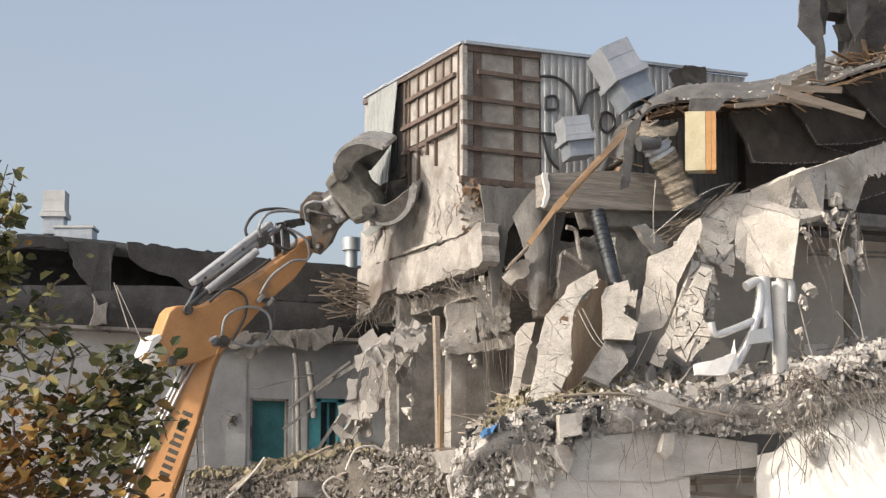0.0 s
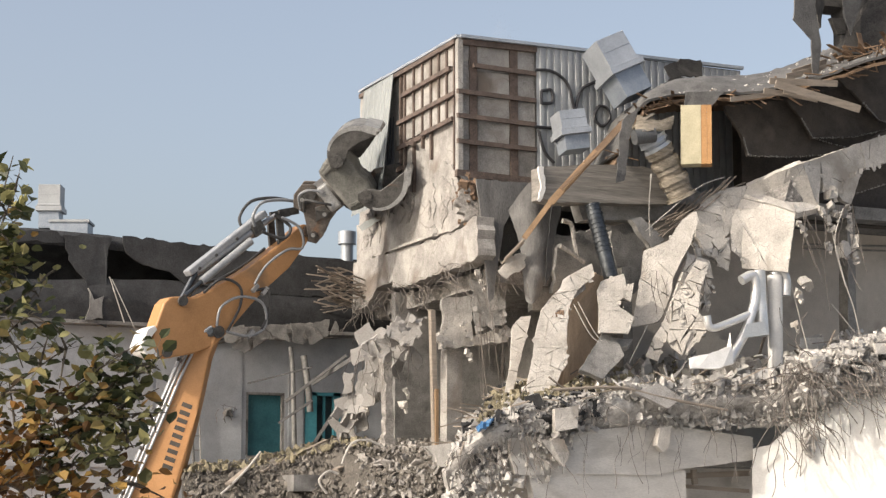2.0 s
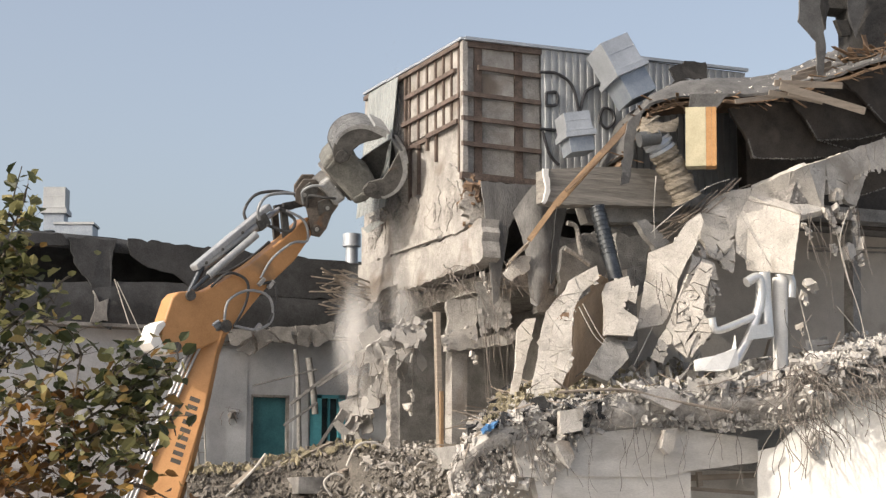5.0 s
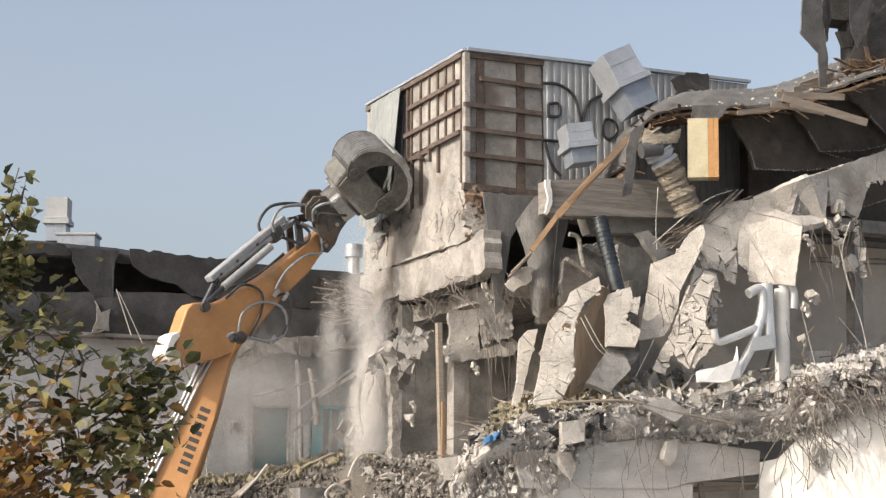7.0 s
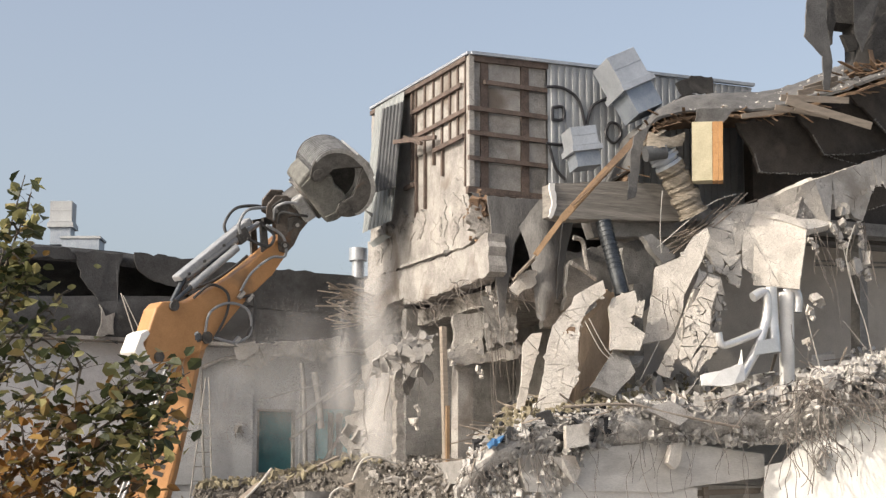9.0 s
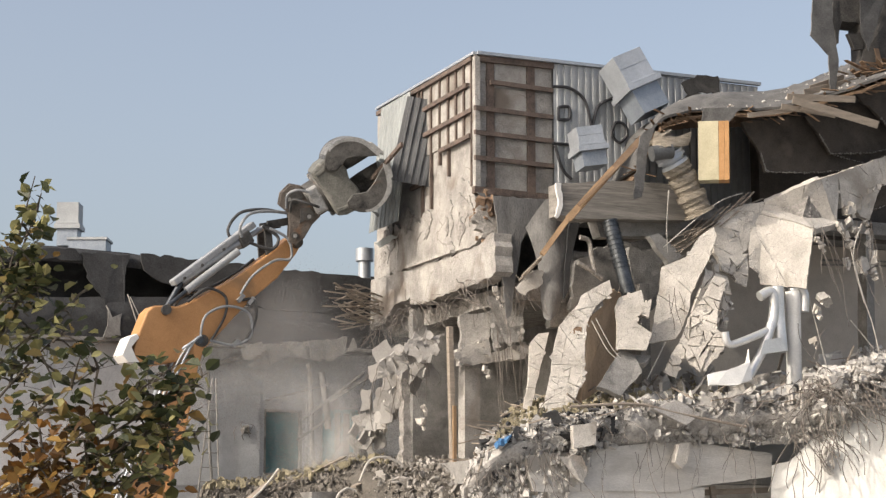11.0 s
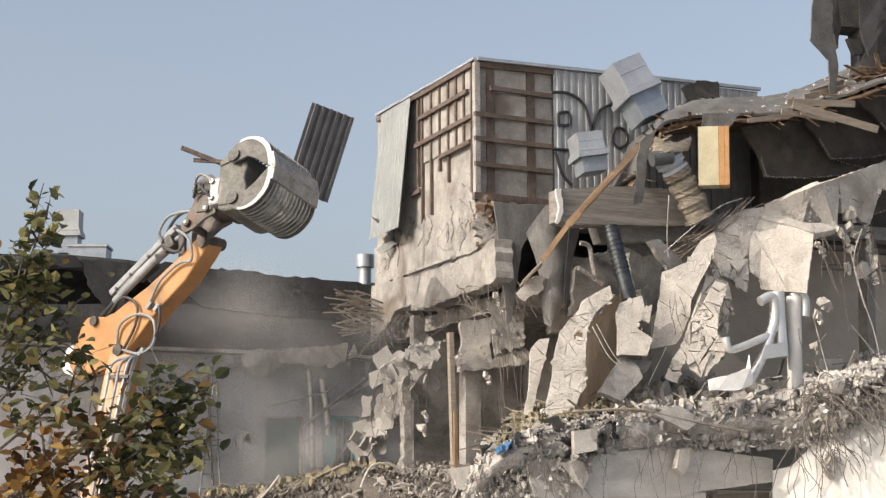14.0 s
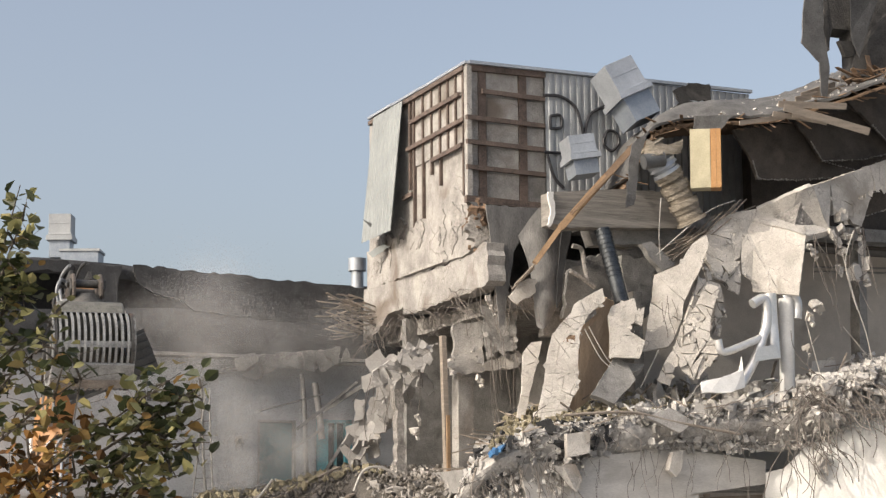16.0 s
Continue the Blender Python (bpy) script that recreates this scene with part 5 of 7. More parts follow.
# Hanging slabs: the roof's shade on them is put into their colour.
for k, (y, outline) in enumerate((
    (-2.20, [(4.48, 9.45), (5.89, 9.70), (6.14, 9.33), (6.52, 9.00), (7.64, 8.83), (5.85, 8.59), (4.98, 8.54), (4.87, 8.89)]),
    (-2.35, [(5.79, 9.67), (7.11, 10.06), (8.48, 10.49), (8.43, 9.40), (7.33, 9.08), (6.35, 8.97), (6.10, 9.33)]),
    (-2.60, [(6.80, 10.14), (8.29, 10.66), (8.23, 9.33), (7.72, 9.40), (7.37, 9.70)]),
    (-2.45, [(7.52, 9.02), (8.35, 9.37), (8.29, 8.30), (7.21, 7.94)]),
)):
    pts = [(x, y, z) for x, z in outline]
    slab = part("hanging_slab", shard(Build(112 + k), pts, 0.07, 0.025, 0.12), SHADED_SLAB, wreck, "brown roof slab hanging down, coloured dark as in shade")
    rim = Build(117 + k)
    low = sorted(pts, key=lambda p: p[2])[:len(pts) // 2 + 1]
    low = [Vector(p) for p in pts if p in low]
    for a, c in zip(low, low[1:]):
        for j in range(34):
            p = a.lerp(c, (j + rim.r.random()) / 34)
            chunks(rim, [p + Vector((0, -0.02, rim.r.uniform(-0.008, 0.008)))], 0.016, 0.04, 0.6)
    part("broken_edge", rim, CONCRETE_GREY, slab, kind="stuff")
for k, (a, c, w) in enumerate((((4.52, -3.80, 9.52), (6.22, -4.00, 9.17), 0.14), ((4.77, -3.70, 9.44), (5.44, -3.80, 9.32), 0.12), ((4.47, -3.70, 9.59), (5.81, -3.90, 9.63), 0.12), ((4.41, -3.60, 9.43), (5.32, -3.70, 9.36), 0.10), ((3.82, -3.40, 9.25), (4.73, -3.50, 9.42), 0.08), ((5.20, -3.20, 9.86), (6.25, -3.30, 10.16), 0.12), ((5.33, -3.20, 9.96), (6.10, -3.20, 10.25), 0.10))):
    part("roof_board", Build(k).beam(a, c, 0.025, w, (0, -0.3, 1)), TIMBER_OLD, wreck, "grey weathered roof board")
splint = Build(120)
for _ in range(110):
    t = splint.r.random()
    p = along(R1, t) + Vector((0, splint.r.uniform(-0.05, 0.3), splint.r.uniform(-0.16, 0.02)))
    d = Vector((splint.r.uniform(-1, 1), splint.r.uniform(-0.7, 0.2), splint.r.uniform(-0.35, 0.25))).normalized()
    splint.beam(p, p + d * splint.r.uniform(0.1, 0.45), splint.r.uniform(0.02, 0.06), 0.015, (0, 0, 1), 0.2)
for _ in range(46):
    p = Vector((5.95, -3.40, 10.08)).lerp(Vector((7.21, -3.80, 10.56)), splint.r.random()) + Vector((0, splint.r.uniform(-0.2, 0.3), splint.r.uniform(-0.15, 0.15)))
    d = Vector((splint.r.uniform(-1, 1), splint.r.uniform(-0.7, 0.2), splint.r.uniform(-0.5, 0.6))).normalized()
    splint.beam(p, p + d * splint.r.uniform(0.15, 0.5), splint.r.uniform(0.03, 0.09), 0.02, (0, 0, 1), 0.2)
part("splinters", splint, TIMBER_DARK, wreck, "splintered brown timber ends")
upper = thing("upper_roof_flap", "torn grey felt and roof sheet hanging over the upper edge", "roof flap")
part("felt_flap", shard(Build(121), [(5.36, -3.40, 11.75), (5.79, -3.40, 11.80), (5.74, -3.40, 11.25), (5.86, -3.40, 10.50), (5.76, -3.40, 9.85), (5.63, -3.40, 9.83), (5.64, -3.40, 10.57), (5.25, -3.40, 10.91)], 0.03, 0.015), FELT, upper)
part("felt_flap", shard(Build(122), [(6.33, -3.50, 11.84), (6.88, -3.60, 11.89), (6.59, -3.60, 11.19), (6.39, -3.60, 10.68), (6.30, -3.50, 11.07)], 0.03, 0.015), BITUMEN, upper)
part("roof_mass", shard(Build(123), [(5.94, -3.20, 11.88), (7.84, -3.60, 12.01), (7.76, -3.60, 10.50), (6.34, -3.40, 10.38), (6.47, -3.30, 10.93), (6.43, -3.30, 11.30), (6.12, -3.20, 11.33), (6.02, -3.20, 10.90), (5.89, -3.20, 11.27)], 0.5, 0.03), BITUMEN_DARK, upper)
part("roof_scrap", shard(Build(124), [(6.13, -3.35, 11.05), (6.52, -3.35, 11.12), (6.45, -3.35, 10.80), (6.27, -3.35, 10.76)], 0.1, 0.02), BITUMEN_DARK, upper)
scrap = thing("felt_scraps", "curled black felt scraps on the roof's edge", "roofing scrap")
part("scrap", shard(Build(125), [(4.06, -0.80, 10.50), (4.41, -0.80, 10.70), (4.88, -0.80, 10.73), (4.92, -0.80, 10.37), (4.53, -0.80, 10.38), (4.20, -0.80, 10.29)], 0.05, 0.03, 0.08), BITUMEN_DARK, scrap)
part("scrap", shard(Build(126), [(3.58, -1.30, 9.94), (3.94, -1.30, 10.17), (4.70, -1.30, 10.20), (5.22, -1.30, 10.10), (4.44, -1.30, 9.95)], 0.04, 0.03, 0.08), BITUMEN_DARK, scrap)
grit = Build(127)
for _ in range(500):
    t, q = grit.r.random(), grit.r.random()
    chunks(grit, [along(R1, t).lerp(along(R2, t), q) + Vector((0, 0, 0.06))], 0.02, 0.07)
part("roof_gravel", grit, RUBBLE, None, "grey gravel and chips on the torn roof", category="gravel", kind="stuff")
roof_cowl(0, (0.66, 0.62), facing((2.95, -0.90, 10.27), -28, 22, 0) @ pose(0, 0, 0.02), "large pale sheet-metal vent cowl knocked askew on the roof")
roof_cowl(0, (0.52, 0.36), facing((1.90, -0.90, 9.00), -10, 16, 0), "small pale sheet-metal vent cowl tilted on the roof")

hang_felt = thing("hanging_felt", "long grey felt strips hanging from the roof beam", "roofing felt")
part("strip", Build(131).sheet([[(-0.23, -0.50, 8.05), (0.30, -0.60, 7.99), (1.09, -0.90, 7.95), (1.40, -1.20, 7.97)], [(0.07, -0.60, 7.76), (0.43, -0.70, 7.67), (0.88, -0.95, 7.55), (1.34, -1.20, 7.49)]], 0.02, 6, 0.06, 2), FELT, hang_felt, smooth=True)
part("strip", shard(Build(132), [(-0.09, -0.95, 7.92), (1.00, -0.95, 7.93), (0.88, -0.95, 7.77), (0.65, -0.95, 7.45), (0.57, -0.95, 7.27), (0.46, -0.95, 7.08), (0.36, -0.95, 6.47), (0.24, -0.95, 5.74), (0.15, -0.95, 5.65), (0.10, -0.95, 6.14), (0.04, -0.95, 6.97)], 0.03, 0.015), FELT_GREY, hang_felt)
part("strip", Build(133).sheet([[(0.45, -1.15, 7.34), (0.83, -1.40, 7.87), (1.44, -1.30, 7.58)], [(0.60, -1.20, 6.92), (0.85, -1.45, 6.90), (1.26, -1.35, 6.89)], [(0.69, -1.25, 6.34), (0.85, -1.45, 6.35), (1.14, -1.40, 6.28)], [(0.75, -1.25, 5.68), (0.81, -1.40, 5.62), (0.95, -1.40, 5.76)]], 0.025, 6, 0.06, 2.2), FELT_GREY, hang_felt, smooth=True)
part("strip", shard(Build(134), [(1.18, -1.50, 7.46), (1.38, -1.50, 7.48), (1.23, -1.50, 6.86), (1.11, -1.50, 6.13), (1.04, -1.50, 6.00), (1.06, -1.50, 6.44)], 0.03, 0.02), BITUMEN, hang_felt)
part("strip", shard(Build(135), [(-0.18, -0.55, 7.81), (0.18, -0.65, 7.76), (0.16, -0.65, 7.02), (-0.16, -0.60, 7.22), (-0.34, -0.50, 7.59)], 0.2, 0.06, 0.06), BROKEN, hang_felt, "broken brown masonry")
plank2 = thing("split_roof_beam", "long split timber hanging from the roof", "timber beam")
part("plank", Build(136).beam((0.00, -2.70, 6.58), (0.52, -2.75, 7.27), 0.09, 0.05, OUT, 0.04), TIMBER, plank2)
part("plank", Build(146).beam((0.48, -2.75, 7.21), (1.40, -2.75, 8.19), 0.12, 0.05, OUT, 0.05), TIMBER, plank2)
part("plank", Build(147).beam((0.66, -2.82, 7.47), (1.51, -2.82, 8.28), 0.05, 0.03, OUT, 0.05), TIMBER_DARK, plank2)
part("plank", Build(137).beam((1.29, -2.70, 8.05), (2.13, -2.50, 8.86), 0.11, 0.06, OUT, 0.1), TIMBER_DARK, plank2)
part("plank", Build(138).beam((0.25, -1.40, 6.40), (0.66, -1.60, 6.86), 0.03, 0.05, OUT), TIMBER_OLD, plank2)
part("plank", Build(139).beam((0.24, -1.30, 6.33), (0.60, -1.50, 6.72), 0.03, 0.05, OUT), TIMBER_OLD, plank2)
part("white_scrap", shard(Build(140), [(0.18, -1.30, 6.20), (0.33, -1.35, 6.46), (0.68, -1.40, 6.53), (0.66, -1.40, 6.28), (0.33, -1.35, 6.05)], 0.05, 0.03, 0.06), PALE, None, "white plaster scrap caught on split laths", category="plaster scrap")

# insulation block, ducts
block = thing("insulated_panel", "cut panel of cream board and orange pine hanging under the roof", "wall panel")
m = facing((3.31, -2.90, 8.63), 1, -8)
for x, w, mat in ((-0.02, 0.36, CREAM), (0.215, 0.10, ORANGE_WOOD), (0.31, 0.08, ORANGE_WOOD)):
    o = part("board", Build(2).box(m @ pose(x, 0, 0), (w, 0.3, 1.08), 0.02), mat, block)
old = thing("crushed_duct", "crushed insulated duct with metal collars and peeling wrap", "duct")
line = curve([(2.43, -2.55, 8.91), (2.63, -2.60, 8.60), (2.92, -2.60, 8.16), (3.26, -2.60, 7.54)], 8)
for i in range(0, len(line) - 1):
    s = 0.255 + 0.025 * math.sin(i * 1.7)
    part("duct_ring", Build(i).tube([line[i], line[i + 1]], (s, s * (1.06 if i % 2 else 0.95)), 18, 0), (ZINC if 6 < i < 12 else WRAP), old, smooth=True)
part("collar", Build().tube([(2.16, -2.80, 8.52), (2.54, -2.85, 8.60)], 0.14, 16, 0), CLADDING_DARK, old, smooth=True)
part("wrap", Build(142).sheet([[(2.26, -2.75, 8.95), (2.61, -2.85, 8.86), (3.00, -2.80, 9.01)], [(2.16, -2.80, 8.57), (2.42, -2.95, 8.62), (2.90, -2.85, 8.73)]], 0.02, 5, 0.08, 4), WRAP, old, smooth=True)
flex = thing("ribbed_black_duct", "dark ribbed metal duct hanging down", "duct")
a, c = Vector((1.62, -2.20, 7.36)), Vector((1.84, -2.45, 6.02))
part("pipe", Build().tube([a, c], 0.135, 20, 0), BLACK_DUCT, flex, smooth=True)
for i in range(11):
    p = a.lerp(c, i / 16)
    part("rib", Build().tube([p, p + (c - a).normalized() * 0.03], 0.148, 20, 0), BLACK_DUCT, flex, smooth=True)
bent = thing("bent_pipe_stubs", "dirty bent pipe stubs torn off beside the dark duct", "pipe")
for pts in ([(1.33, -1.60, 7.14), (1.51, -1.60, 7.09), (1.57, -1.60, 6.81), (1.64, -1.60, 6.46)], [(1.28, -1.60, 6.67), (1.50, -1.60, 6.57), (1.78, -1.60, 6.40)]):
    part("pipe", Build().tube(pts, 0.045, 8, 5), BROKEN, bent, smooth=True)
riser = thing("white_duct_riser", "upright white duct with a bent top", "duct")
part("pipe", Build().tube([(4.83, -3.10, 4.45), (4.87, -3.10, 6.14)], 0.135, 24, 0), DUCT_WHITE, riser, smooth=True)
part("elbow", Build().tube([(4.84, -3.10, 6.14), (4.95, -3.15, 6.24), (5.07, -3.15, 6.09), (5.06, -3.15, 5.78)], 0.09, 16, 6), DUCT, riser, smooth=True)
torn = thing("bent_metal_duct", "bright bent metal duct torn from its hangers", "duct")
part("pipe", Build().tube([(4.46, -3.20, 6.20), (4.47, -3.20, 5.69), (4.47, -3.25, 5.02)], 0.12, 20, 4), DUCT, torn, smooth=True)
part("elbow", Build().tube([(4.05, -3.25, 5.99), (4.30, -3.25, 6.09), (4.35, -3.25, 5.78), (4.29, -3.25, 5.47)], 0.09, 16, 6), DUCT, torn, smooth=True)
part("branch", Build().tube([(3.21, -3.40, 5.30), (3.28, -3.40, 5.09), (3.58, -3.40, 5.16), (4.24, -3.30, 5.41)], 0.07, 16, 6), DUCT, torn, smooth=True)
part("branch", Build().tube([(4.26, -3.30, 5.52), (4.03, -3.35, 5.05), (3.67, -3.40, 4.53)], 0.085, 16, 6), DUCT, torn, smooth=True)
part("plate", shard(Build(143), [(3.96, -3.50, 5.18), (4.34, -3.50, 5.25), (4.40, -3.50, 5.01), (3.86, -3.50, 4.92)], 0.02, 0.005), DUCT, torn)
part("white_sheet", shard(Build(144), [(2.71, -3.60, 4.52), (3.11, -3.60, 4.61), (3.56, -3.50, 4.76), (3.62, -3.50, 5.01), (3.61, -3.60, 4.46), (3.24, -3.70, 4.35), (2.67, -3.70, 4.33)], 0.03, 0.01), WHITE_PAINT, None, "white bent sheet lying on the rubble", category="sheet")

# wires, bars
nest = Build(151)
tangle(nest, (4.30, -4.20, 4.39), (4.90, -4.50, 4.19), 44, 1.6, 0.008, 0.25, 0.6)
tangle(nest, (4.30, -3.70, 3.50), (5.00, -4.20, 3.63), 26, 1.2, 0.007, 0.5, 0.5)
tangle(nest, (4.60, -4.60, 4.36), (6.01, -5.10, 4.47), 34, 1.3, 0.007, 0.3, 0.6)
part("rebar_nest", nest, WIRE, None, "brown nest of bent reinforcement spilling over the floor edge", category="reinforcement", kind="stuff")
bars = Build(152)
tangle(bars, (-1.31, -2.60, 2.99), (0.03, -3.10, 3.18), 60, 0.9, 0.006, 0.6, 0.5)
tangle(bars, (0.03, -3.10, 3.18), (3.99, -3.40, 3.35), 26, 1.1, 0.005, 0.9, 0.35)
tangle(bars, (-1.13, -2.90, 3.54), (4.71, -3.60, 4.15), 44, 0.8, 0.006, 0.05, 0.6)
part("bent_bars", bars, WIRE, None, "bent steel bars hanging from the broken floor edge", category="reinforcement", kind="stuff")
under = Build(153)
tangle(under, (-0.25, -0.9, 6.3), (-0.25, 5.0, 6.25), 80, 0.9, 0.006, 0.2, 0.6)
tangle(under, (-0.08, -0.60, 5.40), (0.54, -0.90, 5.45), 10, 1.7, 0.006, 1.0, 0.10)
part("mesh_bars", under, WIRE, None, "bare reinforcement bars under the parapet slab", category="reinforcement", kind="stuff")
loose = Build(154)
for pts in ([(5.94, -3.40, 7.00), (6.16, -3.40, 6.17), (6.38, -3.40, 5.56), (6.51, -3.40, 4.95)], [(6.14, -3.50, 7.41), (6.00, -3.40, 6.79), (6.21, -3.40, 5.97)], [(5.22, -3.20, 7.19), (5.05, -3.20, 6.55), (5.28, -3.20, 5.53), (5.50, -3.20, 4.72)], [(2.62, -2.60, 7.93), (2.56, -2.60, 7.30), (2.57, -2.60, 6.79)],
            [(2.47, -2.60, 6.47), (2.72, -2.60, 6.08), (2.62, -2.60, 5.46), (2.03, -2.70, 4.48)], [(0.95, -2.70, 5.47), (1.24, -2.70, 4.99), (1.47, -2.70, 4.80)], [(1.03, -2.70, 5.52), (1.36, -2.70, 4.99), (1.63, -2.70, 4.76)], [(2.48, -2.60, 6.88), (3.44, -2.80, 7.69), (4.05, -2.80, 7.95)], [(5.89, -3.40, 5.64), (6.37, -3.40, 5.15)]):
    loose.tube(pts, 0.010, 5, 5, False)
part("loose_cables", loose, WIRE_PALE, None, "pale cables and bars hanging before the facade", category="cable", kind="stuff")
rods = Build(158)
tangle(rods, (2.2, -2.9, 5.9), (3.5, -3.0, 6.3), 10, 1.2, 0.006, 1.0, 0.25)
tangle(rods, (5.0, -3.6, 7.2), (6.6, -3.3, 7.5), 14, 1.5, 0.005, 1.0, 0.22)
tangle(rods, (-0.3, -0.9, 6.3), (0.8, -1.2, 6.4), 14, 1.0, 0.006, 0.9, 0.3)
part("hanging_rods", rods, WIRE, None, "thin bent rods and wires hanging in the torn facade", category="reinforcement", kind="stuff")
lath = Build(155)
for _ in range(42):
    t = lath.r.random()
    p = Vector((2.83, -2.40, 6.94)).lerp(Vector((4.23, -2.70, 7.88)), t) + Vector((lath.r.uniform(-0.1, 0.1), lath.r.uniform(-0.2, 0.1), lath.r.uniform(-0.1, 0.1)))
    d = Vector((0.8, -0.1, 0.55 + lath.r.uniform(-0.3, 0.3))).normalized()
    lath.beam(p - d * lath.r.uniform(0.1, 0.3), p + d * lath.r.uniform(0.1, 0.35), 0.02, 0.035, OUT, 0.1)
part("split_laths", lath, TIMBER_OLD, None, "splintered laths along the torn wall head", category="lath", kind="stuff")
stubs = Build(156)
for _ in range(60):
    p = Vector((-0.11, 4.90, 6.82)) + Vector((stubs.r.uniform(-0.5, 0.2), stubs.r.uniform(-0.5, 0.6), stubs.r.uniform(-0.6, 0.25)))
    d = Vector((-1, stubs.r.uniform(-0.6, 0.2), stubs.r.uniform(-0.45, 0.45))).normalized()
    stubs.beam(p, p + d * stubs.r.uniform(0.2, 0.75), stubs.r.uniform(0.02, 0.06), 0.025, (0, 0, 1), 0.1)
part("splintered_rafters", stubs, TIMBER_OLD, None, "splintered rafter ends sticking out behind the parapet", category="timber", kind="stuff")
graffiti = Build(157)
for pts in ([(1.55, -0.15, 10.33), (1.92, -0.15, 10.34), (2.25, -0.15, 10.13), (2.39, -0.15, 9.64)], [(1.68, -0.15, 9.93), (1.68, -0.15, 9.67)], [(1.68, -0.15, 9.93), (1.90, -0.15, 9.96), (1.91, -0.15, 9.73), (1.68, -0.15, 9.69)], [(2.42, -0.15, 9.64), (2.55, -0.15, 10.04), (2.88, -0.15, 10.24)],
            [(1.60, -0.15, 9.17), (1.74, -0.15, 8.74), (1.94, -0.15, 8.54)], [(1.54, -0.15, 9.21), (1.91, -0.15, 9.22)], [(2.84, -0.15, 9.57), (2.94, -0.15, 9.75), (3.12, -0.15, 9.72), (3.17, -0.15, 9.52), (3.01, -0.15, 9.36), (2.86, -0.15, 9.46), (2.84, -0.15, 9.60)]):
    graffiti.tube(pts, 0.03, 6, 6)
part("spray_lines", graffiti, SPRAY, plant, "black sprayed lines on the cladding")

# ---- the demolition machine ----
machine = thing("demolition_excavator", "orange long-reach demolition excavator with a grey sorting grapple", "excavator")
FOOT = Vector((-5.68, 3.63, 1.48))
base = Build(201)
base.box(pose(FOOT.x - 0.9, FOOT.y + 0.2, 1.25, 0, 0, 60), (3.4, 2.6, 0.9))
o = part("upper_carriage", base, ORANGE, machine)
o.modifiers.new("edge", "BEVEL").width = 0.12
for k, s in ((0, -1.15), (1, 1.15)):
    c = pose(FOOT.x - 0.9, FOOT.y + 0.2, 0.4, 0, 0, 60) @ Vector((0, s, 0))
    o = part("track", Build(k).box(pose(c.x, c.y, 0.4, 0, 0, 60), (4.0, 0.6, 0.8)), IRON, machine)
    o.modifiers.new("edge", "BEVEL").width = 0.3


def bevelled(ob, w=0.03, s=2):
    m = ob.modifiers.new("edge", "BEVEL")
    m.width, m.segments, m.limit_method = w, s, "ANGLE"
    return ob


def side_prism(b, outline, width, y=0.0):
    """An outline in the x-z plane, given width across y."""
    k, n = len(b.v), len(outline)
    b.v += [Vector((x, y - width / 2, z)) for x, z in outline] + [Vector((x, y + width / 2, z)) for x, z in outline]
    b.f.append(list(range(k, k + n)))
    b.f.append(list(reversed(range(k + n, k + 2 * n))))
    b.f += [[k + i, k + (i + 1) % n, k + n + (i + 1) % n, k + n + i] for i in range(n)]
    return b


# boom: from the elbow pin (origin) down along x
boom = bevelled(part("boom", side_prism(Build(), [(-0.16, -0.06), (-0.10, 0.12), (0.15, 0.22), (0.6, 0.27), (1.6, 0.27), (4.6, 0.36), (4.6, -0.58), (2.64, -0.47), (1.5, -0.33), (1.0, -0.25), (0.48, -0.16), (0.0, -0.15)], 0.5), ORANGE, machine), 0.03)
part("pin", Build().tube([(0, -0.30, 0), (0, 0.30, 0)], 0.10, 18, 0), IRON, boom, smooth=True)
part("pin_cap", Build().tube([(0, 0.29, 0), (0, 0.33, 0)], 0.065, 14, 0), BLACK_DUCT, boom, smooth=True)
part("edge_strip", Build().beam((1.5, 0.255, -0.30), (4.5, 0.255, -0.53), 0.02, 0.05), ORANGE, boom)
for k in range(5):
    y, z = ((0.30, 0.20), (0.31, 0.28), (0.26, 0.36), (0.14, 0.40), (-0.04, 0.41))[k]
    part("hydraulic_pipe", Build().tube([(-0.10 + 0.05 * k, 0.31, 0.0 + 0.03 * k), (0.06 + 0.04 * k, 0.32, 0.10 + 0.03 * k), (0.4, y, z - 0.05), (1.0, y, z), (2.6, y, z + 0.05), (4.6, y, z + 0.12)], 0.028, 8, 5), (ZINC, CHROME, ZINC, HOSE_GREY, ZINC)[k], boom, smooth=True)
for k in range(5):
    part("pipe_clamp", Build().box(pose(0.7 + 0.9 * k, 0.14, 0.36 + 0.03 * k), (0.07, 0.44, 0.05)), IRON, boom)
for s in (-1, 1):
    for k in range(9):
        part("lettering_bar", Build().box(pose(1.46 + 0.150 * k, s * 0.253, -0.10 - 0.010 * k), (0.085, 0.006, 0.20)), INK, boom, "dark plain mark in place of lettering")

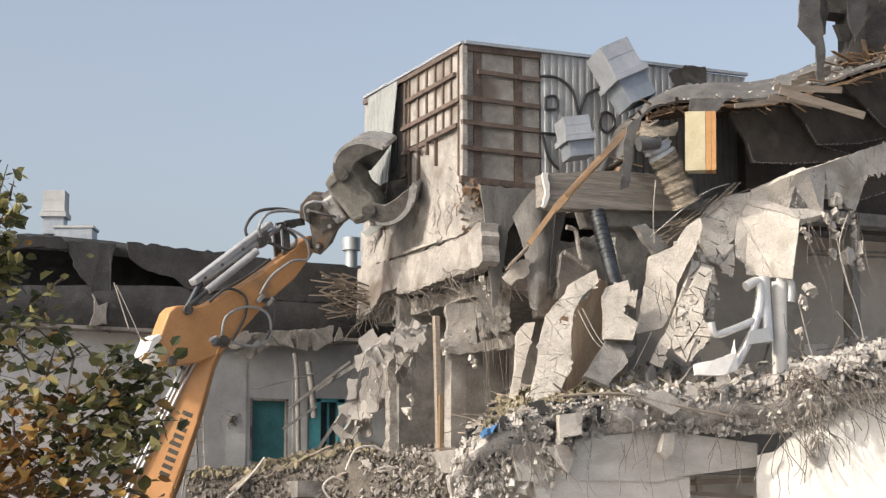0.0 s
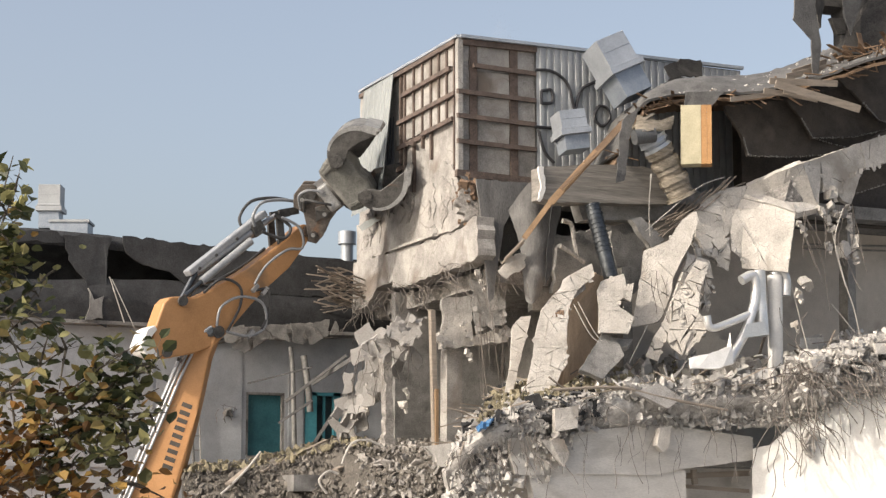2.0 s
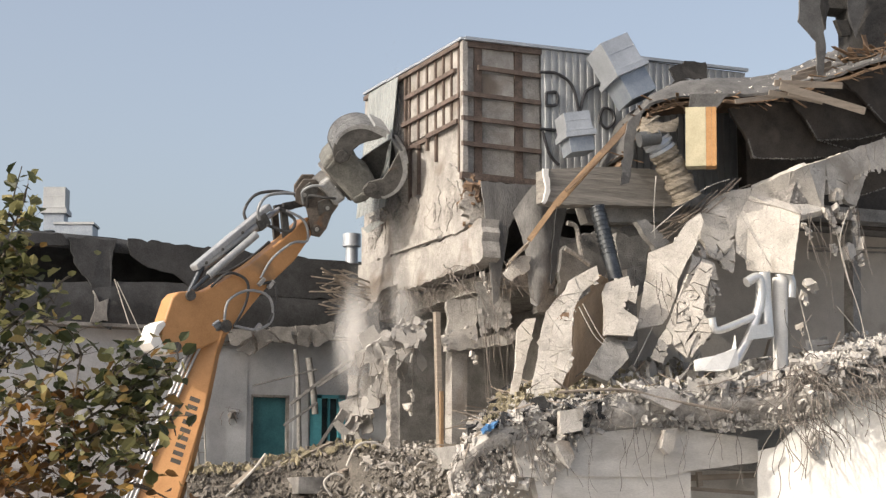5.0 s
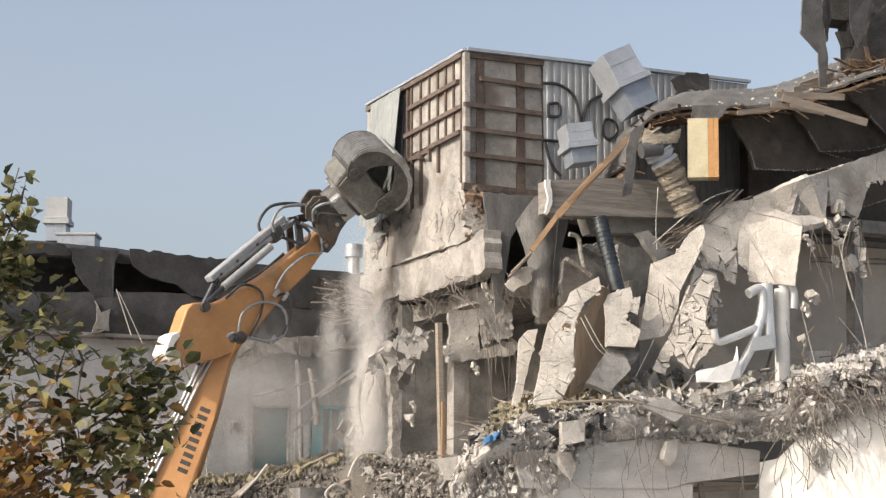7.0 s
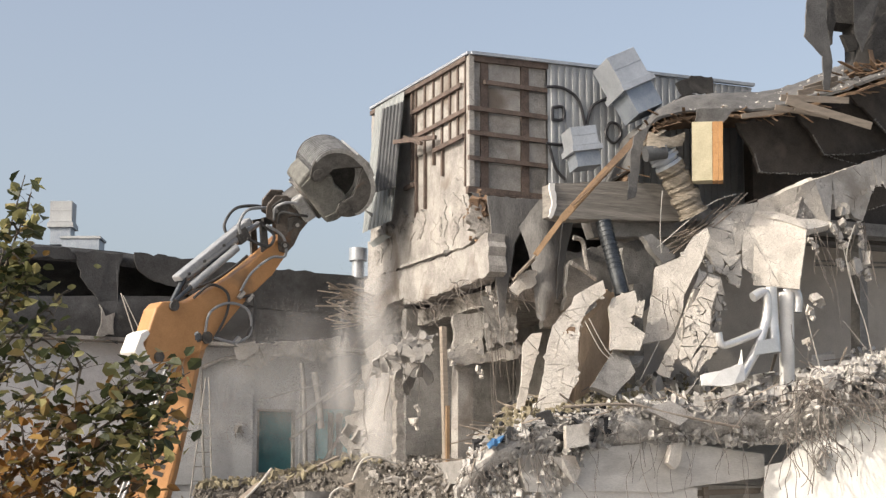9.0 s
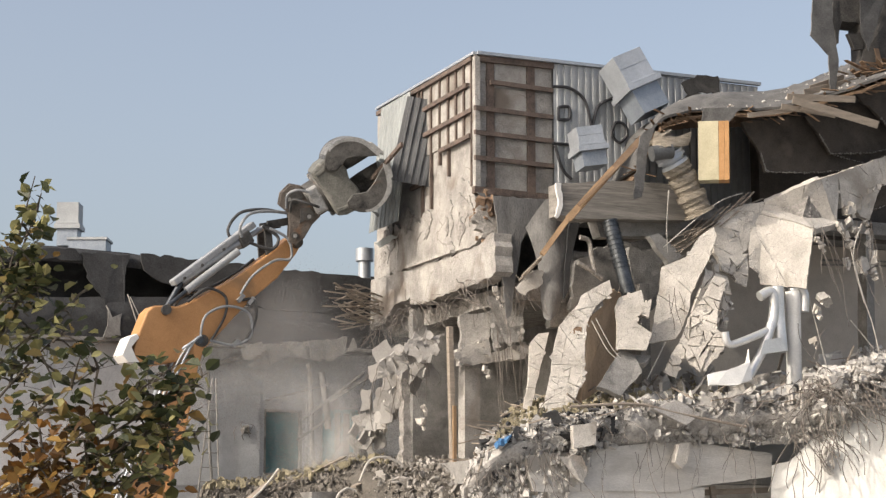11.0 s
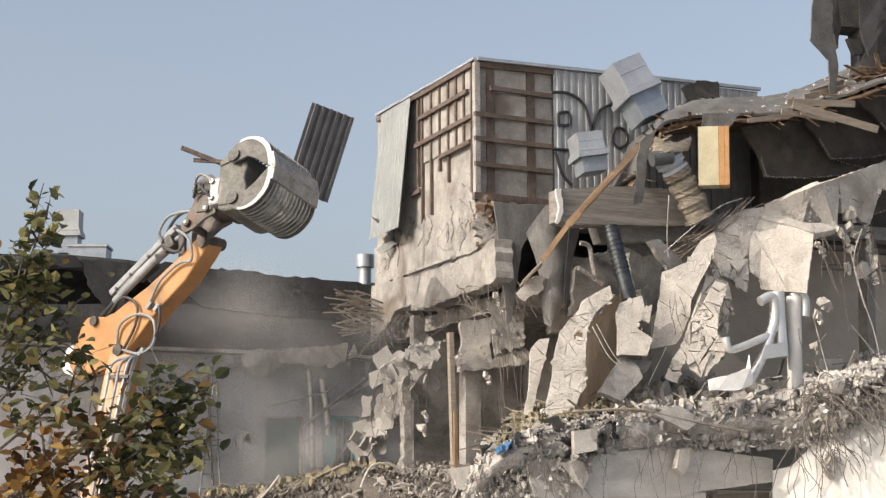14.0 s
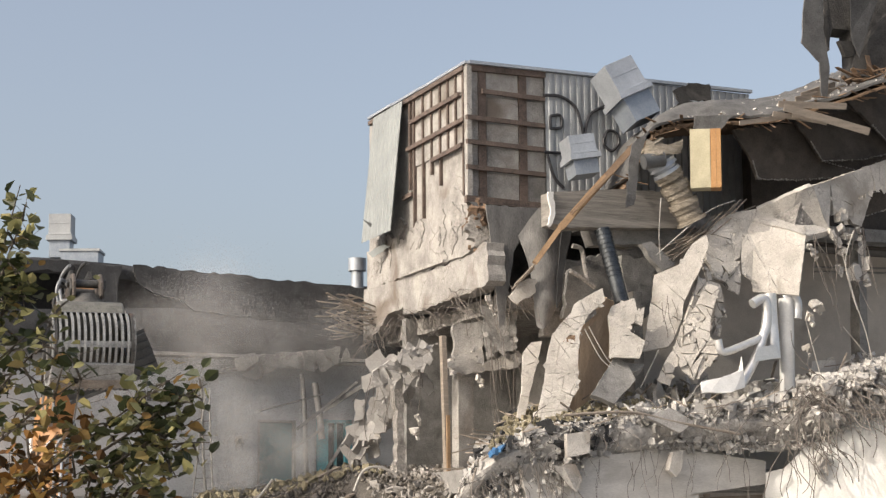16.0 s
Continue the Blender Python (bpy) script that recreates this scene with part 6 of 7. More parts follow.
# arm: elbow pin to wrist along x
arm = bevelled(part("arm", side_prism(Build(), [(-1.08, 0.50), (-1.08, 0.75), (-0.75, 0.96), (-0.34, 1.13), (-0.18, 1.12), (-0.02, 0.96), (0.13, 0.77), (0.40, 0.63), (0.65, 0.55), (1.18, 0.36), (1.94, 0.18), (2.36, 0.10), (2.62, 0.06), (2.70, -0.05), (2.61, -0.21), (2.43, -0.25), (1.85, -0.29), (1.19, -0.19), (0.77, -0.17), (0.17, -0.16), (-0.18, -0.13), (-0.57, 0.08), (-0.94, 0.38)], 0.44), ORANGE, machine), 0.035)
bevelled(part("rear_guard", side_prism(Build(), [(-1.08, 0.48), (-1.21, 0.77), (-1.19, 0.94), (-0.88, 1.06), (-0.74, 1.00), (-0.76, 0.91), (-0.97, 0.90), (-1.04, 0.72)], 0.5), WHITE_PAINT, arm, "white painted rear guard"), 0.02)
for x, z, r in ((-0.08, 0.90, 0.09), (-0.92, 0.50, 0.09), (0, 0, 0.11), (2.58, -0.10, 0.11)):
    part("pin", Build().tube([(x, -0.29, z), (x, 0.29, z)], r, 18, 0), IRON, arm, smooth=True)
ram = part("ram", Build().tube([(0.55, 0, 1.02), (1.95, 0, 0.66)], 0.105, 20, 0), CHROME, arm, smooth=True)
part("rod", Build().tube([(0.02, 0, 0.86), (0.60, 0, 1.0)], 0.06, 16, 0), BLACK_DUCT, arm, smooth=True)
part("rod", Build().tube([(1.9, 0, 0.68), (2.42, 0, 0.52)], 0.055, 14, 0), CHROME, arm, smooth=True)
bevelled(part("ram_guard", Build().beam((0.42, 0, 1.10), (2.28, 0, 0.73), 0.26, 0.13), RAM_GREY, arm, "pale grey ram guard"), 0.03)
part("second_ram", Build().tube([(0.45, -0.16, 0.84), (1.66, -0.16, 0.62)], 0.075, 16, 0), RAM_GREY, arm, smooth=True)
part("rod", Build().tube([(0.05, -0.16, 0.90), (0.5, -0.16, 0.83)], 0.045, 12, 0), BLACK_DUCT, arm, smooth=True)
for x in (0.6, 1.0, 1.5):
    part("guard_bolt", Build().tube([(x, -0.15, 1.06 - (x - 0.42) * 0.2), (x, -0.10, 1.06 - (x - 0.42) * 0.2)], 0.03, 8, 0), IRON, arm, smooth=True)
bevelled(part("ram_head", Build().box(pose(1.95, 0, 0.66, 0, 14, 0), (0.26, 0.28, 0.26)), IRON, arm), 0.03)
part("ram_clamp", Build().box(pose(1.25, 0, 0.74, 0, 14, 0), (0.5, 0.16, 0.12)), BLACK_DUCT, arm)
for s in (-0.17, 0.17):
    part("link", Build().beam((2.05, s, 0.12), (2.42, s, 0.55), 0.06, 0.14), IRON, arm)
    part("link", Build().beam((2.42, s, 0.55), (2.75, s, 0.30), 0.06, 0.14), IRON, arm)
for k, pts in enumerate((
    [(0.05, -0.26, 0.1), (0.35, -0.3, 0.28), (0.75, -0.3, 0.10), (0.95, -0.3, -0.30), (0.70, -0.3, -0.62), (0.35, -0.3, -0.50), (0.1, -0.28, -0.1)],
    [(0.3, -0.26, 0.7), (0.7, -0.3, 0.62), (0.85, -0.3, 0.25), (0.6, -0.28, 0.0), (0.1, -0.28, -0.12)],
    [(1.1, -0.26, 0.05), (1.5, -0.3, 0.12), (2.0, -0.3, 0.0), (2.25, -0.32, -0.2), (2.45, -0.35, 0.1), (2.35, -0.3, 0.5)],
    [(1.05, -0.26, -0.05), (1.2, -0.3, -0.22), (0.95, -0.3, -0.5), (0.6, -0.3, -0.6)],
)):
    part("hose", Build().tube(pts, 0.026, 8, 6), RUBBER if k % 2 else HOSE_GREY, arm, smooth=True)
for k, pts in enumerate((
    [(1.9, -0.16, 0.75), (2.0, -0.2, 0.92), (2.3, -0.2, 0.95), (2.6, -0.2, 0.72), (2.85, -0.2, 0.42)],
    [(1.8, 0.1, 0.75), (1.92, 0.12, 1.0), (2.3, 0.12, 1.04), (2.65, 0.1, 0.78), (2.9, 0.1, 0.45)],
    [(1.9, -0.24, 0.6), (2.1, -0.3, 0.2), (2.35, -0.3, 0.25), (2.3, -0.25, 0.62)],
    [(0.2, 0.15, 0.75), (0.5, 0.15, 0.75), (0.9, 0.15, 0.5), (1.4, 0.15, 0.32), (1.9, 0.15, 0.22)],
)):
    part("hose", Build().tube(pts, 0.030, 8, 6), RUBBER if k else HOSE_GREY, arm, smooth=True)
for x, z in ((1.05, 0.0), (1.15, -0.18), (0.4, -0.5)):
    part("hose_fitting", Build().box(pose(x, -0.28, z), (0.16, 0.08, 0.07)), CHROME, arm)

for ob in (arm, *arm.children):
    ob.data.transform(Matrix.Diagonal((1.13, 1, 1.04, 1)))

# grapple: x is its working axis
OFF = 0.35  # the turntable sits off the wrist pin
grapple = part("grapple", Build().tube([(0.58, 0, OFF), (0.90, 0, OFF)], 0.36, 28, 0), IRON, machine, "worn grey sorting grapple", smooth=True)
for s in (-0.24, 0.24):
    bevelled(part("coupler_plate", side_prism(Build(), [(-0.18, -0.10), (-0.08, -0.24), (0.14, -0.20), (0.40, -0.06), (0.64, 0.0), (0.64, 0.70), (0.46, 0.86), (0.20, 0.80), (0.04, 0.62), (0.12, 0.40), (0.0, 0.16)], 0.06, s), IRON_RUST, grapple), 0.015)
    bevelled(part("coupler_web", side_prism(Build(), [(0.20, 0.10), (0.56, 0.06), (0.56, 0.26), (0.38, 0.34)], 0.05, s * 1.16), IRON, grapple), 0.012)
    bevelled(part("coupler_web", side_prism(Build(), [(0.16, 0.52), (0.40, 0.44), (0.56, 0.52), (0.52, 0.74), (0.26, 0.74)], 0.05, s * 1.16), IRON, grapple), 0.012)
for x, z in ((0.0, -0.06), (0.28, 0.62), (0.44, 0.12)):
    part("coupler_pin", Build().tube([(x, -0.34, z), (x, 0.34, z)], 0.075, 16, 0), IRON, grapple, smooth=True)
    part("pin_washer", Build().tube([(x, -0.36, z), (x, -0.335, z)], 0.04, 12, 0), JAW, grapple, smooth=True)
bevelled(part("rotator_motor", Build().box(pose(0.74, -0.36, OFF - 0.02, 0, 4, 0), (0.26, 0.22, 0.56)), JAW, grapple, "paler grey rotator motor housing"), 0.05)
bevelled(part("rotator_motor", Build().box(pose(0.74, 0.36, OFF, 0, 4, 0), (0.26, 0.22, 0.46)), IRON, grapple), 0.05)
bevelled(part("body", side_prism(Build(), [(0.92, OFF - 0.50), (1.10, OFF - 0.58), (1.34, OFF - 0.60), (1.50, OFF - 0.50), (1.54, OFF - 0.34), (1.56, OFF - 0.20), (1.50, OFF), (1.56, OFF + 0.20), (1.54, OFF + 0.34), (1.50, OFF + 0.50), (1.34, OFF + 0.60), (1.10, OFF + 0.58), (0.92, OFF + 0.50)], 1.16), IRON_DUSTY, grapple, "dusty grey-green grapple body"), 0.05)
for s in (-1, 1):
    bevelled(part("body_rib", Build().beam((0.96, -0.585, OFF + 0.40 * s), (1.36, -0.585, OFF + 0.47 * s), 0.05, 0.07), IRON_DUSTY, grapple), 0.01)
part("turning_ring", Build().tube([(0.86, 0, OFF), (0.95, 0, OFF)], 0.50, 32, 0), IRON, grapple, smooth=True)
for k in range(12):
    a = 2 * math.pi * k / 12
    part("ring_bolt", Build().tube([(0.84, 0.45 * math.cos(a), OFF + 0.45 * math.sin(a)), (0.97, 0.45 * math.cos(a), OFF + 0.45 * math.sin(a))], 0.025, 6, 0), JAW, grapple)
for s in (-1, 1):
    part("jaw_pin", Build().tube([(1.36, -0.72, OFF + 0.44 * s), (1.36, 0.72, OFF + 0.44 * s)], 0.08, 16, 0), IRON, grapple, smooth=True)
    part("jaw_ram", Build().tube([(1.02, 0.5 * s, OFF + 0.30 * s), (1.60, 0.5 * s, OFF + 0.58 * s)], 0.07, 14, 0), CHROME, grapple, smooth=True)


def jaw(name, s):
    """A curved ribbed jaw; s is +1 for the upper and -1 for the lower one."""
    arc = curve([(-0.18, 0, 0.06), (0.0, 0, 0.24), (0.28, 0, 0.33), (0.60, 0, 0.25), (0.86, 0, 0.0), (0.97, 0, -0.44)], 4)
    outer = [(p.x, p.z * s) for p in arc]
    inner = [(p.x * 0.93 - 0.01, (p.z - 0.08) * s) for p in arc]
    sides = []
    hollow = [(0.90, -0.48 * s), (0.74, -0.38 * s), (0.54, -0.22 * s), (0.32, -0.10 * s), (0.16, -0.14 * s), (0.0, -0.17 * s), (-0.16, -0.08 * s)]
    deep = [(0.94, -0.50 * s), (0.72, -0.48 * s), (0.40, -0.44 * s), (0.10, -0.38 * s), (-0.16, -0.16 * s)]
    for y, edge in ((-0.66, hollow), (0.66, deep)):
        sides.append(side_prism(Build(), outer + edge, 0.07, y))
    j = bevelled(part(name, sides[0], IRON, grapple, "worn grey ribbed jaw"), 0.012, 1)
    part("cheek", sides[1], IRON, j)
    for y in (-0.69, 0.69):
        part("edge_plate", side_prism(Build(), outer[6:] + [(x * 0.90, z - 0.06 * s) for x, z in outer[6:]][::-1], 0.03, y), JAW, j)
        part("pivot_boss", Build().tube([(0, y - 0.05, 0), (0, y + 0.05, 0)], 0.13, 18, 0), IRON, j, smooth=True)
    for k in range(12):
        y = -0.58 + 1.16 * k / 11
        part("rib", side_prism(Build(), outer[3:] + inner[3:][::-1], 0.042, y), JAW, j)
    part("lip", side_prism(Build(), [(0.90, -0.16 * s), (0.96, -0.16 * s), (1.03, -0.48 * s), (0.985, -0.55 * s)], 1.40), JAW, j)
    part("back_plate", side_prism(Build(), outer[:5] + inner[:5][::-1], 1.32), IRON, j)
    part("cross_bar", Build().box(pose(0.70, 0, 0.13 * s, 0, 40 * s, 0), (0.12, 1.32, 0.04)), JAW, j)
    return j


upper_jaw, lower_jaw = jaw("upper_jaw", 1), jaw("lower_jaw", -1)
for ob in grapple.children:
    if ob in (upper_jaw, lower_jaw):
        for piece in (ob, *ob.children):
            piece.data.transform(Matrix.Diagonal((0.92, 1, 0.92, 1)))
for x, y, z, r in ((0.70, -0.42, OFF + 0.18, 0.05), (0.70, -0.42, OFF - 0.16, 0.05)):
    part("rotator_port", Build().tube([(x, y, z), (x, y - 0.10, z)], r, 12, 0), CHROME, grapple, smooth=True)
part("grapple_hose", Build().tube([(0.70, -0.50, OFF + 0.18), (0.52, -0.54, 0.70), (0.30, -0.46, 0.72), (0.14, -0.32, 0.50)], 0.028, 8, 5), HOSE_GREY, grapple, smooth=True)
part("grapple_hose", Build().tube([(0.70, -0.50, OFF - 0.16), (0.54, -0.56, 0.38), (0.34, -0.48, 0.58), (0.16, -0.34, 0.40)], 0.028, 8, 5), RUBBER, grapple, smooth=True)

# cladding still on the wall, and what is pulled off
kept = thing("cladding_sheet", "pale ribbed cladding sheets bent away from the wall", "cladding sheet")
part("sheet", corrugated((-0.16, 4.45, 10.77), (0, -1, 0), (-0.10, 0.0, -1), 1.70, 2.72, 0.22, 0.018, out=Vector((-1, 0, 0))), CLADDING_PALE, kept)
part("torn_corner", shard(Build(161), [(-0.50, 4.19, 8.53), (-0.40, 3.87, 8.36), (-0.30, 3.55, 8.20), (-0.30, 3.80, 8.12)], 0.01, 0.02, 0.08), CLADDING_DARK, kept)
part("torn_corner", shard(Build(162), [(-0.35, 4.30, 7.84), (-0.20, 3.80, 7.96), (-0.10, 3.67, 7.90), (-0.30, 4.17, 7.73)], 0.01, 0.015, 0.08), CLADDING_PALE, kept)
loose_sheet = thing("loose_cladding_sheet", "grey ribbed cladding sheet torn off by the grapple", "cladding sheet")
part("sheet", corrugated((-0.46, 0, 0.88), (1, 0, 0), (0, 0, -1), 0.94, 1.76, 0.15, 0.035, out=Vector((0, -1, 0))), CLADDING_DARK, loose_sheet)
loose_rail = thing("loose_steel_rail", "rusty steel rail torn from the wall", "steel rail")
part("rail", Build().box(pose(0.55, 0, 0), (1.3, 0.06, 0.085)), STEEL_RUST, loose_rail)
part("rail", Build().beam((0.2, 0.1, -0.12), (1.0, -0.1, 0.1), 0.06, 0.07), STEEL_RUST, loose_rail)

# ---- the tree in front ----
tree = thing("street_tree", "autumn tree with green, yellow and brown leaves", "tree")
trunk_foot = Vector((-12.22, -18.64, 1.77))
trunk_foot.z = 0
part("trunk", Build(301).tube([trunk_foot, trunk_foot + Vector((0.02, 0, 1.4)), (-12.14, -18.67, 2.24), (-12.10, -18.69, 2.9), (-12.06, -18.71, 3.40)], (0.09, 0.008), 10, 5), BARK, tree, smooth=True)


def leafy(name, twigs, per, size, seed, material, width=0.05):
    """A bough: thin twigs with many small leaves."""
    bough = Build(seed)
    leaves = Build(seed + 1)
    r = leaves.r
    for tw in twigs:
        line = curve(tw, 6)
        bough.tube(tw, (0.010, 0.003), 5, 5, False)
        for _ in range(per):
            i = min(int(r.random() ** 0.7 * (len(line) - 1)), len(line) - 2)
            p = line[i].lerp(line[i + 1], r.random())
            q = p + Vector((r.gauss(0, width), r.gauss(0, width * 1.6), r.gauss(0, width)))
            if r.random() < 0.35:
                bough.tube([p, p.lerp(q, 0.5) + Vector((0, 0, 0.008)), q], 0.0018, 3, 0, False)
            s = size * r.uniform(0.55, 1.15)
            m = Matrix.Translation(q) @ Euler((r.uniform(-1.2, 0.6), r.uniform(-0.8, 0.8), r.uniform(-3.1, 3.1))).to_matrix().to_4x4()
            k = len(leaves.v)
            w, cup = s * 0.40, s * r.uniform(0.05, 0.22)
            for x, y, z in ((0, 0, 0), (-w * 0.8, -s * 0.20, cup), (-w * 0.92, -s * 0.42, cup * 0.8), (-w * 0.98, -s * 0.60, cup), (-w * 0.62, -s * 0.82, cup * 0.4), (0, -s * 1.1, -cup * 0.4), (w * 0.62, -s * 0.82, cup * 0.4), (w * 0.98, -s * 0.60, cup), (w * 0.92, -s * 0.42, cup * 0.8), (w * 0.8, -s * 0.20, cup), (0, -s * 0.52, -cup * 0.15)):
                leaves.v.append(m @ Vector((x, y, z)))
            leaves.f += [[k + a, k + (a + 1) % 10, k + 10] for a in range(10)]
    top = part(name, bough, BARK, tree)
    me = bpy.data.meshes.new("leaves")
    me.from_pydata([tuple(p) for p in leaves.v], [], leaves.f)
    part("leaves", me, material, top, kind="stuff")
    return top


def spray(root, tip, n, spread, seed):
    """Side twigs off one limb."""
    r = random.Random(seed)
    root, tip = Vector(root), Vector(tip)
    out = [[root, root.lerp(tip, 0.5) + Vector((0, 0, 0.02)), tip]]
    for _ in range(n):
        a = root.lerp(tip, r.uniform(0.15, 0.95))
        c = a + Vector((r.gauss(0, spread), r.gauss(0, spread * 1.5), r.gauss(0.1 * spread, spread)))
        out.append([a, a.lerp(c, 0.5) + Vector((0, 0, 0.015)), c])
    return out


bough_top = leafy("bough", spray((-12.01, -18.73, 2.94), (-11.81, -18.82, 3.90), 9, 0.09, 1) + spray((-11.93, -18.77, 3.22), (-11.78, -18.83, 3.71), 5, 0.07, 2) + spray((-12.01, -18.73, 2.80), (-11.76, -18.84, 3.37), 9, 0.09, 3), 10, 0.092, 311, LEAF, 0.06)
bough_mid = leafy("bough", spray((-11.99, -18.74, 2.45), (-11.58, -18.92, 2.94), 12, 0.11, 4) + spray((-11.92, -18.77, 2.24), (-11.34, -19.03, 2.73), 12, 0.11, 5) + spray((-12.00, -18.73, 2.66), (-11.52, -18.95, 3.12), 4, 0.06, 15), 6, 0.098, 321, LEAF, 0.08)
bough_right = leafy("bough", spray((-11.73, -18.86, 2.11), (-10.97, -19.20, 2.73), 14, 0.10, 6) + spray((-11.60, -18.91, 2.00), (-10.85, -19.25, 2.45), 16, 0.10, 7) + spray((-11.53, -18.94, 1.90), (-10.94, -19.21, 2.11), 14, 0.10, 8) + spray((-11.42, -19.00, 2.24), (-10.86, -19.25, 2.59), 4, 0.05, 16) + spray((-11.23, -19.08, 2.38), (-10.82, -19.26, 2.66), 7, 0.06, 17) + spray((-11.23, -19.08, 2.24), (-10.80, -19.27, 2.30), 6, 0.06, 18), 6, 0.098, 331, LEAF, 0.08)
bough_low = leafy("bough", spray((-11.90, -18.78, 1.77), (-11.32, -19.04, 2.18), 16, 0.12, 9) + spray((-11.91, -18.78, 1.90), (-11.55, -18.94, 2.35), 12, 0.11, 10) + spray((-11.83, -18.81, 1.56), (-11.06, -19.15, 1.90), 14, 0.11, 11), 9, 0.098, 341, LEAF_BROWN, 0.08)


# ---- dust ----
def dust(label, n, size, seed, grain, material):
    """A puff of drifting dust: many thin flecks."""
    r = np.random.default_rng(seed)
    lobes = r.normal(0, 1, (14, 3)) * np.array(size) * 0.8
    pick = r.integers(0, 14, n)
    c = lobes[pick] + r.normal(0, 1, (n, 3)) * np.array(size) * 0.42
    verts = (c[:, None, :] + r.normal(0, grain, (n, 3, 3))).reshape(-1, 3)
    me = bpy.data.meshes.new("dust_cloud")
    me.vertices.add(n * 3)
    me.vertices.foreach_set("co", verts.ravel().astype(np.float32))
    me.loops.add(n * 3)
    me.loops.foreach_set("vertex_index", np.arange(n * 3, dtype=np.int32))
    me.polygons.add(n)
    me.polygons.foreach_set("loop_start", np.arange(0, n * 3, 3, dtype=np.int32))
    me.update(calc_edges=True)
    return part("dust_cloud", me, material, None, label, category="dust", kind="stuff")


dust_fall = dust("pale dust trickling from the broken wall", 120000, (0.22, 0.2, 0.85), 1, 0.009, DUST)
dust_column = dust("column of pale dust falling from the grapple", 300000, (0.32, 0.3, 1.3), 2, 0.009, DUST)
dust_haze = dust("thin dust haze hanging before the back wing", 260000, (1.15, 0.6, 0.85), 3, 0.011, HAZE)
dust_haze_low = dust("thin dust haze over the rubble", 220000, (0.8, 0.6, 0.6), 4, 0.011, HAZE)


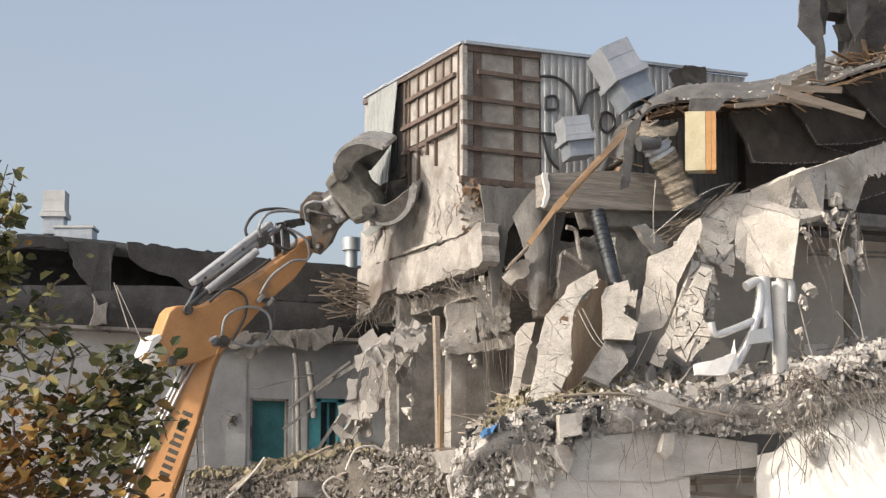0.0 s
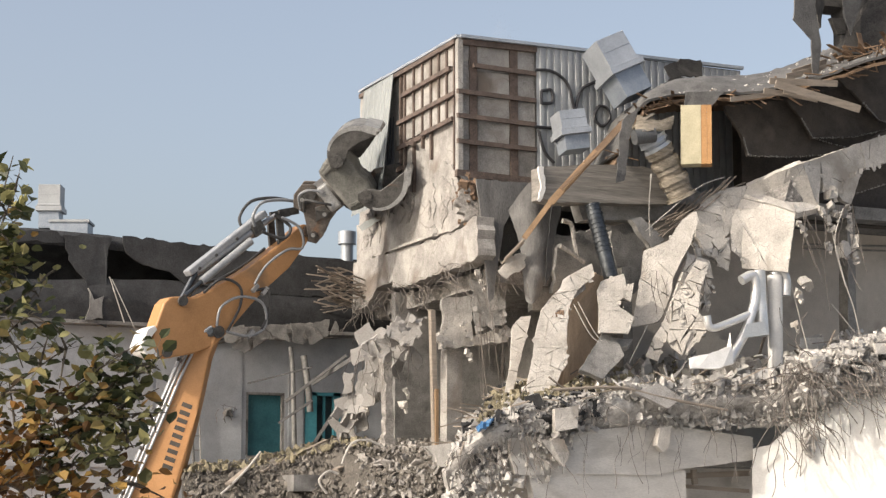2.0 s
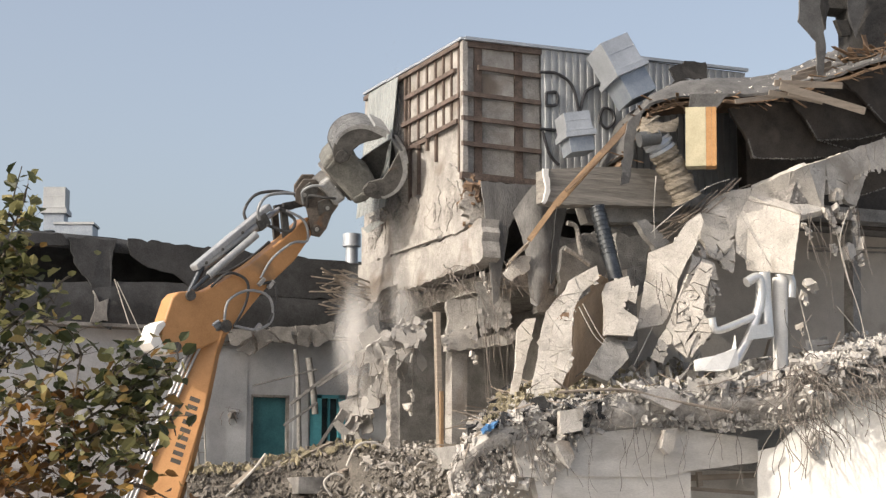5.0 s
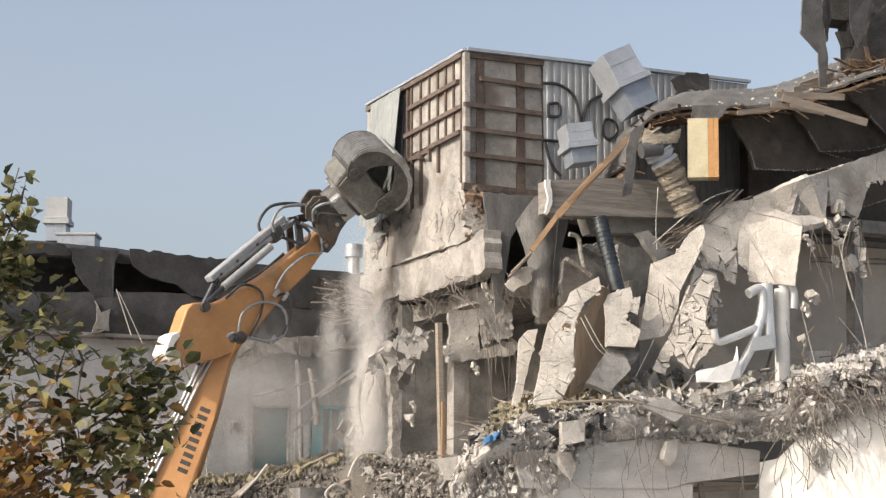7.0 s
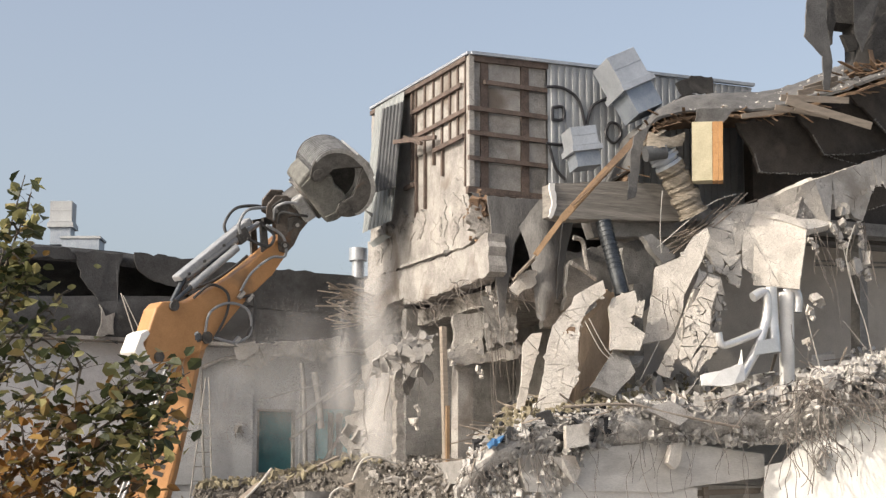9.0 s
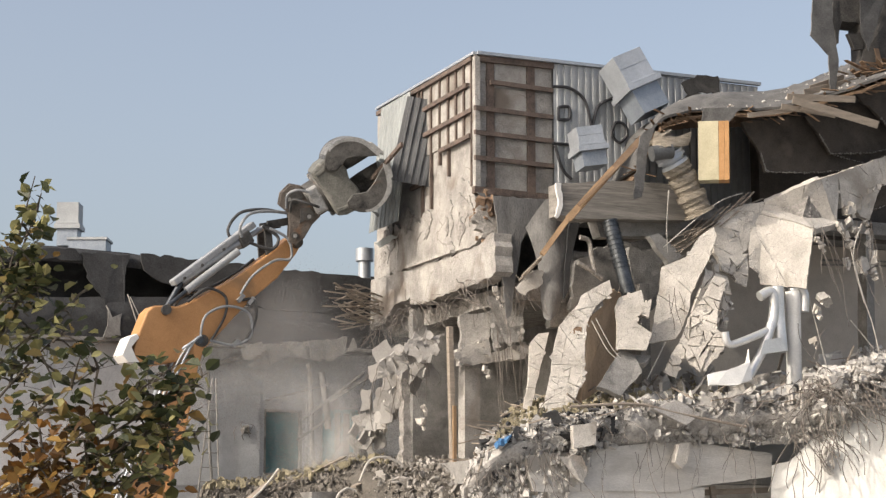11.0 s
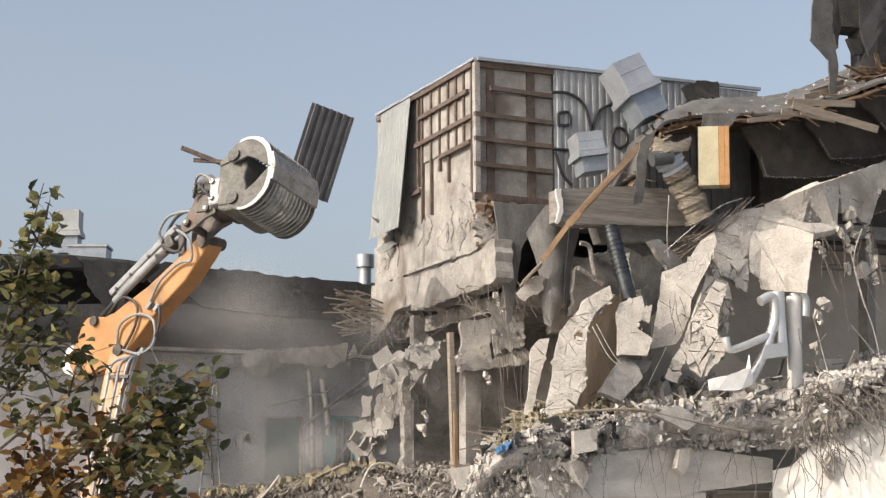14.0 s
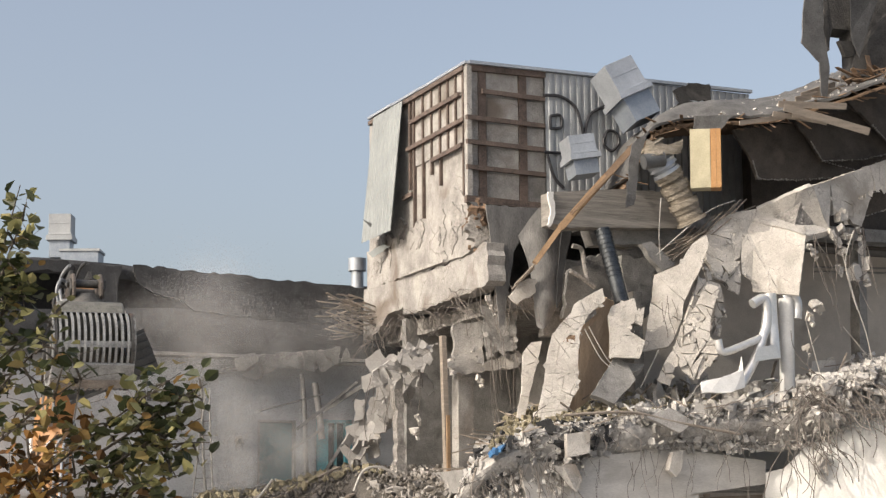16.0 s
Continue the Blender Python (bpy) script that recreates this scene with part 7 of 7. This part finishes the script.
def motions():
    walk(boom, [
        (0, pose(-3.825, 3.022, 5.256, 0.00, 66.53, 155.93)),
        (0.5, pose(-3.833, 3.026, 5.264, 0.00, 67.27, 155.93)),
        (1, pose(-3.835, 3.027, 5.266, 0.00, 68.24, 155.93)),
        (1.5, pose(-3.836, 3.027, 5.296, 0.00, 68.89, 155.93)),
        (2, pose(-3.832, 3.026, 5.326, 0.00, 69.70, 155.93)),
        (2.5, pose(-3.813, 3.017, 5.377, 0.00, 70.29, 155.93)),
        (3, pose(-3.788, 3.006, 5.436, 0.00, 70.70, 155.93)),
        (3.5, pose(-3.790, 3.007, 5.475, 0.00, 70.74, 155.93)),
        (4, pose(-3.799, 3.011, 5.477, 0.00, 70.41, 155.93)),
        (6.5, pose(-3.698, 2.966, 5.497, 0.00, 68.54, 155.93)),
        (7, pose(-3.576, 2.911, 5.465, 0.00, 66.94, 155.93)),
        (7.5, pose(-3.713, 2.972, 5.477, 0.00, 67.67, 155.93)),
        (8, pose(-3.913, 3.062, 5.494, 0.00, 69.37, 155.93)),
        (8.5, pose(-4.072, 3.133, 5.530, 0.00, 70.61, 155.93)),
        (9, pose(-4.259, 3.216, 5.536, 0.00, 71.38, 155.93)),
        (11.5, pose(-4.308, 3.786, 5.538, 0.00, 70.96, 178.12)),
        (12, pose(-4.373, 3.815, 5.530, 0.00, 71.86, 179.60)),
        (12.5, pose(-4.420, 3.836, 5.554, 0.00, 73.01, -178.41)),
        (13, pose(-4.626, 3.928, 5.581, 0.00, 69.36, -153.16)),
        (13.5, pose(-5.047, 4.226, 5.573, 0.00, 70.02, -141.89)),
        (14, pose(-5.519, 4.326, 5.505, 0.00, 72.34, -134.11)),
        (14.5, pose(-5.918, 4.286, 5.445, 0.00, 75.45, -130.33)),
        (15, pose(-6.219, 4.092, 5.229, 0.00, 79.29, -133.43)),
        (15.5, pose(-6.492, 3.994, 4.751, 0.00, 81.77, -129.30)),
        (16, pose(-6.771, 3.900, 4.075, 0.00, 84.63, -123.48)),
    ])
    walk(arm, [
        (0, pose(-3.825, 3.022, 5.256, 0.00, -48.36, 12.21)),
        (0.5, pose(-3.833, 3.026, 5.264, 0.00, -48.33, 12.17)),
        (1, pose(-3.835, 3.027, 5.266, 0.00, -48.61, 11.75)),
        (1.5, pose(-3.836, 3.027, 5.296, 0.00, -48.63, 12.17)),
        (2, pose(-3.832, 3.026, 5.326, 0.00, -49.25, 11.72)),
        (2.5, pose(-3.813, 3.017, 5.377, 0.00, -49.85, 11.16)),
        (3, pose(-3.788, 3.006, 5.436, 0.00, -50.63, 11.59)),
        (3.5, pose(-3.790, 3.007, 5.475, 0.00, -50.46, 12.45)),
        (4, pose(-3.799, 3.011, 5.477, 0.00, -50.50, 12.91)),
        (6.5, pose(-3.698, 2.966, 5.497, 0.00, -50.02, 13.57)),
        (7, pose(-3.576, 2.911, 5.465, 0.00, -50.02, 13.46)),
        (7.5, pose(-3.713, 2.972, 5.477, 0.00, -50.19, 12.25)),
        (8, pose(-3.913, 3.062, 5.494, 0.00, -50.26, 12.64)),
        (8.5, pose(-4.072, 3.133, 5.530, 0.00, -49.67, 15.23)),
        (9, pose(-4.259, 3.216, 5.536, 0.00, -49.02, 19.56)),
        (11.5, pose(-4.308, 3.786, 5.538, -0.00, -48.20, -0.47)),
        (12, pose(-4.373, 3.815, 5.530, -0.00, -47.90, -8.09)),
        (12.5, pose(-4.420, 3.836, 5.554, -0.00, -47.74, -13.03)),
        (13, pose(-4.626, 3.928, 5.581, -0.00, -49.26, -30.35)),
        (13.5, pose(-5.047, 4.226, 5.573, -0.00, -51.04, -30.32)),
        (14, pose(-5.519, 4.326, 5.505, -0.00, -42.63, -60.49)),
        (14.5, pose(-5.918, 4.286, 5.445, -0.00, -39.79, -73.50)),
        (15, pose(-6.219, 4.092, 5.229, -0.00, -38.12, -79.98)),
        (15.5, pose(-6.492, 3.994, 4.751, -0.00, -34.05, -88.22)),
        (16, pose(-6.771, 3.900, 4.075, 0.00, -52.42, -90.18)),
    ])
    walk(grapple, [
        (0, pose(-1.649, 3.319, 7.429, 22.81, -32.48, -43.87)),
        (0.5, pose(-1.666, 3.326, 7.435, 22.71, -33.04, -42.93)),
        (1, pose(-1.686, 3.314, 7.446, 22.67, -33.67, -42.08)),
        (1.5, pose(-1.702, 3.332, 7.475, 22.66, -34.18, -41.22)),
        (2, pose(-1.691, 3.315, 7.524, 23.78, -35.77, -40.59)),
        (2.5, pose(-1.662, 3.285, 7.593, 24.83, -36.36, -39.79)),
        (3, pose(-1.644, 3.285, 7.676, 26.01, -37.97, -39.19)),
        (3.5, pose(-1.636, 3.318, 7.708, 27.01, -38.53, -38.25)),
        (4, pose(-1.681, 3.338, 7.709, 27.99, -39.10, -37.24)),
        (6.5, pose(-1.816, 3.290, 7.650, 33.26, -40.11, -32.49)),
        (7, pose(-1.699, 3.231, 7.603, 35.40, -40.76, -31.71)),
        (7.5, pose(-1.849, 3.252, 7.636, 36.55, -39.62, -30.20)),
        (8, pose(-2.075, 3.357, 7.647, 34.82, -39.44, -28.92)),
        (8.5, pose(-2.251, 3.522, 7.687, 33.06, -39.22, -27.64)),
        (9, pose(-2.474, 3.756, 7.698, 31.17, -38.13, -26.01)),
        (11.5, pose(-2.332, 3.754, 7.869, 15.26, -30.42, -27.22)),
        (12, pose(-2.394, 3.524, 7.845, 12.93, -28.35, -32.63)),
        (12.5, pose(-2.451, 3.316, 7.868, 3.01, -26.01, -34.94)),
        (13, pose(-2.988, 2.823, 7.971, 2.04, -22.03, -38.82)),
        (13.5, pose(-3.586, 3.079, 8.042, -4.44, -15.74, -48.63)),
        (14, pose(-4.783, 2.164, 7.672, -14.16, -8.41, -53.38)),
        (14.5, pose(-5.665, 1.864, 7.463, -16.92, -0.65, -57.30)),
        (15, pose(-6.123, 1.575, 7.014, -17.93, 0.27, -75.17)),
        (15.5, pose(-6.638, 1.478, 6.253, -19.41, 8.20, -89.94)),
        (16, pose(-6.761, 2.244, 6.320, 0.85, 54.07, -94.51)),
    ])
    walk(upper_jaw, [
        (0, pose(1.36, 0, OFF + 0.44, 0, -24.0, 0)),
        (0.5, pose(1.36, 0, OFF + 0.44, 0, -24.0, 0)),
        (1, pose(1.36, 0, OFF + 0.44, 0, -24.0, 0)),
        (1.5, pose(1.36, 0, OFF + 0.44, 0, -24.0, 0)),
        (2, pose(1.36, 0, OFF + 0.44, 0, -24.0, 0)),
        (2.5, pose(1.36, 0, OFF + 0.44, 0, -24.0, 0)),
        (3, pose(1.36, 0, OFF + 0.44, 0, -23.0, 0)),
        (3.5, pose(1.36, 0, OFF + 0.44, 0, -22.0, 0)),
        (4, pose(1.36, 0, OFF + 0.44, 0, -20.0, 0)),
        (6.5, pose(1.36, 0, OFF + 0.44, 0, 2.6, 0)),
        (7, pose(1.36, 0, OFF + 0.44, 0, 3.4, 0)),
        (7.5, pose(1.36, 0, OFF + 0.44, 0, 3.4, 0)),
        (8, pose(1.36, 0, OFF + 0.44, 0, 2.6, 0)),
        (8.5, pose(1.36, 0, OFF + 0.44, 0, 1.8, 0)),
        (9, pose(1.36, 0, OFF + 0.44, 0, 1.0, 0)),
        (11.5, pose(1.36, 0, OFF + 0.44, 0, -8.0, 0)),
        (12, pose(1.36, 0, OFF + 0.44, 0, -8.0, 0)),
        (12.5, pose(1.36, 0, OFF + 0.44, 0, -6.0, 0)),
        (13, pose(1.36, 0, OFF + 0.44, 0, -3.0, 0)),
        (13.5, pose(1.36, 0, OFF + 0.44, 0, -0.6, 0)),
        (14, pose(1.36, 0, OFF + 0.44, 0, 1.0, 0)),
        (14.5, pose(1.36, 0, OFF + 0.44, 0, 1.0, 0)),
        (15, pose(1.36, 0, OFF + 0.44, 0, 1.0, 0)),
        (15.5, pose(1.36, 0, OFF + 0.44, 0, 1.0, 0)),
        (16, pose(1.36, 0, OFF + 0.44, 0, -0.6, 0)),
    ])
    walk(lower_jaw, [
        (0, pose(1.36, 0, OFF - 0.44, 0, 35.0, 0)),
        (0.5, pose(1.36, 0, OFF - 0.44, 0, 35.0, 0)),
        (1, pose(1.36, 0, OFF - 0.44, 0, 35.0, 0)),
        (1.5, pose(1.36, 0, OFF - 0.44, 0, 35.0, 0)),
        (2, pose(1.36, 0, OFF - 0.44, 0, 34.0, 0)),
        (2.5, pose(1.36, 0, OFF - 0.44, 0, 33.0, 0)),
        (3, pose(1.36, 0, OFF - 0.44, 0, 33.0, 0)),
        (3.5, pose(1.36, 0, OFF - 0.44, 0, 33.0, 0)),
        (4, pose(1.36, 0, OFF - 0.44, 0, 30.0, 0)),
        (6.5, pose(1.36, 0, OFF - 0.44, 0, -2.6, 0)),
        (7, pose(1.36, 0, OFF - 0.44, 0, -3.4, 0)),
        (7.5, pose(1.36, 0, OFF - 0.44, 0, -3.4, 0)),
        (8, pose(1.36, 0, OFF - 0.44, 0, -2.6, 0)),
        (8.5, pose(1.36, 0, OFF - 0.44, 0, -1.8, 0)),
        (9, pose(1.36, 0, OFF - 0.44, 0, -1.0, 0)),
        (11.5, pose(1.36, 0, OFF - 0.44, 0, 8.0, 0)),
        (12, pose(1.36, 0, OFF - 0.44, 0, 8.0, 0)),
        (12.5, pose(1.36, 0, OFF - 0.44, 0, 6.0, 0)),
        (13, pose(1.36, 0, OFF - 0.44, 0, 3.0, 0)),
        (13.5, pose(1.36, 0, OFF - 0.44, 0, 0.6, 0)),
        (14, pose(1.36, 0, OFF - 0.44, 0, -1.0, 0)),
        (14.5, pose(1.36, 0, OFF - 0.44, 0, -1.0, 0)),
        (15, pose(1.36, 0, OFF - 0.44, 0, -1.0, 0)),
        (15.5, pose(1.36, 0, OFF - 0.44, 0, -1.0, 0)),
        (16, pose(1.36, 0, OFF - 0.44, 0, 0.6, 0)),
    ])
    walk(loose_sheet, [
        (0, facing((0.04, 3.60, 9.85), 2, -66)),
        (4, facing((0.01, 3.61, 9.77), 2, -66)),
        (6.5, facing((-0.02, 3.51, 9.76), 2, -66)),
        (8, facing((-0.15, 3.24, 9.74), 3, -66)),
        (9, facing((-0.46, 2.94, 9.58), 5, -60)),
        (11.5, facing((-0.10, 2.24, 9.62), 13, 5)),
        (12, facing((-0.15, 2.15, 9.60), 14, 10)),
        (12.5, facing((-0.22, 2.08, 9.60), 15, 14)),
        (13, facing((-0.87, 2.03, 9.55), 15, 18)),
        (13.5, facing((-1.54, 2.00, 9.63), 16, 20)),
        (14, facing((-2.38, 2.05, 9.26), 17, 22)),
        (14.5, facing((-3.16, 2.07, 8.67), 19, 22)),
        (15, facing((-4.25, 2.33, 7.79), 22, 24)),
        (15.5, facing((-5.33, 2.60, 6.58), 35, 26)),
        (16, facing((-6.13, 2.74, 5.10), 70, 28)),
    ])
    walk(loose_rail, [
        (0, axis((-0.01, 1.65, 9.26), (-0.05, 3.03, 9.24))),
        (4, axis((-0.02, 1.65, 9.24), (-0.06, 3.04, 9.22))),
        (6.5, axis((-0.01, 1.65, 9.24), (-0.05, 3.03, 9.22))),
        (8, axis((-0.03, 1.55, 9.27), (-0.05, 2.98, 9.25))),
        (9, axis((-0.17, 1.39, 9.49), (-0.55, 2.65, 9.62))),
        (11.5, axis((-0.87, 1.92, 9.34), (-0.93, 2.49, 9.02))),
        (12.5, axis((-0.89, 1.93, 9.71), (-1.22, 2.62, 9.09))),
        (13.2, axis((-2.09, 2.25, 9.96), (-2.32, 2.90, 9.23))),
        (14, axis((-4.76, 3.11, 9.34), (-3.82, 2.80, 8.96))),
        (14.5, axis((-5.37, 3.17, 8.91), (-4.43, 2.75, 8.53))),
        (15.2, axis((-6.69, 3.54, 8.01), (-5.73, 3.11, 7.54))),
        (15.6, axis((-6.91, 3.41, 7.37), (-6.10, 3.16, 6.83))),
        (16, axis((-6.98, 3.34, 6.30), (-6.46, 3.22, 5.78))),
    ])

    # dust comes out of the wall, falls, and rises again from the ground as haze
    walk(dust_fall, [(t, Matrix.Translation(p)) for t, p in ((0, (2.5, 3, 7.8)), (2, (2.5, 3, 7.6)), (2.8, (-0.22, 2.73, 7.30)), (3.5, (-0.68, 2.71, 6.14)), (4.2, (-1.05, 2.66, 5.60)), (6.5, (-1.11, 2.47, 3.28)), (8, (-1.08, 2.45, 0.18)), (16, (-1.19, 2.50, -0.66)))])
    walk(dust_column, [(t, Matrix.Translation(p)) for t, p in ((0, (2.5, 2.6, 8.4)), (4.2, (2.5, 2.6, 8.4)), (5.2, (-0.41, 2.92, 6.82)), (6.3, (-1.29, 1.56, 4.50)), (7, (-1.28, 1.56, 4.20)), (8, (-1.09, 1.47, 4.25)), (8.5, (-0.95, 1.41, 4.27)), (9, (-1.15, 1.50, 3.89)), (11.5, (-1.35, 3.01, 0.73)), (16, (-1.24, 2.96, -1.73)))])
    walk(dust_haze, [(t, Matrix.Translation(p)) for t, p in ((0, (-2, 3.8, -5)), (4.2, (-2, 3.8, -5)), (6.3, (-2.11, 4.23, 3.32)), (7, (-2.11, 4.23, 4.07)), (8, (-1.60, 4.00, 4.24)), (9, (-1.57, 3.99, 4.60)), (11.5, (-2.13, 4.24, 5.30)), (14.5, (-2.86, 4.56, 5.66)), (16, (-3.25, 4.74, 5.86)))])
    walk(dust_haze_low, [(t, Matrix.Translation(p)) for t, p in ((0, (-1, 3.6, -5)), (5.0, (-1, 3.6, -5)), (6.5, (-0.91, 3.25, 2.21)), (7.5, (-0.81, 3.21, 3.07)), (8.5, (-0.81, 3.21, 3.45)), (9, (-0.99, 3.29, 3.67)), (11.5, (-1.77, 3.86, 3.70)), (14.5, (-2.53, 4.42, 3.72)), (16, (-2.82, 4.54, 3.69)))])
    # the boughs stir in the wind
    for bough, pts in ((bough_top, ((0, 0, 0), (1.5, 0.02, 0.03), (3.5, 0.05, -0.06), (4.2, 0.05, -0.06), (6.5, 0.02, 0.03), (8, 0.04, 0.0), (9, 0.03, 0.0), (11.5, 0.05, 0.0), (12.5, 0.10, -0.02), (13.5, 0.05, 0.0), (14.5, 0.08, 0.0), (16, 0.02, 0.02))),
                       (bough_mid, ((0, 0, 0), (2, -0.01, 0.02), (4, 0.02, -0.01), (7, 0.02, 0.02), (9, 0.0, 0.0), (12.5, 0.05, 0.01), (14, 0.02, 0.0), (16, 0.0, 0.01))),
                       (bough_right, ((0, 0, 0), (2, -0.02, 0.01), (4, 0.01, 0.0), (7, 0.03, 0.02), (9, 0.02, 0.0), (11.5, 0.08, 0.0), (12.5, 0.13, 0.0), (14, 0.08, -0.01), (15, 0.08, 0.0), (16, 0.07, 0.0))),
                       (bough_low, ((0, 0, 0), (4, 0.02, 0.01), (8, 0.0, 0.01), (12.5, 0.05, 0.0), (16, 0.02, 0.01)))):
        walk(bough, [(t, Matrix.Translation((a * 0.91, -a * 0.41, h)) @ pose(0, 0, 0, 0, 0, a * 3)) for t, a, h in pts])


motions()
